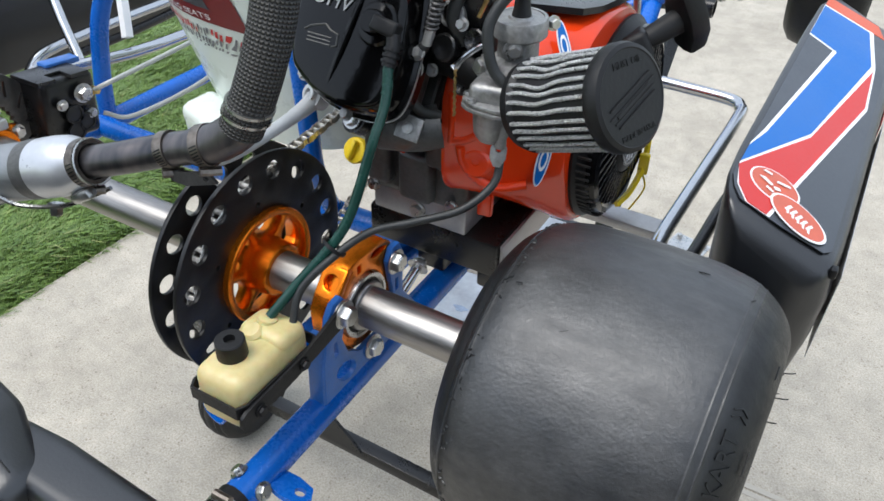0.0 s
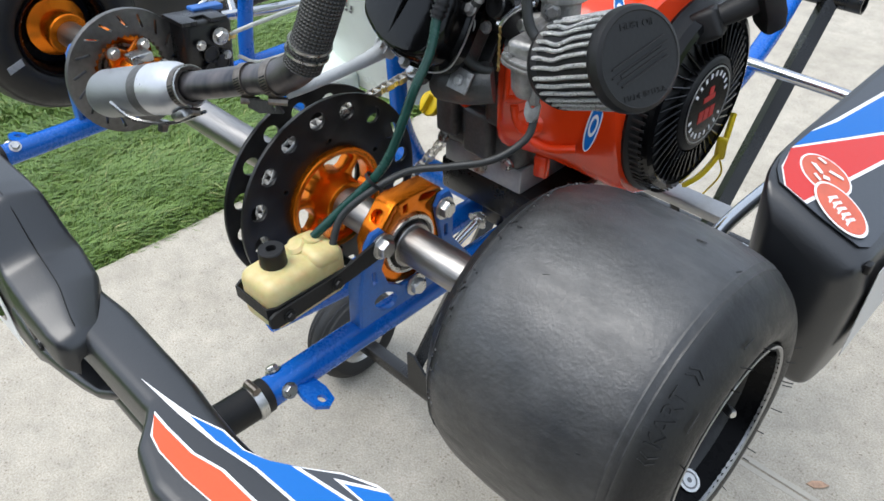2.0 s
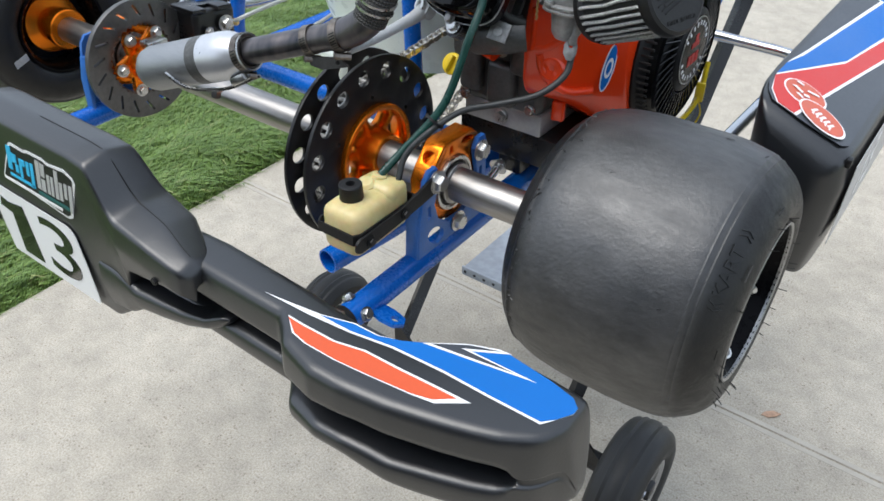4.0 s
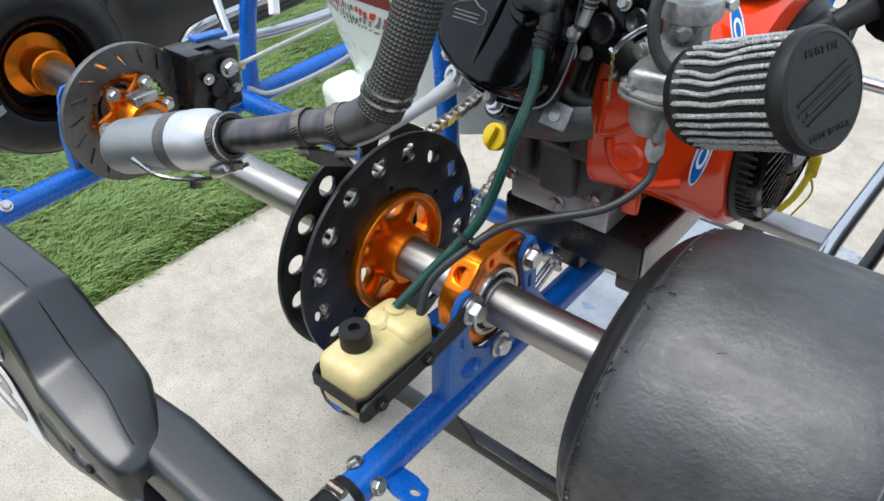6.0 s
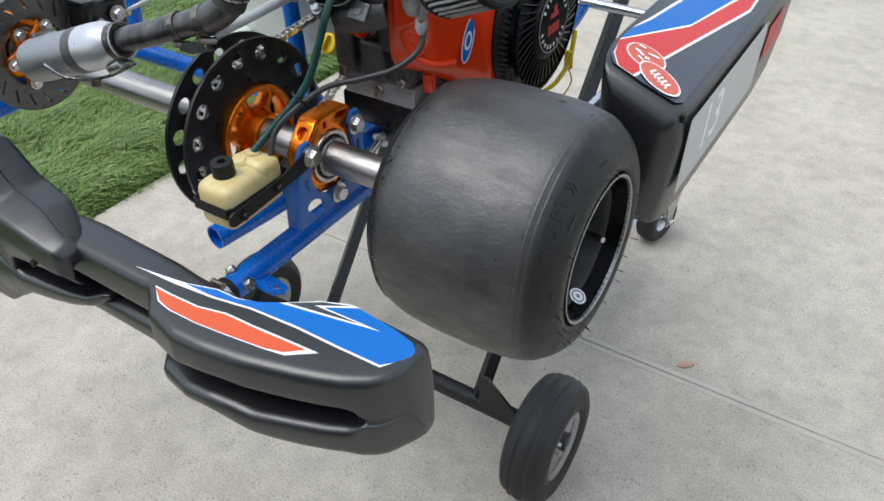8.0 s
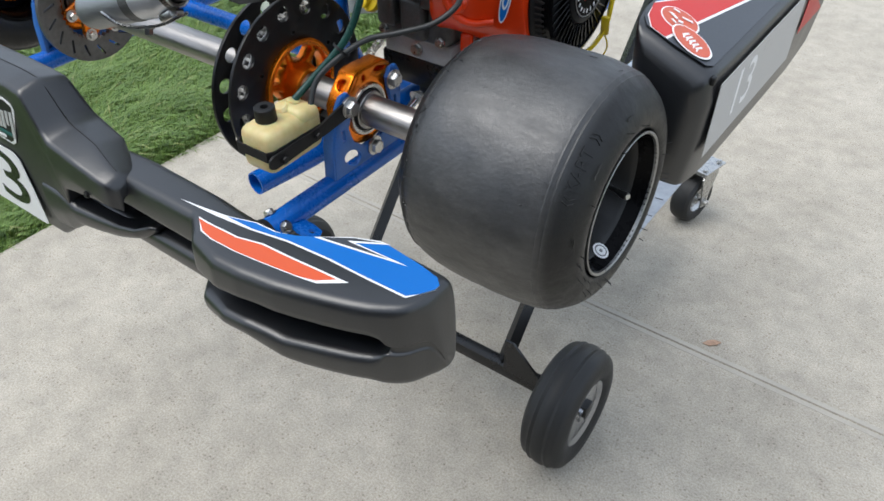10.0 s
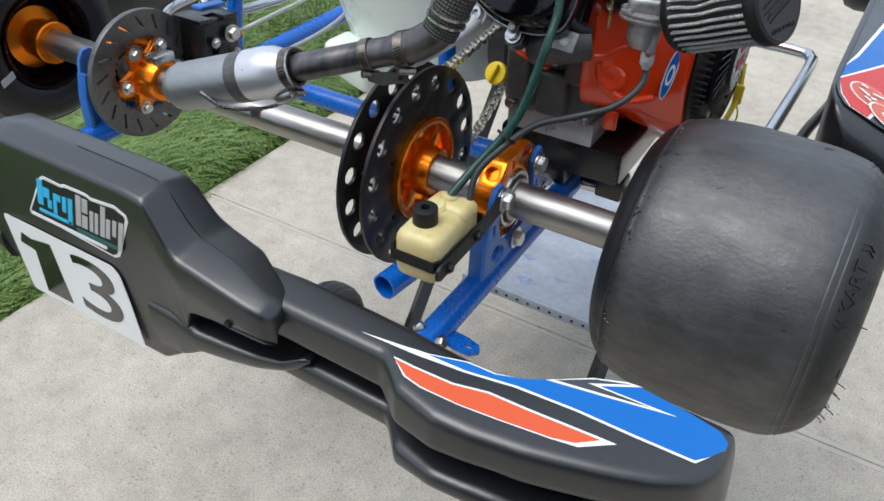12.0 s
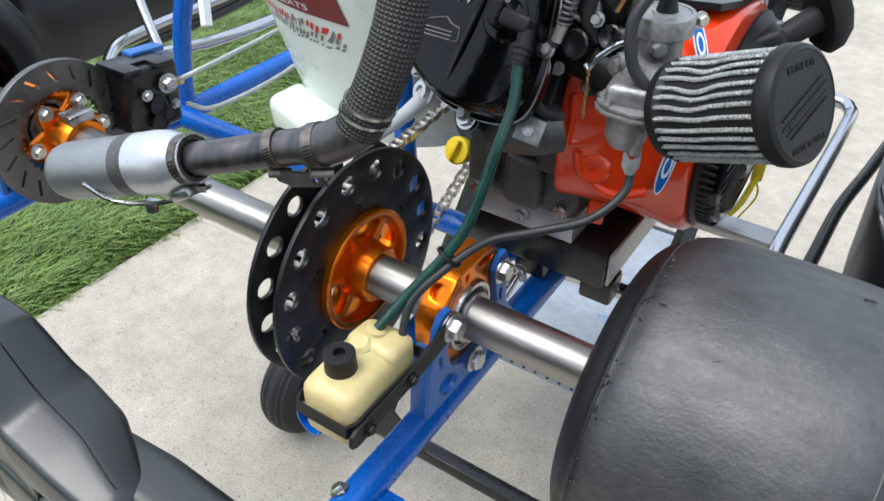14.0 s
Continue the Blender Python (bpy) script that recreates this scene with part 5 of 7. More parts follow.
right_pod = part("side_pod", pod(1), M_PLASTIC, kart, "moulded black plastic side pod with blue and red graphics", 40)
part("side_pod", pod(-1), M_PLASTIC, kart, "moulded black plastic side pod", 40)
F = pod_face(1)
lift = lambda k: Matrix.Translation((0, 0, 0.0005 * k)) @ F
decal([(0.2475, 0.198), (0.2475, 0.70), (0.343, 0.70), (0.343, 0.178), (0.337, 0.169), (0.300, 0.1665), (0.262, 0.1685), (0.253, 0.181)], F, M_DGREY, right_pod, "charcoal_panel", "charcoal vinyl panel")
decal([(0.2480, 0.2175), (0.2480, 0.262), (0.253, 0.300), (0.279, 0.571), (0.2475, 0.578), (0.2475, 0.70), (0.315, 0.70), (0.331, 0.59), (0.336, 0.47), (0.2885, 0.1680), (0.2665, 0.1685), (0.254, 0.187)], lift(1), M_WHITE, right_pod, "decal_edge")
decal([(0.2480, 0.222), (0.2480, 0.255), (0.256, 0.296), (0.284, 0.574), (0.2480, 0.583), (0.2480, 0.694), (0.31, 0.694), (0.3255, 0.592), (0.293, 0.346)], lift(2), M_DBLUE, right_pod, "blue_decal", "bright blue vinyl flash")
decal([(0.2482, 0.216), (0.294, 0.338), (0.329, 0.580), (0.333, 0.472), (0.2855, 0.1685), (0.268, 0.1690), (0.2555, 0.187)], lift(2), M_DRED, right_pod, "red_decal", "red vinyl flash")
decal([(0.2480, 0.700), (0.2480, 0.735), (0.318, 0.735), (0.330, 0.700)], lift(1), M_DORANGE, right_pod, "orange_decal")
def lobe(cx, cy, a, b, turn, n=36, grow=1.0):
    """An ellipse in the plane of the pod's top."""
    c, q = math.cos(math.radians(turn)), math.sin(math.radians(turn))
    return [(cx + grow * (a * math.cos(t) * c - b * math.sin(t) * q), cy + grow * (a * math.cos(t) * q + b * math.sin(t) * c)) for t in (2 * math.pi * k / n for k in range(n))]


badge = decal(lobe(0.2825, 0.2165, 0.0235, 0.0225, -15), lift(3), M_WHITE, right_pod, "club_badge", "two-lobed orange badge with white outlines")
decal(lobe(0.2825, 0.2165, 0.0235, 0.0225, -15, grow=0.92), lift(4), M_BADGE, badge, "badge_field")
decal(lobe(0.3095, 0.190, 0.0285, 0.0195, -28), lift(5), M_WHITE, badge, "badge_shield")
decal(lobe(0.3095, 0.190, 0.0285, 0.0195, -28, grow=0.91), lift(6), M_BADGE, badge, "shield_field")
for p in (((0.268, 0.215), (0.272, 0.2175), (0.281, 0.2135), (0.280, 0.2105)), ((0.284, 0.2075), (0.289, 0.2105), (0.287, 0.2135), (0.282, 0.2115)), ((0.269, 0.226), (0.277, 0.2265), (0.277, 0.229), (0.270, 0.229)), ((0.283, 0.220), (0.296, 0.224), (0.294, 0.2265), (0.283, 0.223)), ((0.276, 0.204), (0.283, 0.2015), (0.284, 0.2035), (0.277, 0.2065))):
    decal(p, lift(7), M_WHITE, badge, "badge_line")
for k in range(5):
    x, y = 0.2965 + 0.0052 * k, 0.1905 - 0.0024 * k
    decal([(x, y), (x + 0.0024, y - 0.0012), (x + 0.0062, y + 0.0080), (x + 0.0038, y + 0.0092)], lift(7), M_WHITE, badge, "badge_bar")
    decal([(x + 0.0026, y - 0.004), (x + 0.0046, y - 0.005), (x + 0.0036, y + 0.0055), (x + 0.0018, y + 0.0060)], lift(7), M_WHITE, badge, "badge_bar")
SIDE = Matrix.Translation((0.3562, 0, 0.963)) @ pose(0, 0, 0, 0, 1.5, 0) @ Matrix.Translation((0, 0, -0.963)) @ XAX
# the panel's grey includes the concrete and sky mirrored by the glossy side
num = decal([(0.174, 1.002), (0.50, 1.003), (0.50, 0.905), (0.174, 0.905)], SIDE, M_GREYVINYL, right_pod, "number_panel", "race number panel, its grey taking in mirrored concrete")
words("13", 0.088, SIDE @ Matrix.Translation((0.275, 0.955, 0.0007)), M_WHITE, num, "race_number", 0.0003)
decal([(0.53, 0.985), (0.62, 0.988), (0.60, 0.96), (0.64, 0.936), (0.52, 0.936)], SIDE, M_DRED, right_pod, "red_decal")
part("pod_clip", box((0.006, 0.010, 0.010), pose(0.3500, 0.166, 1.008), 0.002), M_MATT, right_pod)

# nerf bars
for f in (lambda x: x, lambda x: 2 * MID - x):
    part("nerf_bar", sweep([(f(-0.03), 0.70, 0.90), (f(0.08), 0.695, 0.90), (f(0.160), 0.69, 0.90), (f(0.181), 0.672, 0.90), (f(0.186), 0.62, 0.90), (f(0.182), 0.32, 0.90), (f(0.178), 0.24, 0.885), (f(0.12), 0.20, 0.86), (f(-0.02), 0.19, 0.853)], 0.009, 14, 8), M_CHROME, kart, "polished chrome side bumper bar")
    part("nerf_bar", sweep([(f(0.245), 0.72, 0.86), (f(0.232), 0.60, 0.857), (f(0.218), 0.48, 0.858), (f(0.212), 0.32, 0.858), (f(0.19), 0.21, 0.856), (f(0.10), 0.20, 0.853)], 0.008, 14, 8), M_BLACK, kart, "black lower side bumper bar")
part("pod_strut", sweep([(-0.735, 0.262, 0.905), (-0.80, 0.29, 0.975), (-0.875, 0.33, 1.06)], 0.008, 12, 4), M_CHROME, kart, "chrome pod strut")
strap = part("pod_strap", sweep([(-0.70, 0.33, 0.93), (-0.73, 0.36, 0.99), (-0.80, 0.42, 1.08)], 0.009, 4, 4), M_WHITE, kart, "white plastic strap")
part("side_rail_bar", sweep([(-0.735, 0.24, 0.905), (-0.69, 0.37, 0.905), (-0.67, 0.69, 0.905)], 0.009, 12, 4), M_CHROME, kart)


# ---- seat ----
def seat_point(u, z):
    """u runs from the left rim (-1) round the back to the right rim (1)."""
    k = (z - 0.87) / 0.5
    half = 0.115 + 0.125 * min(1, max(0, k)) ** 0.6
    depth = 0.30
    back = 0.205 - 0.13 * max(0, k) ** 0.9
    a = u * math.pi * 0.5
    x = -0.285 + half * math.copysign(abs(math.sin(a)) ** 0.75, a)
    y = back + depth * (1 - abs(math.cos(a)) ** 0.8) * (0.75 + 0.25 * abs(u))
    return Vector((x, y, z))


def seat_shell():
    bm = bmesh.new()
    nu, nz = 40, 22
    grids = []
    for off in (0.0, 0.006):
        g = []
        for j in range(nz + 1):
            z = 0.940 + 0.515 * j / nz
            row = []
            for i in range(nu + 1):
                u = -1 + 2 * i / nu
                p = seat_point(u, z)
                row.append(bm.verts.new(p + Vector((-math.sin(u * 1.57) * off, off * math.cos(u * 1.57), 0))))
            g.append(row)
        grids.append(g)
    for g in grids:
        for j in range(nz):
            for i in range(nu):
                bm.faces.new((g[j][i], g[j][i + 1], g[j + 1][i + 1], g[j + 1][i]))
    a, b = grids
    for i in range(nu):
        bm.faces.new((a[0][i], a[0][i + 1], b[0][i + 1], b[0][i]))
        bm.faces.new((a[nz][i], a[nz][i + 1], b[nz][i + 1], b[nz][i]))
    for j in range(nz):
        bm.faces.new((a[j][0], a[j + 1][0], b[j + 1][0], b[j][0]))
        bm.faces.new((a[j][nu], a[j + 1][nu], b[j + 1][nu], b[j][nu]))
    bm.faces.new([v for v in b[0]])
    return bm


seat = part("seat", seat_shell(), M_SEAT, kart, "glossy white fibreglass bucket seat", 50)
part("seat_foot", box((0.095, 0.052, 0.050), pose(-0.345, 0.165, 0.948, 8, 6, -14), 0.012, 3), M_SEAT, seat, "white moulded seat boss")


def seat_decal(pts, material, name, lift=0.0012, label=""):
    bm = bmesh.new()
    n = 14
    (u0, z0), (u1, z1), (u2, z2), (u3, z3) = pts
    g = []
    for j in range(5):
        t = j / 4
        row = []
        for i in range(n + 1):
            s = i / n
            ua, za = u0 + (u1 - u0) * s, z0 + (z1 - z0) * s
            ub, zb = u3 + (u2 - u3) * s, z3 + (z2 - z3) * s
            u, z = ua + (ub - ua) * t, za + (zb - za) * t
            q = seat_point(u, z)
            du = seat_point(u + 0.01, z) - seat_point(u - 0.01, z)
            dz = seat_point(u, z + 0.005) - seat_point(u, z - 0.005)
            nrm = du.cross(dz).normalized()
            row.append(bm.verts.new(q + nrm * lift))
        g.append(row)
    for j in range(4):
        for i in range(n):
            bm.faces.new((g[j][i], g[j][i + 1], g[j + 1][i + 1], g[j + 1][i]))
    return part(name, bm, material, seat, label)


seat_decal(((-0.42, 1.105), (0.06, 1.092), (0.0, 1.18), (-0.42, 1.17)), M_MAROON, "maroon_decal", label="maroon maker's decal")


def seat_words(text, size, u0, z0, per_metre, material, lift=0.0019):
    """Lettering wrapped on the seat's back."""
    ob = words(text, size, Matrix.Identity(4), material, seat, "seat_lettering", 0.0)
    for v in ob.data.vertices:
        q = v.co.copy()
        u, z = u0 + q.x * per_metre, z0 + q.y - q.x * 0.06
        p = seat_point(u, z)
        du = seat_point(u + 0.01, z) - seat_point(u - 0.01, z)
        dz = seat_point(u, z + 0.005) - seat_point(u, z - 0.005)
        v.co = p + du.cross(dz).normalized() * lift


seat_words("RACING SEATS", 0.0095, -0.16, 1.104, 4.2, M_WHITE)
seat_decal(((-0.34, 1.120), (-0.02, 1.112), (-0.05, 1.150), (-0.34, 1.155)), M_DGREY, "grey_decal", 0.0018)
rs = random.Random(8)
for row, (u0, u1, z0) in enumerate(((-0.36, 0.02, 1.086), (-0.26, 0.04, 1.072), (-0.14, 0.02, 1.064))):
    u = u0
    while u < u1:
        w = rs.uniform(0.004, 0.010)
        h = (0.009, 0.007, 0.003)[row] * rs.uniform(0.7, 1.1)
        z = z0 - (u - u0) * 0.03 + rs.uniform(-0.002, 0.003)
        seat_decal(((u, z), (u + w, z - 0.001), (u + w + 0.006, z + h), (u + 0.006, z + h)), M_DRED if row == 0 and rs.random() < 0.55 else M_SCRIPT, "small_decal")
        u += w + rs.uniform(0.004, 0.010)

# ---- exhaust ----
PL, PR = Vector((-0.386, -0.120, 1.009)), Vector((-0.240, -0.092, 1.058))
pd = (PR - PL).normalized()
L = (PR - PL).length
MUF = frame_of(PL, pd) @ Matrix.Diagonal((0.91, 0.91, 1, 1))
muffler = part("muffler", lathe([(0, 0.0), (0, 0.019), (0.002, 0.0205), (0.010, 0.027), (0.018, 0.0292), (L - 0.028, 0.0292), (L - 0.014, 0.0275), (L + 0.004, 0.0215), (L + 0.004, 0.0)], MUF, 40), M_MUFFLER, kart, "brushed aluminium muffler can")
part("weld_band", lathe([(L - 0.062, 0.0288), (L - 0.062, 0.0298), (L - 0.046, 0.0298), (L - 0.046, 0.0288)], MUF, 40, closed=True), M_FLANK, muffler, "dull grey band")
part("end_cone", lathe([(L - 0.046, 0.0285), (L - 0.046, 0.0297), (L - 0.026, 0.0298), (L - 0.012, 0.0285), (L + 0.003, 0.0225), (L + 0.003, 0.02)], MUF, 40, closed=True), M_POLISH, muffler, "bright tapered end cone")
part("hose_clamp", lathe([(L - 0.001, 0.0175), (L - 0.001, 0.0232), (L + 0.013, 0.0215), (L + 0.013, 0.0175)], MUF, 32, closed=True), M_TARNISH, muffler, "tarnished band clamp")
part("clamp_wire", sweep([PR + pd * 0.0125 + MUF.to_3x3() @ Vector((0.0222 * math.cos(t), 0.0222 * math.sin(t), 0)) for t in (2 * math.pi * k / 24 for k in range(25))], 0.0012, 6, 1), M_ZINC, muffler)
part("clamp_screw", box((0.010, 0.012, 0.024), Matrix.Translation(PR + Vector((0.006, -0.012, -0.024))) @ pose(0, 0, 0, 0, 60, 10), 0.003), M_ZINC, muffler)
part("worm_clip", sweep([PL + pd * 0.066 + Vector((0.0, -0.029, -0.002)), PL + pd * 0.085 + Vector((0.004, -0.021, -0.024)), PL + pd * 0.12 + Vector((0.01, -0.005, -0.034)), PL + pd * 0.16 + Vector((0.01, 0.01, -0.028))], 0.0022, 6, 4), M_ZINC, muffler, "zinc wire clip")
bolt(PL + pd * 0.115 + Vector((0, -0.006, -0.036)), (0, -0.3, -1), muffler, 0.006, 0.01)
part("exhaust_pipe", sweep([PR + pd * 0.002, PR + pd * 0.045, (-0.155, -0.070, 1.086), (-0.112, -0.064, 1.101), (-0.092, -0.062, 1.112)], 0.0142, 24, 8), M_PIPE, kart, "heat-blued bare steel exhaust pipe")
part("pipe_elbow", sweep([(-0.122, -0.066, 1.097), (-0.098, -0.062, 1.108), (-0.078, -0.058, 1.124), (-0.070, -0.055, 1.140)], 0.0160, 24, 8), M_PIPE, kart, "blued steel exhaust elbow")
HEADER = [(-0.0785, -0.058, 1.122), (-0.068, -0.053, 1.146), (-0.060, -0.046, 1.172), (-0.054, -0.036, 1.205), (-0.052, -0.018, 1.26), (-0.065, 0.02, 1.31), (-0.07, 0.08, 1.30), (-0.07, 0.12, 1.24)]
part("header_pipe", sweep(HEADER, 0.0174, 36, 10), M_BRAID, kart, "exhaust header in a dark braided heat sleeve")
for h, t in ((0.0, 0.1), (0.007, -0.25)):
    part("wire_tie", lathe([(-0.0012, 0.0174), (-0.0012, 0.0194), (0.0012, 0.0194), (0.0012, 0.0174)], frame_of(Vector((-0.0725, -0.056, 1.135)) + Vector((0.003, 0.002, 0.008)) * (h / 0.007), (0.3, 0.1 + t * 0.2, 0.9)), 32, closed=True), M_ZINC, kart, "twisted steel wire tie")


def spring(p, q, r=0.005, wire=0.0012, turns=7):
    p, q = Vector(p), Vector(q)
    m = frame_of(p, q - p)
    ln = (q - p).length
    return sweep([m @ Vector((r * math.cos(2 * math.pi * turns * k / 60), r * math.sin(2 * math.pi * turns * k / 60), ln * k / 60)) for k in range(61)], wire, 6, 1)


def band_clamp(c, axis, r, parent):
    """A slotted worm-drive band with its screw housing below."""
    m = frame_of(c, axis, (0, 0, 1))
    band = part("band_clamp", lathe([(-0.0045, r), (-0.0045, r + 0.0012), (0.0045, r + 0.0012), (0.0045, r)], m, 36, closed=True), M_TARNISH, parent, "slotted steel band clamp")
    v = m.to_3x3().inverted() @ Vector((0.42, -0.62, 0.05))
    for k in range(7):
        a = math.atan2(v.y, v.x) + 0.15 * (k - 3)
        part("band_slot", box((0.0010, 0.0011, 0.0068), m @ Matrix.Rotation(a, 4, "Z") @ Matrix.Translation((r + 0.0012, 0, 0)) @ pose(0, 0, 0, 12, 0, 0), 0), M_MATT, band)
    low = Vector(c) + Vector((0.004, -0.008, -r - 0.002))
    part("clamp_screw", sweep([low + Vector((-0.004, -0.004, 0.0)), low + Vector((0.006, 0.010, -0.003))], 0.0042, 8, 1), M_TARNISH, band)


pipe_axis = Vector((0.085, 0.022, 0.028))
band_clamp((-0.152, -0.0695, 1.0875), pipe_axis, 0.0144, kart)
band_clamp((-0.113, -0.0645, 1.1005), pipe_axis, 0.0162, kart)
band_clamp(PR + pd * 0.007, pd, 0.0203, muffler)
part("exhaust_bracket", plate([(0, 0), (0.04, -0.002), (0.046, -0.012), (0.014, -0.014), (0.0, -0.009)], [circle(0.036, -0.007, 0.003, 10)], 0.003, pose(-0.15, -0.075, 1.072, 90, -12, 10)), M_CASTDARK, kart)
arm = part("support_rod", sweep([(-0.116, -0.054, 1.080), (-0.104, -0.038, 1.086), (-0.097, 0.0, 1.091), (-0.096, 0.035, 1.094), (-0.095, 0.052, 1.098)], lambda t: 0.0056 + 0.0032 * max(0, t - 0.55) / 0.45, 14, 6), M_ARM, kart, "pale grey painted support arm")
part("arm_eye", lathe([(-0.006, 0.005), (-0.006, 0.0125), (0.006, 0.0125), (0.006, 0.005)], frame_of((-0.094, 0.054, 1.100), (-0.35, -0.8, 0.45)), 24, closed=True), M_ARM, arm)
part("socket_screw", lathe([(-0.004, 0.0), (-0.004, 0.0088), (0.010, 0.0088), (0.011, 0.0080), (0.011, 0.0045), (0.005, 0.0045), (0.005, 0.0)], frame_of((-0.094, 0.054, 1.100), (-0.35, -0.8, 0.45)), 20), M_ZINC, arm, "zinc socket-head screw")

# ---- catch can ----
can = part("catch_can", box((0.049, 0.090, 0.054), pose(-0.0355, -0.125, 0.9465, 0, 0, 2), 0.012, 5), M_CAN, kart, "translucent ivory plastic catch can", 60)
part("can_shoulder", box((0.047, 0.036, 0.020), pose(-0.0345, -0.101, 0.9672, -8, 0, 2), 0.0095, 5), M_CAN, can)
part("can_dimple", lathe([(0, 0.0105), (0.010, 0.010), (0.013, 0.007), (0.013, 0.0)], frame_of((-0.041, -0.113, 0.9655), (-0.1, -0.25, 1)), 24), M_CAN, can)
part("can_cap", lathe([(0, 0.0118), (0.001, 0.0124), (0.0165, 0.0120), (0.0175, 0.011), (0.0175, 0.0048), (0.012, 0.0042), (0.012, 0.0)], frame_of((-0.039, -0.142, 0.9725), (0, -0.02, 1)), 28), M_MATT, can, "black screw cap")
part("can_neck", lathe([(0, 0.009), (0.006, 0.0082), (0.007, 0.0065), (0.007, 0.0)], frame_of((-0.039, -0.101, 0.9735), (0.1, 0.3, 1)), 20), M_CAN, can)
part("can_strap", plate(soften([(-0.0625, -0.1735), (-0.0065, -0.1735), (-0.0065, -0.076), (-0.0625, -0.076)], 1, 0.08), [soften([(-0.0608, -0.1718), (-0.0082, -0.1718), (-0.0082, -0.0777), (-0.0608, -0.0777)], 1, 0.08)], 0.012, pose(0, 0, 0.9425, 0, 0, 0)), M_MATT, can, "black steel can strap")
part("can_bracket", plate(soften([(-0.176, 0.008), (-0.168, 0.004), (-0.09, 0.009), (-0.046, 0.014), (-0.034, 0.020), (-0.036, 0.033), (-0.050, 0.035), (-0.10, 0.0235), (-0.168, 0.0215), (-0.175, 0.018)], 1, 0.14), [], 0.003, at_axle(-0.007)), M_MATT, can, "flat black steel bracket bar")
bolt((-0.004, -0.101, AX + 0.015), (1, 0, 0), can, 0.0045, 0.004, M_MATT)
bolt((-0.004, -0.155, AX + 0.011), (1, 0, 0), can, 0.0045, 0.004, M_MATT)
bolt((-0.005, -0.0433, AX + 0.025), (1, 0, 0), can, 0.0098, 0.0095)

part("breather_hose", sweep([(0.003, 0.0245, 1.163), (0.008, 0.011, 1.137), (0.008, -0.010, 1.108), (0.001, -0.030, 1.059), (-0.009, -0.043, 1.032), (-0.027, -0.072, 1.001), (-0.038, -0.098, 0.979)], 0.0043, 16, 8), M_GREENHOSE, kart, "smoky green breather hose")
part("drain_hose", sweep([(0.088, 0.056, 1.090), (0.088, 0.045, 1.072), (0.072, 0.022, 1.055), (0.04, 0.0, 1.044), (0.012, -0.022, 1.037), (-0.006, -0.050, 1.022), (-0.022, -0.075, 0.998), (-0.021, -0.091, 0.972)], 0.0034, 14, 8), M_HOSE, kart, "black rubber drain hose")
part("cable_tie", lathe([(-0.0015, 0.010), (-0.0015, 0.0112), (0.0015, 0.0112), (0.0015, 0.010)], frame_of((-0.008, -0.045, 1.028), (-0.35, -0.6, -0.7)), 20, closed=True), M_MATT, kart)

# ---- engine ----
part("engine_mount", span(-0.10, 0.056, 0.132, 0.37, 0.898, 0.940, 0.004), M_BLACK, kart, "black slotted engine mount block")
plate_part = part("mount_plate", span(-0.092, 0.020, 0.130, 0.36, 0.9405, 0.970, 0.003), M_PLATE, kart, "grey machined engine mount plate")
bolt((-0.036, 0.129, 0.955), (0, -1, 0.1), plate_part, 0.007, 0.007)
bolt((-0.070, 0.150, 0.970), (0, 0, 1), plate_part, 0.007, 0.007)
bolt((0.0, 0.150, 0.970), (0, 0, 1), plate_part, 0.007, 0.007)
for x, z in ((-0.03, 0.884), (0.045, 0.884)):
    part("mount_clamp", box((0.035, 0.03, 0.03), Matrix.Translation((x, 0.16, z)), 0.004), M_BLACK, plate_part)

part("mount_cheek", span(0.0565, 0.060, 0.138, 0.37, 0.901, 0.937, 0.001), M_PLATE, plate_part, "bare alloy mount cheek")
part("mount_bar", span(0.05, 0.178, 0.300, 0.330, 0.888, 0.900, 0.002), M_PLATE, plate_part, "bare alloy mount bar")
engine = part("engine", span(-0.10, 0.02, 0.125, 0.34, 0.966, 1.095, 0.014, 3), M_CASTDARK, kart, "small air-cooled petrol engine with orange shroud")
for x0, x1, z0, z1 in ((-0.09, -0.06, 0.985, 1.05), (-0.05, -0.012, 0.975, 1.03), (-0.02, 0.012, 1.02, 1.07)):
    part("crankcase_boss", span(x0, x1, 0.112, 0.13, z0, z1, 0.006, 3), M_CASTDARK, engine)
for x, z in ((-0.085, 0.975), (0.008, 0.978), (-0.088, 1.07), (0.006, 1.045), (-0.035, 1.042)):
    bolt((x, 0.122, z), (0, -1, 0), engine, 0.0055, 0.006)
part("crankcase_lug", sweep([(-0.075, 0.12, 1.048), (-0.055, 0.106, 1.050), (-0.032, 0.104, 1.046)], 0.010, 16, 4), M_RED, engine, "orange painted crankcase lug")
part("side_cover", lathe([(0, 0.0), (0, 0.055), (0.012, 0.058), (0.016, 0.05), (0.02, 0.02), (0.03, 0.018), (0.03, 0.0)], frame_of((-0.098, 0.23, 1.03), (-1, 0, 0)), 32), M_CASTDARK, engine)
part("clutch", lathe([(0, 0.0), (0, 0.05), (0.006, 0.056), (0.03, 0.056), (0.034, 0.03), (0.034, 0.0)], frame_of((-0.13, 0.255, 1.0), (-1, 0, 0)), 40), M_CASTDARK, engine, "dark steel clutch drum")
cyl = Vector((0, -0.82, 0.57)).normalized()
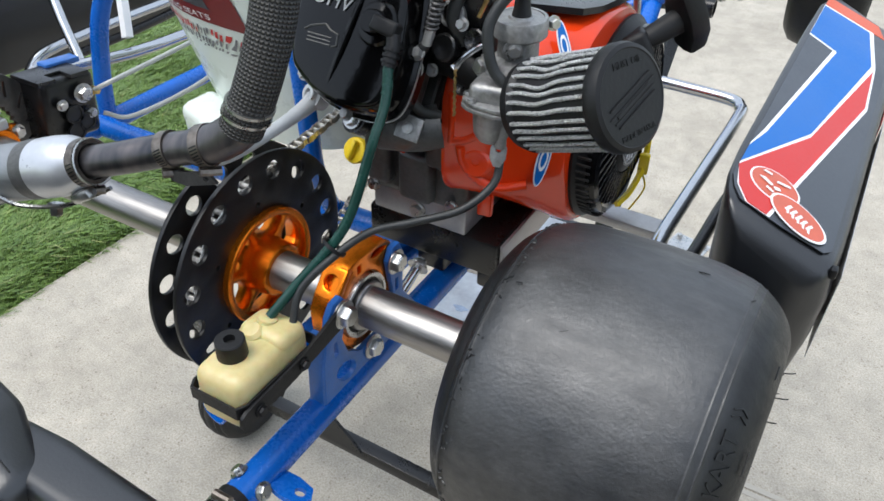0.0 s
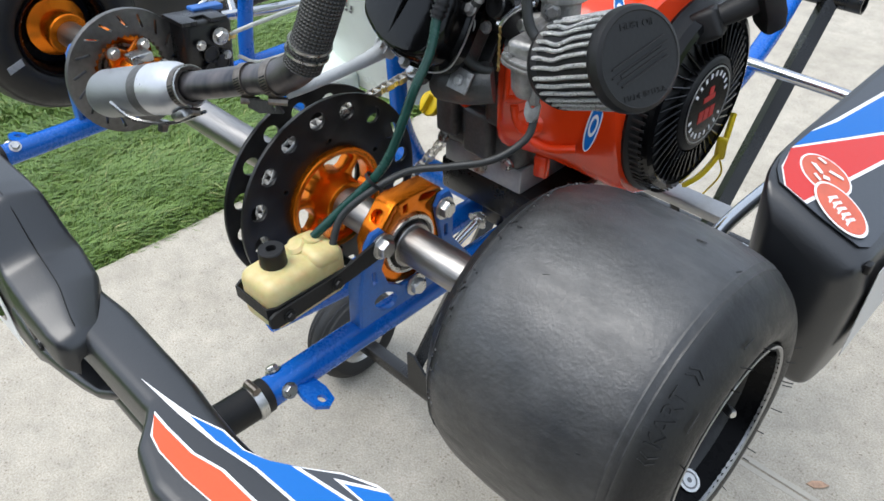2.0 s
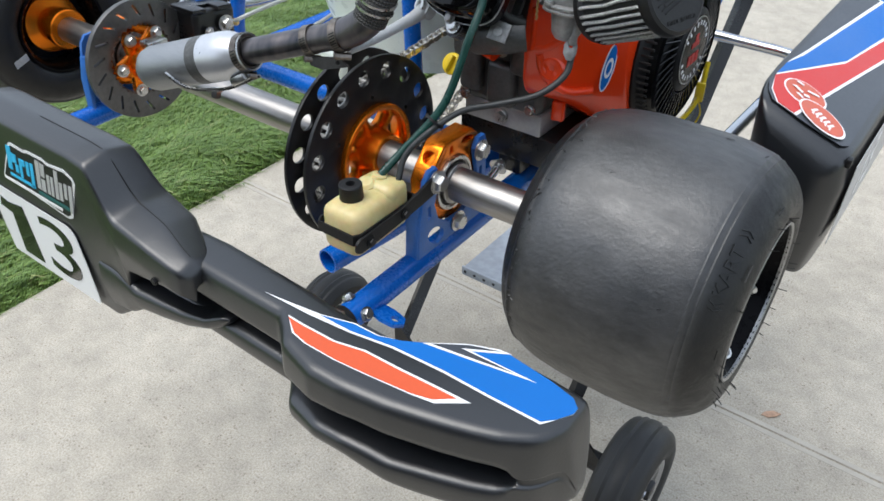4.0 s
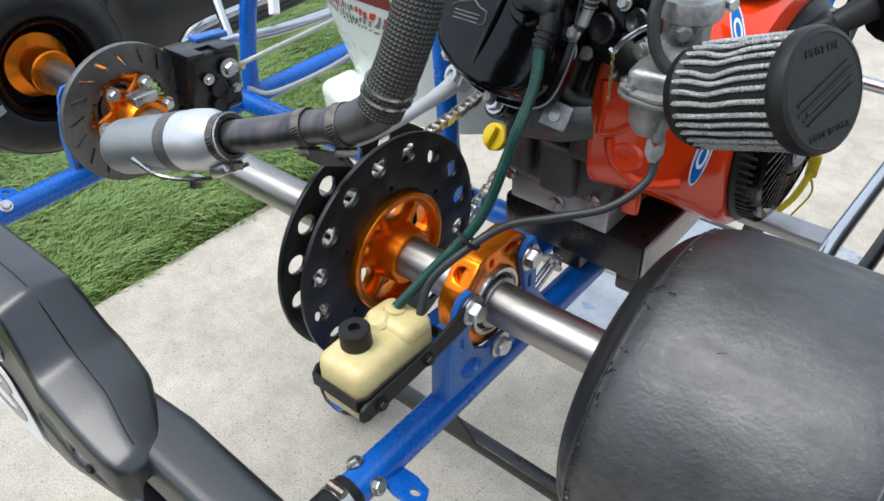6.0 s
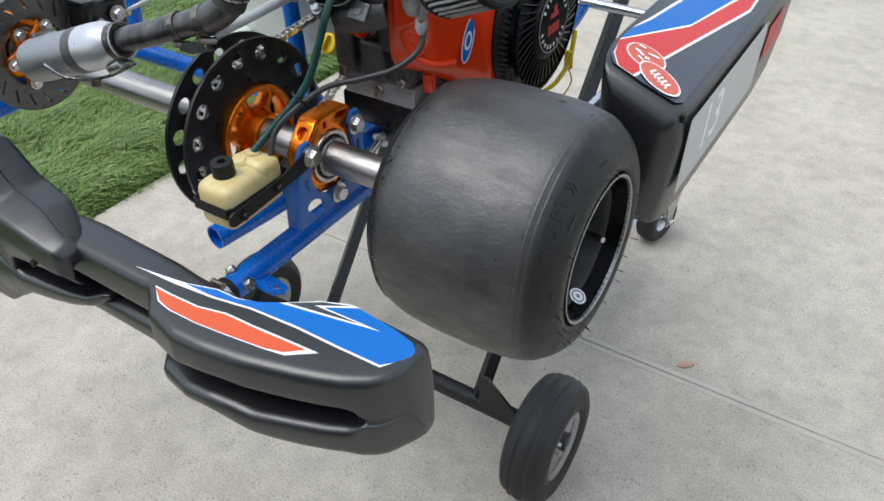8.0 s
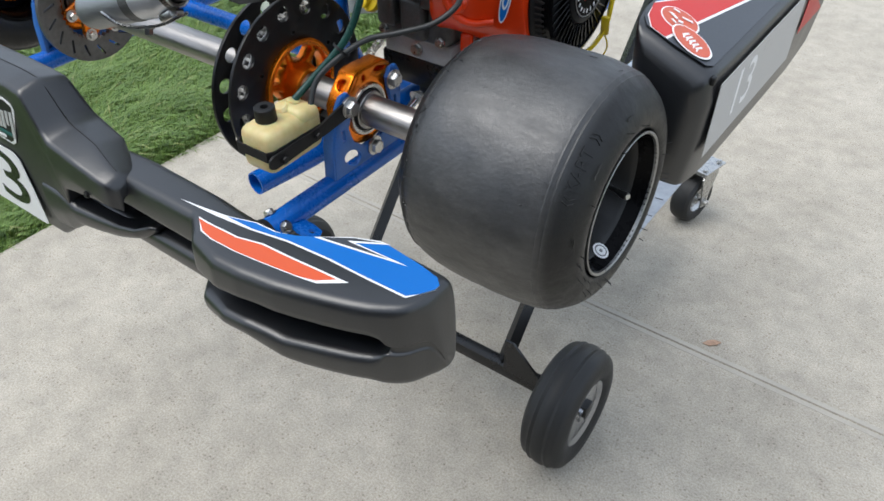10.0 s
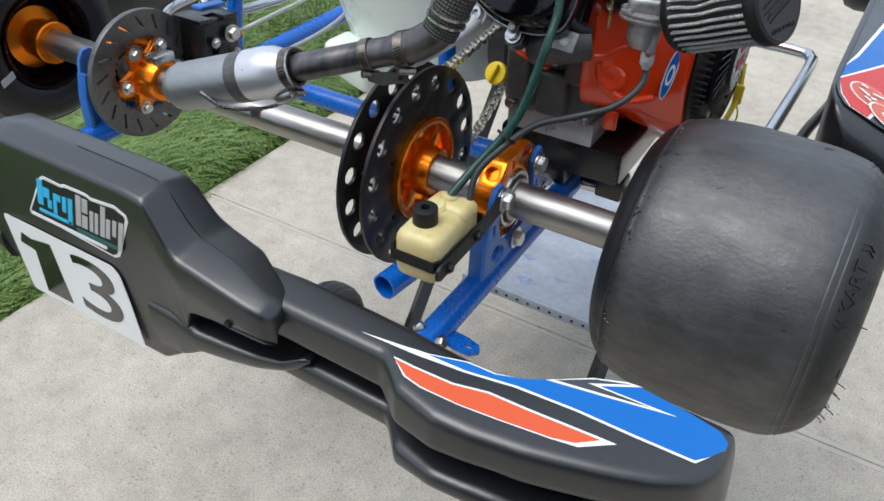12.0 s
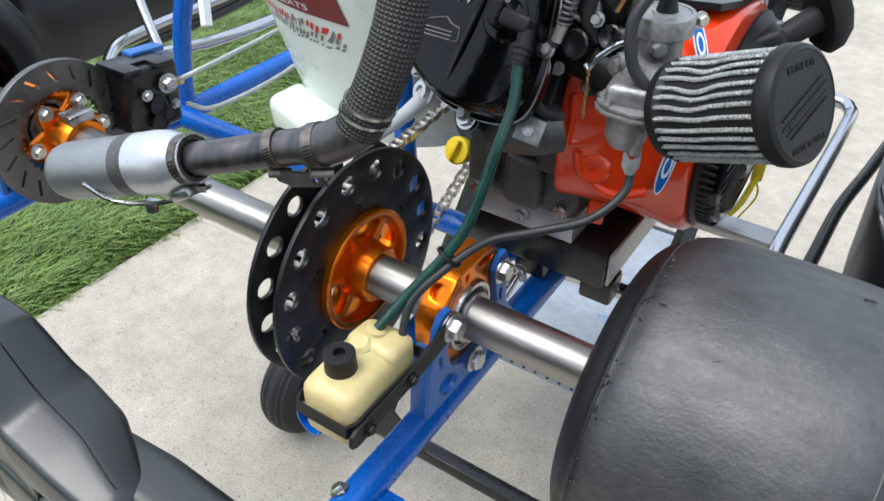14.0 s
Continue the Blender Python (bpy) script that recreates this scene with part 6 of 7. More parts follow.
for k in range(8):
    c = Vector((-0.048, 0.19, 1.075)) + cyl * (0.012 * k)
    part("cooling_fin", box((0.09, 0.105, 0.004), Matrix.Translation(c) @ frame_of((0, 0, 0), cyl, (1, 0, 0)), 0.0015, 1), M_CASTDARK, engine)
head = part("cylinder_head", box((0.09, 0.108, 0.045), frame_of(Vector((-0.050, 0.095, 1.142)), cyl, (1, 0, 0)), 0.010, 3), M_CASTDARK, engine)
part("exhaust_port", sweep([(-0.040, 0.078, 1.072), (-0.005, 0.074, 1.082), (0.014, 0.086, 1.086)], 0.0195, 20, 4), M_FLANK, engine, "bare grey cast cylinder flank")
part("head_shield", plate([(-0.011, -0.011), (0.009, -0.013), (0.012, 0.010), (-0.009, 0.012)], [circle(0, 0, 0.0026, 12)], 0.002, frame_of((0.001, 0.0555, 1.094), (0.05, -0.85, 0.5), (0, 0, 1)), 0.0004), M_CASTGREY, engine, "bare alloy bracket tab")
bolt((0.001, 0.0535, 1.095), (0.05, -0.85, 0.5), engine, 0.0036, 0.003)

VC = frame_of((-0.047, 0.062, 1.156), (-0.03, -0.86, 0.5), (0, 0, 1)) @ Matrix(((0, 1, 0, 0), (-1, 0, 0, 0), (0, 0, 1, 0), (0, 0, 0, 1)))   # local x -> right, y -> up
OUT = [(-0.066, 0.062), (0.034, 0.066), (0.045, 0.052), (0.053, 0.0), (0.052, -0.035), (0.044, -0.051), (0.02, -0.058), (-0.015, -0.055), (-0.040, -0.044), (-0.061, -0.028)]
secs = []
for grow, z in ((1.06, -0.016), (1.06, -0.002), (1.0, 0.0), (0.985, 0.010), (0.965, 0.0155), (0.935, 0.0195), (0.895, 0.0220), (0.84, 0.0230)):
    secs.append([VC @ Vector((q.x * grow, q.y * grow, z)) for q in soften([Vector(p) for p in OUT], 3, 0.25)])
cover = part("valve_cover", loft(secs), M_COVER, engine, "gloss black cast valve cover with raised letters", 30)
words("OHV", 0.0190, VC @ Matrix.Translation((-0.024, 0.026, 0.0232)) @ pose(0, 0, 0, 0, 0, -4), M_CASTGREY, cover, "raised_letters", 0.0012, shear=0.15)
bm = bmesh.new()
for p in (((-0.044, -0.002), (-0.038, 0.002)), ((-0.038, 0.002), (-0.024, 0.006)), ((-0.024, 0.006), (-0.018, 0.002)), ((-0.018, 0.002), (-0.010, 0.000)), ((-0.010, 0.000), (-0.009, -0.009)), ((-0.009, -0.009), (-0.014, -0.011))):
    sweep([VC @ Vector((*p[0], 0.0232)), VC @ Vector((*p[1], 0.0232))], 0.0008, 6, 1, bm)
for k in range(3):
    sweep([VC @ Vector((-0.040, -0.004 - 0.003 * k, 0.0228)), VC @ Vector((-0.016, -0.004 - 0.003 * k, 0.0228))], 0.0007, 5, 1, bm)
part("raised_emblem", bm, M_FLANK, cover)
part("cover_rib", sweep([VC @ Vector((0.008, 0.06, 0.022)), VC @ Vector((-0.002, -0.005, 0.024)), VC @ Vector((-0.010, -0.045, 0.02))], 0.0026, 10, 5), M_COVER, cover)
part("breather_boss", lathe([(-0.010, 0.0185), (0.006, 0.0180), (0.0085, 0.0160), (0.0095, 0.0105), (0.016, 0.0095), (0.0172, 0.0085), (0.0172, 0.0)], VC @ Matrix.Translation((0.025, 0.016, 0.019)), 32), M_COVER, cover)
elbow = part("breather_elbow", box((0.024, 0.0125, 0.0125), VC @ pose(0.040, 0.0145, 0.034, 0, 0, -8), 0.0025, 3), M_MATT, cover, "black plastic breather elbow")
part("elbow_spout", sweep([VC @ Vector((0.0485, 0.010, 0.034)), VC @ Vector((0.051, 0.0, 0.034)), VC @ Vector((0.0515, -0.014, 0.0345))], 0.0056, 16, 4), M_MATT, elbow)
for k in range(3):
    part("spout_ring", lathe([(-0.0012, 0.0052), (-0.0012, 0.0070), (0.0012, 0.0070), (0.0012, 0.0052)], frame_of(VC @ Vector((0.0512, -0.001 - 0.0045 * k, 0.0342)), VC.to_3x3() @ Vector((0.04, -1, 0.02))), 20, closed=True), M_MATT, elbow)
# bright metal sheet added to draw the highlight along the flange edge
part("edge_glint", loft([[VC @ Vector((q.x * 1.075, q.y * 1.075, z)) for q in soften([Vector(p) for p in OUT], 3, 0.25)] for z in (-0.0055, -0.0040)]), M_CAST, cover, "thin bright sheet that draws the flange edge highlight")
for x, y in ((-0.048, -0.036), (0.002, -0.0565), (0.051, 0.004), (-0.056, 0.056)):
    bolt(VC @ Vector((x * 1.05, y * 1.05, 0.0)), VC.to_3x3() @ Vector((0, 0, 1)), cover, 0.0046, 0.006, M_CASTGREY)

# orange shroud round the fan
RING = [(0.106, 1.008), (0.104, 1.06), (0.104, 1.108), (0.135, 1.150), (0.21, 1.168), (0.31, 1.155), (0.375, 1.09), (0.385, 1.01), (0.345, 0.95), (0.275, 0.925), (0.21, 0.945), (0.150, 0.985)]
NOSE = [(0.168, 1.000), (0.150, 1.05), (0.150, 1.105), (0.175, 1.145), (0.225, 1.163), (0.31, 1.152), (0.37, 1.09), (0.382, 1.01), (0.345, 0.948), (0.275, 0.918), (0.214, 0.936), (0.180, 0.966)]
secs = []
for x, t, g in ((0.005, 0.0, 1.0), (0.008, 0.0, 1.0), (0.014, 0.03, 0.99), (0.03, 0.12, 0.985), (0.055, 0.35, 1.0), (0.08, 0.7, 1.0), (0.090, 0.92, 1.0), (0.101, 1.0, 0.985), (0.105, 1.0, 0.95)):
    pts = []
    for (ya, za), (yb, zb) in zip(RING, NOSE):
        y, z = ya + (yb - ya) * t, za + (zb - za) * t
        pts.append(Vector((0.265 + (y - 0.265) * g, 1.04 + (z - 1.04) * g)))
    secs.append([Vector((x, q.x, q.y)) for q in soften(pts, 2, 0.24)])
shroud = part("blower_shroud", loft(secs), M_RED, engine, "bright red-orange painted blower shroud", 40)
for c, nrm, turn, k in (((0.087, 0.149, 1.046), (0.62, -0.78, 0.02), -10, 1.0), ((0.088, 0.168, 1.146), (0.45, -0.70, 0.55), 12, 0.8)):
    m = frame_of(Vector(c) + Vector(nrm).normalized() * 0.0042, nrm, (0, 0, 1)) @ pose(0, 0, 0, 0, 0, turn)
    b1 = part("shroud_badge", plate([(0.029 * k * math.cos(t), 0.0064 * k * math.sin(t)) for t in (2 * math.pi * q / 32 for q in range(32))], [], 0.0008, m), M_WHITE, shroud, "oval blue badge with white edge")
    part("badge_field", plate([(0.0268 * k * math.cos(t), 0.0050 * k * math.sin(t)) for t in (2 * math.pi * q / 32 for q in range(32))], [], 0.0008, m @ Matrix.Translation((0, 0, 0.0005))), M_DBLUE, b1)
    part("badge_mark", plate([(0.012 * k * math.cos(t), 0.0040 * k * math.sin(t)) for t in (2 * math.pi * q / 20 for q in range(20))], [[(0.008 * k * math.cos(t), 0.0024 * k * math.sin(t)) for t in (2 * math.pi * q / 20 for q in range(20))]], 0.0008, m @ Matrix.Translation((0, 0, 0.001))), M_WHITE, b1)
def shroud_y(x):
    """How far back the shroud's face stands at x."""
    rows = ((0.0, 0.1035), (0.014, 0.1050), (0.03, 0.1118), (0.055, 0.1205), (0.08, 0.1362), (0.11, 0.152))
    for (xa, ya), (xb, yb) in zip(rows, rows[1:]):
        if x <= xb:
            return ya + (yb - ya) * (x - xa) / (xb - xa)
    return rows[-1][1]


for pts, r in ((((0.012, 1.0610), (0.026, 1.0640), (0.042, 1.0750), (0.060, 1.0790)), 0.0050), (((0.021, 1.0560), (0.024, 1.0400), (0.036, 1.0235), (0.055, 1.0150), (0.078, 1.0180)), 0.0050), (((0.013, 1.1080), (0.014, 1.0850), (0.013, 1.0600)), 0.0030)):
    part("pressed_fold", sweep([(x, shroud_y(x) + r - 0.0013, z) for x, z in pts], r, 14, 8), M_RED, shroud)
part("pressed_dish", lathe([(-0.003, 0.016), (0.0008, 0.0125), (0.0010, 0.0105), (-0.0010, 0.0060), (-0.0014, 0.0034), (-0.004, 0.003), (-0.004, 0.0)], frame_of((0.036, 0.1128, 1.0410), (0.25, -0.95, 0.1)), 28, cap=False), M_RED, shroud)
part("tank_bracket", plate([(0.0, 0.0), (0.060, -0.006), (0.064, 0.020), (0.050, 0.021), (0.012, 0.012)], [circle(0.056, 0.004, 0.003, 10)], 0.003, Matrix.Translation((0.040, 0.298, 1.116)) @ Matrix.Rotation(math.radians(44), 4, "Z") @ pose(0, 0, 0, 78, 0, 0), 0.0006), M_RED, shroud, "folded orange sheet bracket")
part("shroud_foot", box((0.016, 0.010, 0.026), pose(0.033, 0.147, 0.976, 0, 0, 12), 0.003, 3), M_RED, shroud)
part("shroud_lug", lathe([(0, 0.010), (0.004, 0.010), (0.004, 0.006), (0.002, 0.006), (0.002, 0.0)], frame_of((0.009, 0.118, 1.028), (-0.6, -0.8, 0)), 20), M_MATT, shroud)
part("top_deck", plate(soften([(0.03, 0.17), (0.10, 0.20), (0.11, 0.36), (0.02, 0.36)], 1, 0.12), [], 0.006, pose(0, 0, 1.168, -6, 0, 0) @ Matrix.Translation((0, 0.0, 0.018))), M_BLACK, engine, "flat black top deck")

# recoil cover with its ribs
FC = Matrix.Translation((0.102, 0.280, 1.034)) @ XAX
FR = 0.101
fan = part("fan_cover", lathe([(0, FR * 0.6), (0, FR + 0.004), (0.006, FR + 0.005), (0.010, FR), (0.020, FR - 0.004), (0.026, FR - 0.014), (0.024, 0.052), (0.032, 0.050), (0.034, 0.047), (0.034, 0.0)], FC, 56), M_MATT, engine, "black ribbed recoil starter cover")
for k in range(44):
    a = 2 * math.pi * k / 44
    bm = box((0.036, 0.0024, 0.007), FC @ Matrix.Rotation(a, 4, "Z") @ pose(0.0685, 0, 0.0265, 0, 7, 14), 0.0006, 1)
    part("rib", bm, M_COVER, fan)
part("cover_rim", lathe([(0.018, FR - 0.016), (0.0265, FR - 0.015), (0.0285, FR - 0.011), (0.0265, FR - 0.005), (0.018, FR - 0.002)], FC, 56, closed=True), M_COVER, fan)
for k in range(26):
    a = math.pi * (0.86 + 0.62 * k / 25)
    part("side_rib", box((0.0016, 0.0030, 0.022), FC @ Matrix.Rotation(a, 4, "Z") @ Matrix.Translation((FR + 0.0004, 0, 0.012)), 0.0005, 1), M_MATT, fan)
badge = part("starter_badge", lathe([(0.034, 0.0), (0.034, 0.043), (0.0348, 0.043), (0.0348, 0.0)], FC, 40), M_COVER, fan, "round black badge with white ring and red bars")
part("badge_ring", lathe([(0.0348, 0.040), (0.0354, 0.040), (0.0354, 0.0415), (0.0348, 0.0415)], FC, 40, closed=True), M_CAST, badge)
for k in range(22):
    a = 2 * math.pi * k / 22
    if k % 11 not in (0, 10):
        part("badge_tick", box((0.0055, 0.0032, 0.0006), FC @ Matrix.Rotation(a, 4, "Z") @ Matrix.Translation((0.0335, 0, 0.0352)), 0), M_WHITE, badge)
for y, z, w, h in ((-0.011, -0.010, 0.009, 0.013), (0.0, -0.010, 0.009, 0.013), (0.011, -0.010, 0.009, 0.013), (0.0, 0.008, 0.022, 0.006), (0.002, 0.016, 0.008, 0.008)):
    part("badge_bar", box((w, h, 0.0006), FC @ Matrix.Translation((y, z, 0.0352)), 0), M_DRED, badge)
part("rope_guide", box((0.032, 0.040, 0.030), pose(0.122, 0.268, 1.118, -12, -28, 24), 0.006, 3), M_MATT, fan)
part("guide_slot", box((0.010, 0.008, 0.003), pose(0.1265, 0.2585, 1.1335, -12, -28, 24), 0.0005, 1), M_RIM, fan)
HD = Vector((0.55, 0.72, 0.42)).normalized()
HC = Vector((0.156, 0.306, 1.144))
grip = part("pull_handle", plate([(0.038, -0.013), (0.038, 0.013), (0.008, 0.0225), (-0.012, 0.0225), (-0.034, 0.013), (-0.037, 0.0), (-0.034, -0.013), (-0.012, -0.0225), (0.008, -0.0225)], [], 0.022, frame_of(HC - HD * 0.010, HD, (-0.1, -0.25, 0.95)), 0.005), M_MATT, engine, "black plastic starter pull handle", 40)
part("handle_neck", sweep([(0.127, 0.272, 1.124), (0.136, 0.282, 1.130), (0.150, 0.299, 1.140)], lambda t: 0.0095 + 0.003 * t, 16, 4), M_MATT, grip)
part("tank_rod", sweep([(0.0927, 0.3653, 1.080), (0.0927, 0.3653, 1.1015), (0.088, 0.362, 1.16), (0.082, 0.358, 1.24)], 0.0042, 12, 5), M_CAST, engine, "bare steel stay rod")

# carburettor
carb = part("carburettor", box((0.038, 0.032, 0.018), pose(0.078, 0.062, 1.1455, 0, 0, 8), 0.006, 3), M_CASTGREY, engine, "grey cast alloy carburettor")
part("throat", sweep([(0.074, 0.082, 1.150), (0.092, 0.070, 1.148), (0.112, 0.0565, 1.1455)], 0.0185, 24, 4), M_CASTGREY, carb)
part("float_bowl", lathe([(-0.030, 0.0), (-0.030, 0.007), (-0.028, 0.0115), (-0.022, 0.0150), (-0.001, 0.0168), (0.0, 0.0)], Matrix.Translation((0.078, 0.058, 1.134)), 32), M_CASTGREY, carb, "grey float bowl")
for dz, k, mt in ((1.1335, 1.0, M_CASTGREY), (1.1375, 0.97, M_CASTGREY)):
    part("bowl_flange", plate([(0.078 + k * q.x, 0.058 + k * q.y) for q in soften([Vector(p) for p in ((-0.024, -0.012), (-0.012, -0.020), (0.014, -0.021), (0.024, -0.011), (0.024, 0.012), (0.010, 0.021), (-0.012, 0.021), (-0.025, 0.010))], 1, 0.2)], [], 0.0034, Matrix.Translation((0, 0, dz)), 0.0007), mt, carb)
for x, y in ((0.058, 0.052), (0.066, 0.042), (0.096, 0.044)):
    bolt((x, y, 1.141), (0, 0, 1), carb, 0.0028, 0.003, M_ZINC)
part("bowl_boss", box((0.009, 0.008, 0.024), pose(0.089, 0.052, 1.114, 0, 0, 20), 0.003, 3), M_CASTGREY, carb)
part("slide_cap", lathe([(0, 0.0), (0, 0.0195), (0.0015, 0.0212), (0.0135, 0.0212), (0.0150, 0.0205), (0.0150, 0.0182), (0.0142, 0.0178), (0.0142, 0.010), (0.0160, 0.009), (0.0160, 0.0)], frame_of((0.081, 0.091, 1.181), (-0.02, -0.03, 1)), 48), M_CASTGREY, carb, "round alloy slide cap")
part("slide_tower", lathe([(0, 0.0165), (0.026, 0.0160), (0.026, 0.0)], Matrix.Translation((0.081, 0.089, 1.156)), 28), M_CASTGREY, carb)
part("cable_nipple", lathe([(0, 0.008), (0.006, 0.0065), (0.02, 0.005), (0.034, 0.0045), (0.034, 0.0)], frame_of((0.081, 0.091, 1.196), (-0.05, 0.1, 1)), 16), M_MATT, carb)
bolt((0.100, 0.108, 1.189), (0.8, -0.6, 0.1), carb, 0.0045, 0.006)
part("idle_barrel", sweep([(0.076, 0.088, 1.172), (0.085, 0.073, 1.175)], 0.0088, 18, 1), M_CASTGREY, carb)
bolt((0.0855, 0.072, 1.1755), (0.5, -0.85, 0.15), carb, 0.0048, 0.006)
part("choke_barrel", sweep([(0.068, 0.084, 1.158), (0.058, 0.076, 1.156)], 0.0088, 18, 1), M_CASTGREY, carb)
bolt((0.0575, 0.0745, 1.1555), (-0.3, -0.9, 0.2), carb, 0.0058, 0.006)
part("lever_arm", sweep([(0.066, 0.074, 1.176), (0.058, 0.068, 1.174), (0.047, 0.062, 1.164), (0.042, 0.060, 1.156), (0.0385, 0.060, 1.157)], 0.0021, 8, 6), M_CHROME, carb, "bright bent choke lever")
twist = [Vector((0.0425 + 0.0004 * math.cos(k * 1.2), 0.059 + 0.0004 * math.sin(k * 1.2), 1.156 - 0.041 * k / 40)) for k in range(41)]
part("choke_rod", sweep(twist, 0.0012, 8, 1), M_BRASS, carb, "twisted brass choke rod")
part("drain_tab", plate(soften([(-0.0065, -0.010), (0.0065, -0.010), (0.0065, 0.012), (-0.0065, 0.012)], 1, 0.3), [circle(0, -0.002, 0.0022, 10)], 0.004, frame_of((0.087, 0.054, 1.098), (0.25, -0.9, 0.3), (0, 0, 1)) @ pose(0, 0, 0, 0, 0, 90), 0.0006), M_CASTGREY, carb)
part("vent_hose", sweep([(0.096, 0.062, 1.142), (0.090, 0.056, 1.153), (0.078, 0.055, 1.164), (0.071, 0.057, 1.180), (0.069, 0.062, 1.198), (0.077, 0.074, 1.216), (0.090, 0.086, 1.226)], 0.0044, 14, 8), M_HOSE, carb, "black rubber vent hose")
part("blue_tie", lathe([(-0.002, 0.0046), (-0.002, 0.0072), (0.002, 0.0072), (0.002, 0.0046)], frame_of((0.0915, 0.0575, 1.150), (0.5, 0.3, -0.9)), 14, closed=True), M_BLUEANOD, carb, "blue plastic tie")
part("tie_tail", box((0.0025, 0.001, 0.010), pose(0.0965, 0.052, 1.154, 0, 40, 20), 0.0003, 1), M_BLUEANOD, carb)
part("intake_manifold", sweep([(0.058, 0.09, 1.14), (0.03, 0.098, 1.145), (0.005, 0.105, 1.145)], 0.018, 20, 4), M_MATT, engine)

# throttle linkage and leads
part("throttle_sleeve", sweep([(0.022, 0.077, 1.225), (0.021, 0.073, 1.204)], 0.0075, 16, 1), M_RED, engine, "orange cable sleeve")
part("throttle_spring", spring((0.020, 0.072, 1.206), (0.014, 0.069, 1.178), 0.0048, 0.0013, 7), M_CASTDARK, engine, "coil return spring")
part("spring_pin", sweep([(0.0145, 0.069, 1.180), (0.011, 0.067, 1.166)], 0.0042, 12, 1), M_CAST, engine)
part("throttle_link", sweep([(0.010, 0.066, 1.166), (0.002, 0.062, 1.148), (-0.002, 0.062, 1.125), (0.004, 0.066, 1.108), (0.018, 0.078, 1.10)], 0.0046, 12, 6), M_HOSE, engine, "black rubber throttle sleeve")
part("fuel_hose", sweep([(0.030, 0.086, 1.205), (0.026, 0.082, 1.185), (0.034, 0.090, 1.165)], 0.0055, 12, 6), M_HOSE, engine)
# added dark block: stands in for unresolved clutter between cover and carburettor
part("clutter_block", box((0.058, 0.030, 0.090), pose(0.024, 0.112, 1.172, 12, 0, 0), 0.012, 3), M_BLACK, engine, "black block that stands in for dark clutter by the intake")
for p, r, h in (((0.022, 0.084, 1.160), 0.012, 0.008), ((0.046, 0.092, 1.168), 0.010, 0.010), ((0.036, 0.088, 1.128), 0.008, 0.006)):
    part("housing_boss", lathe([(0, r), (h, r * 0.95), (h + 0.001, r * 0.8), (h, r * 0.4), (h - 0.002, 0.0)], frame_of(p, (-0.1, -0.93, 0.35)), 24), M_BLACK, engine)
part("throttle_bracket", plate([(0.006, 1.176), (0.026, 1.180), (0.036, 1.200), (0.034, 1.225), (0.008, 1.225)], [circle(0.016, 1.190, 0.004, 14)], 0.003, Matrix.Translation((0, 0.098, 0)) @ Matrix(((1, 0, 0, 0), (0, 0, -1, 0), (0, 1, 0, 0), (0, 0, 0, 1))), 0.0008), M_CASTGREY, engine, "bare alloy throttle bracket")
part("bracket_ring", lathe([(0, 0.0075), (0, 0.0115), (0.010, 0.0110), (0.011, 0.0100), (0.011, 0.0075)], frame_of((0.021, 0.096, 1.184), (0.1, -0.93, 0.35)), 28, closed=True), M_CASTGREY, engine)
part("clip_ring", lathe([(-0.001, 0.008), (-0.001, 0.010), (0.001, 0.010), (0.001, 0.008)], frame_of((0.001, 0.060, 1.146), (0.5, -0.8, 0.2)), 20, closed=True), M_ZINC, engine)
for p in ((0.034, 0.084, 1.182), (0.008, 0.082, 1.138)):
    bolt(p, (0, -0.9, 0.3), engine, 0.0042, 0.006, M_CAST)
bolt((-0.054, 0.050, 1.090), (-0.1, -0.85, 0.5), engine, 0.0068, 0.006)
part("head_ear", lathe([(-0.012, 0.013), (0.0, 0.012), (0.0, 0.0)], frame_of((-0.054, 0.051, 1.089), (-0.1, -0.85, 0.5)), 20), M_BLACK, engine)
part("lead_wire", sweep([(0.045, 0.10, 1.225), (0.05, 0.094, 1.205), (0.045, 0.09, 1.188)], 0.0018, 6, 5), M_BRASS, engine)
part("lead_wire", sweep([(0.03, 0.10, 1.225), (0.04, 0.096, 1.212), (0.052, 0.098, 1.20)], 0.0014, 6, 5), M_HOSE, engine)

# oil filler
oil = part("oil_filler", sweep([(-0.100, 0.20, 0.975), (-0.107, 0.130, 1.003)], 0.0100, 16, 1), M_CASTDARK, engine)
OILN = Vector((-0.05, -0.88, 0.47)).normalized()
cap = part("oil_cap", lathe([(-0.006, 0.0095), (0, 0.0105), (0.001, 0.0135), (0.007, 0.0140), (0.009, 0.0130), (0.0095, 0.0110), (0.0095, 0.0)], frame_of((-0.107, 0.128, 1.004), OILN), 28), M_YELLOW, oil, "yellow plastic oil filler cap")
part("cap_grip", box((0.021, 0.0050, 0.009), frame_of(Vector((-0.107, 0.128, 1.004)) + OILN * 0.012, OILN, (0.2, 0, 1)), 0.0018), M_YELLOW, oil)
part("oil_tag", box((0.012, 0.006, 0.028), pose(0.135, 0.345, 0.955, 8, 0, 10), 0.002), M_YELLOW, engine, "yellow plastic tag")
part("tag_strap", sweep([(0.128, 0.375, 0.985), (0.134, 0.350, 0.952), (0.133, 0.315, 0.934), (0.128, 0.285, 0.930)], 0.0035, 4, 5), M_YELLOW, engine, "yellow plastic strap")
part("tag_wire", sweep([(0.135, 0.345, 0.944), (0.14, 0.35, 0.92), (0.128, 0.34, 0.89)], 0.0012, 6, 4), M_YELLOW, engine)

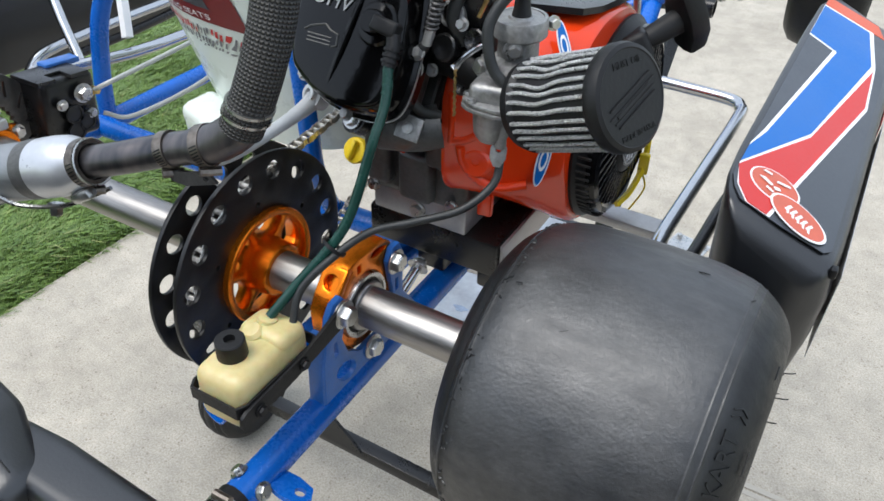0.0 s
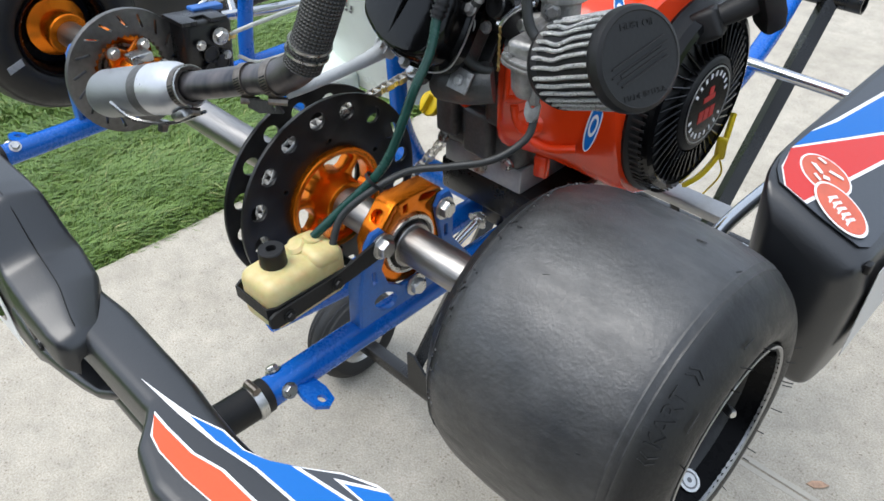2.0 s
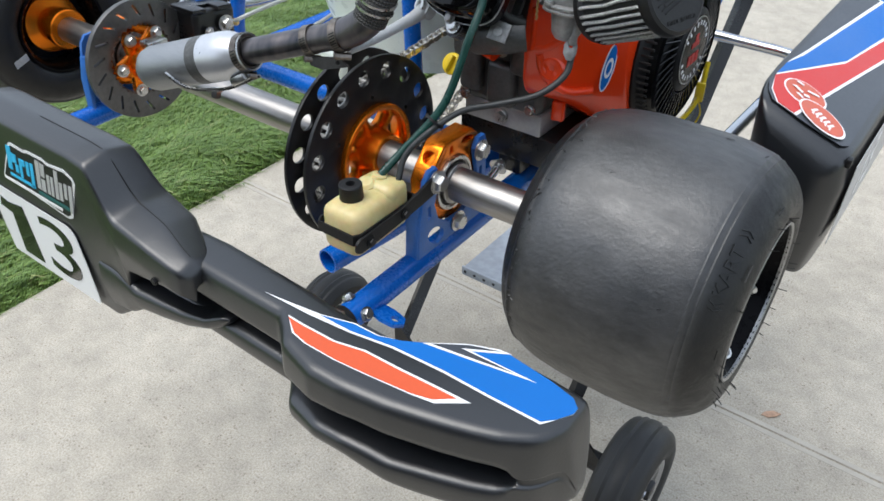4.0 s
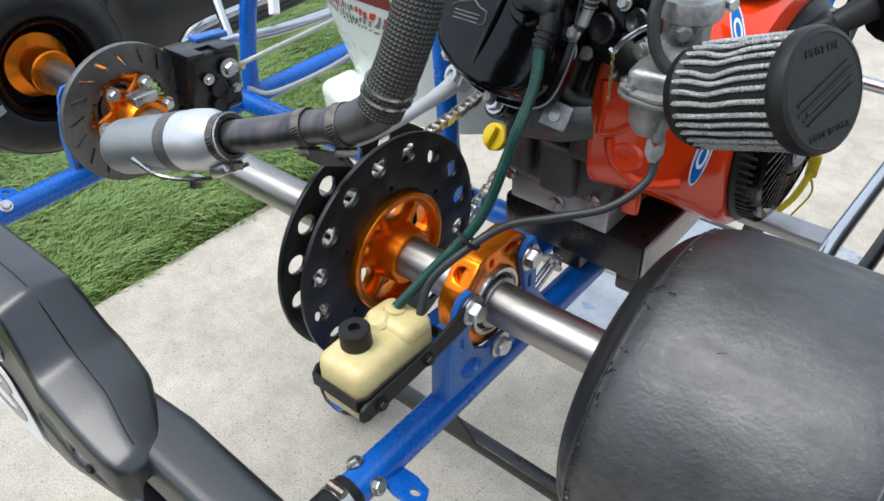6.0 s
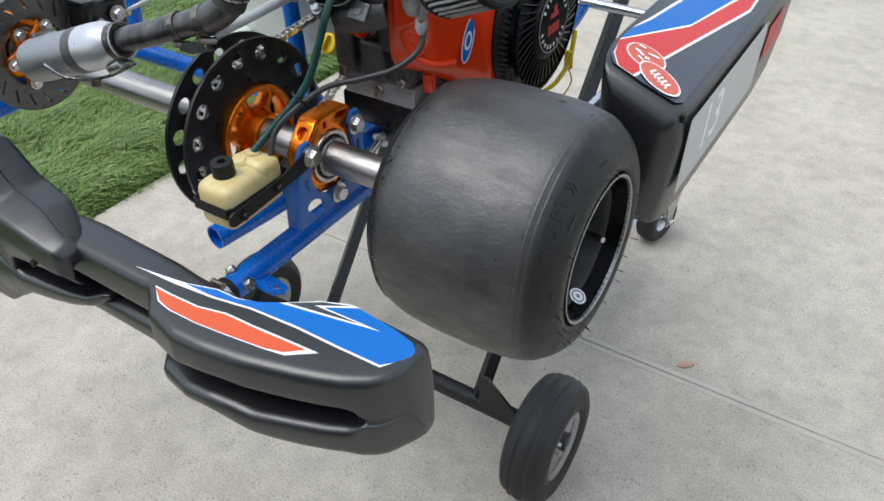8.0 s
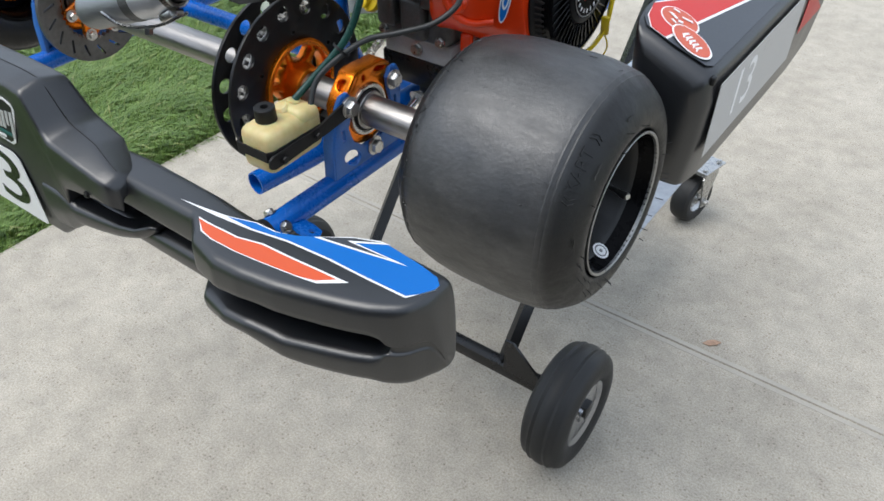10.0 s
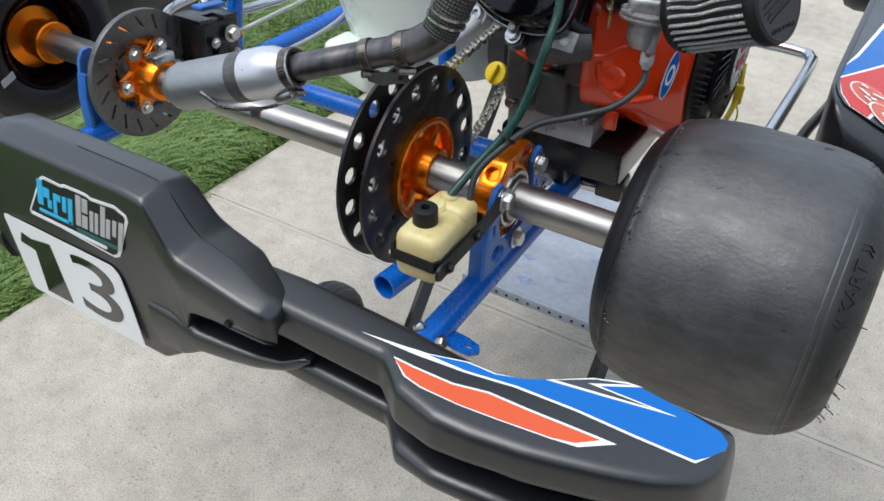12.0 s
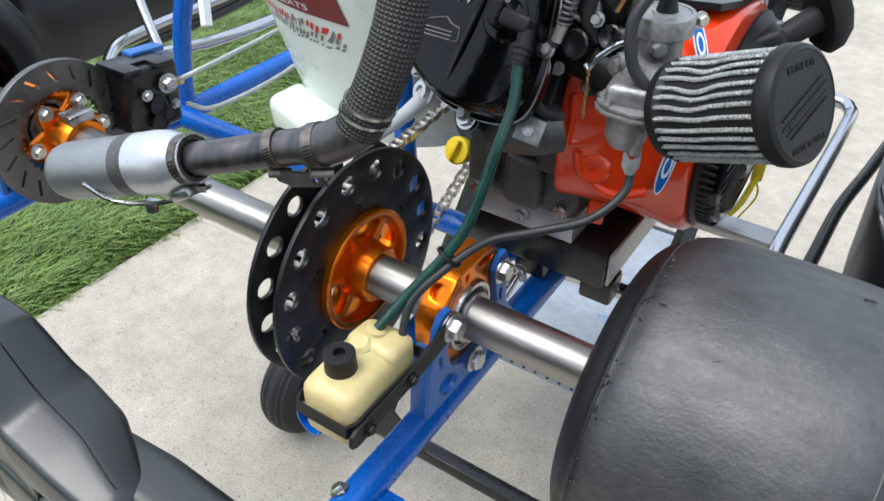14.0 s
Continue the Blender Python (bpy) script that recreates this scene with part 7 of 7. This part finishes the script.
# air filter
FA, FB = Vector((0.1140, 0.0560, 1.1450)), Vector((0.1835, 0.0345, 1.1775))
fd = (FB - FA).normalized()
FM = frame_of(FA, fd)
FL = (FB - FA).length
filt = part("air_filter", lathe([(-0.010, 0.0), (-0.010, 0.024), (-0.004, 0.0335), (0.004, 0.0358), (0.008, 0.0325), (FL - 0.002, 0.0328), (FL - 0.002, 0.0)], FM, 40), M_MATT, engine, "cone air filter with wire-mesh pleats and black cap")
bm = bmesh.new()
ph = random.Random(4)
for k in range(30):
    a = 2 * math.pi * k / 30 + ph.uniform(-0.025, 0.025)
    dip = 0.075 + 0.05 * math.sin(2 * a + 0.6) + ph.uniform(-0.03, 0.03)
    at = ph.uniform(0.36, 0.5)
    pts = []
    for s_ in (0.004, FL * (at - 0.22), FL * at, FL * (at + 0.22), FL - 0.001):
        u = s_ / FL
        t = a + dip * math.exp(-((u - at) / 0.17) ** 2) + ph.uniform(-0.008, 0.008)
        r = 0.0338 + 0.0004 * u
        pts.append(FM @ Vector((r * math.cos(t), r * math.sin(t), s_)))
    sweep(pts, lambda q: 0.00150 * (1 + 0.26 * math.sin(240 * q)), 8, 26, bm)
part("pleats", bm, M_WIRE, filt, "silver wire-mesh filter pleats")
part("filter_cap", lathe([(FL - 0.003, 0.030), (FL - 0.003, 0.0362), (FL - 0.0015, 0.0372), (FL + 0.004, 0.0374), (FL + 0.0082, 0.0360), (FL + 0.0098, 0.0330), (FL + 0.0092, 0.0322), (FL + 0.0092, 0.0)], FM, 48), M_MATT, filt, "moulded black rubber filter cap")
CAPM = FM @ Matrix.Translation((0, 0, FL + 0.0092))
cap_x = Vector((0.81, 0.587, 0.0))
cap_x = (cap_x - fd * cap_x.dot(fd)).normalized()
cap_y = fd.cross(cap_x)
right_in_cap = Matrix((cap_x, cap_y, fd)).transposed().to_4x4()
right_in_cap.translation = CAPM.translation
for d, h in ((-0.009, 0.0013), (-0.005, 0.0009), (0.0, 0.0009), (0.005, 0.0013)):
    part("raised_bar", box((0.054 - abs(d), 0.0012, h * 2), right_in_cap @ pose(0, 0, 0, 0, 0, 35) @ Matrix.Translation((0, d, 0)), 0.0003, 1), M_MATT, filt)
part("raised_bar", box((0.040, 0.003, 0.0012), right_in_cap @ pose(0, 0, 0, 0, 0, 35) @ Matrix.Translation((0, -0.0025, 0)), 0.0003, 1), M_MATT, filt)
words("MUST OIL", 0.0068, right_in_cap @ Matrix.Translation((-0.006, 0.0225, 0.0)) @ pose(0, 0, 0, 0, 0, 16), M_MATT, filt, "raised_letters", 0.0006)
words("MADE IN U.S.A.", 0.0056, right_in_cap @ Matrix.Translation((0.008, -0.0225, 0.0)) @ pose(0, 0, 0, 0, 0, 18), M_MATT, filt, "raised_letters", 0.0006)
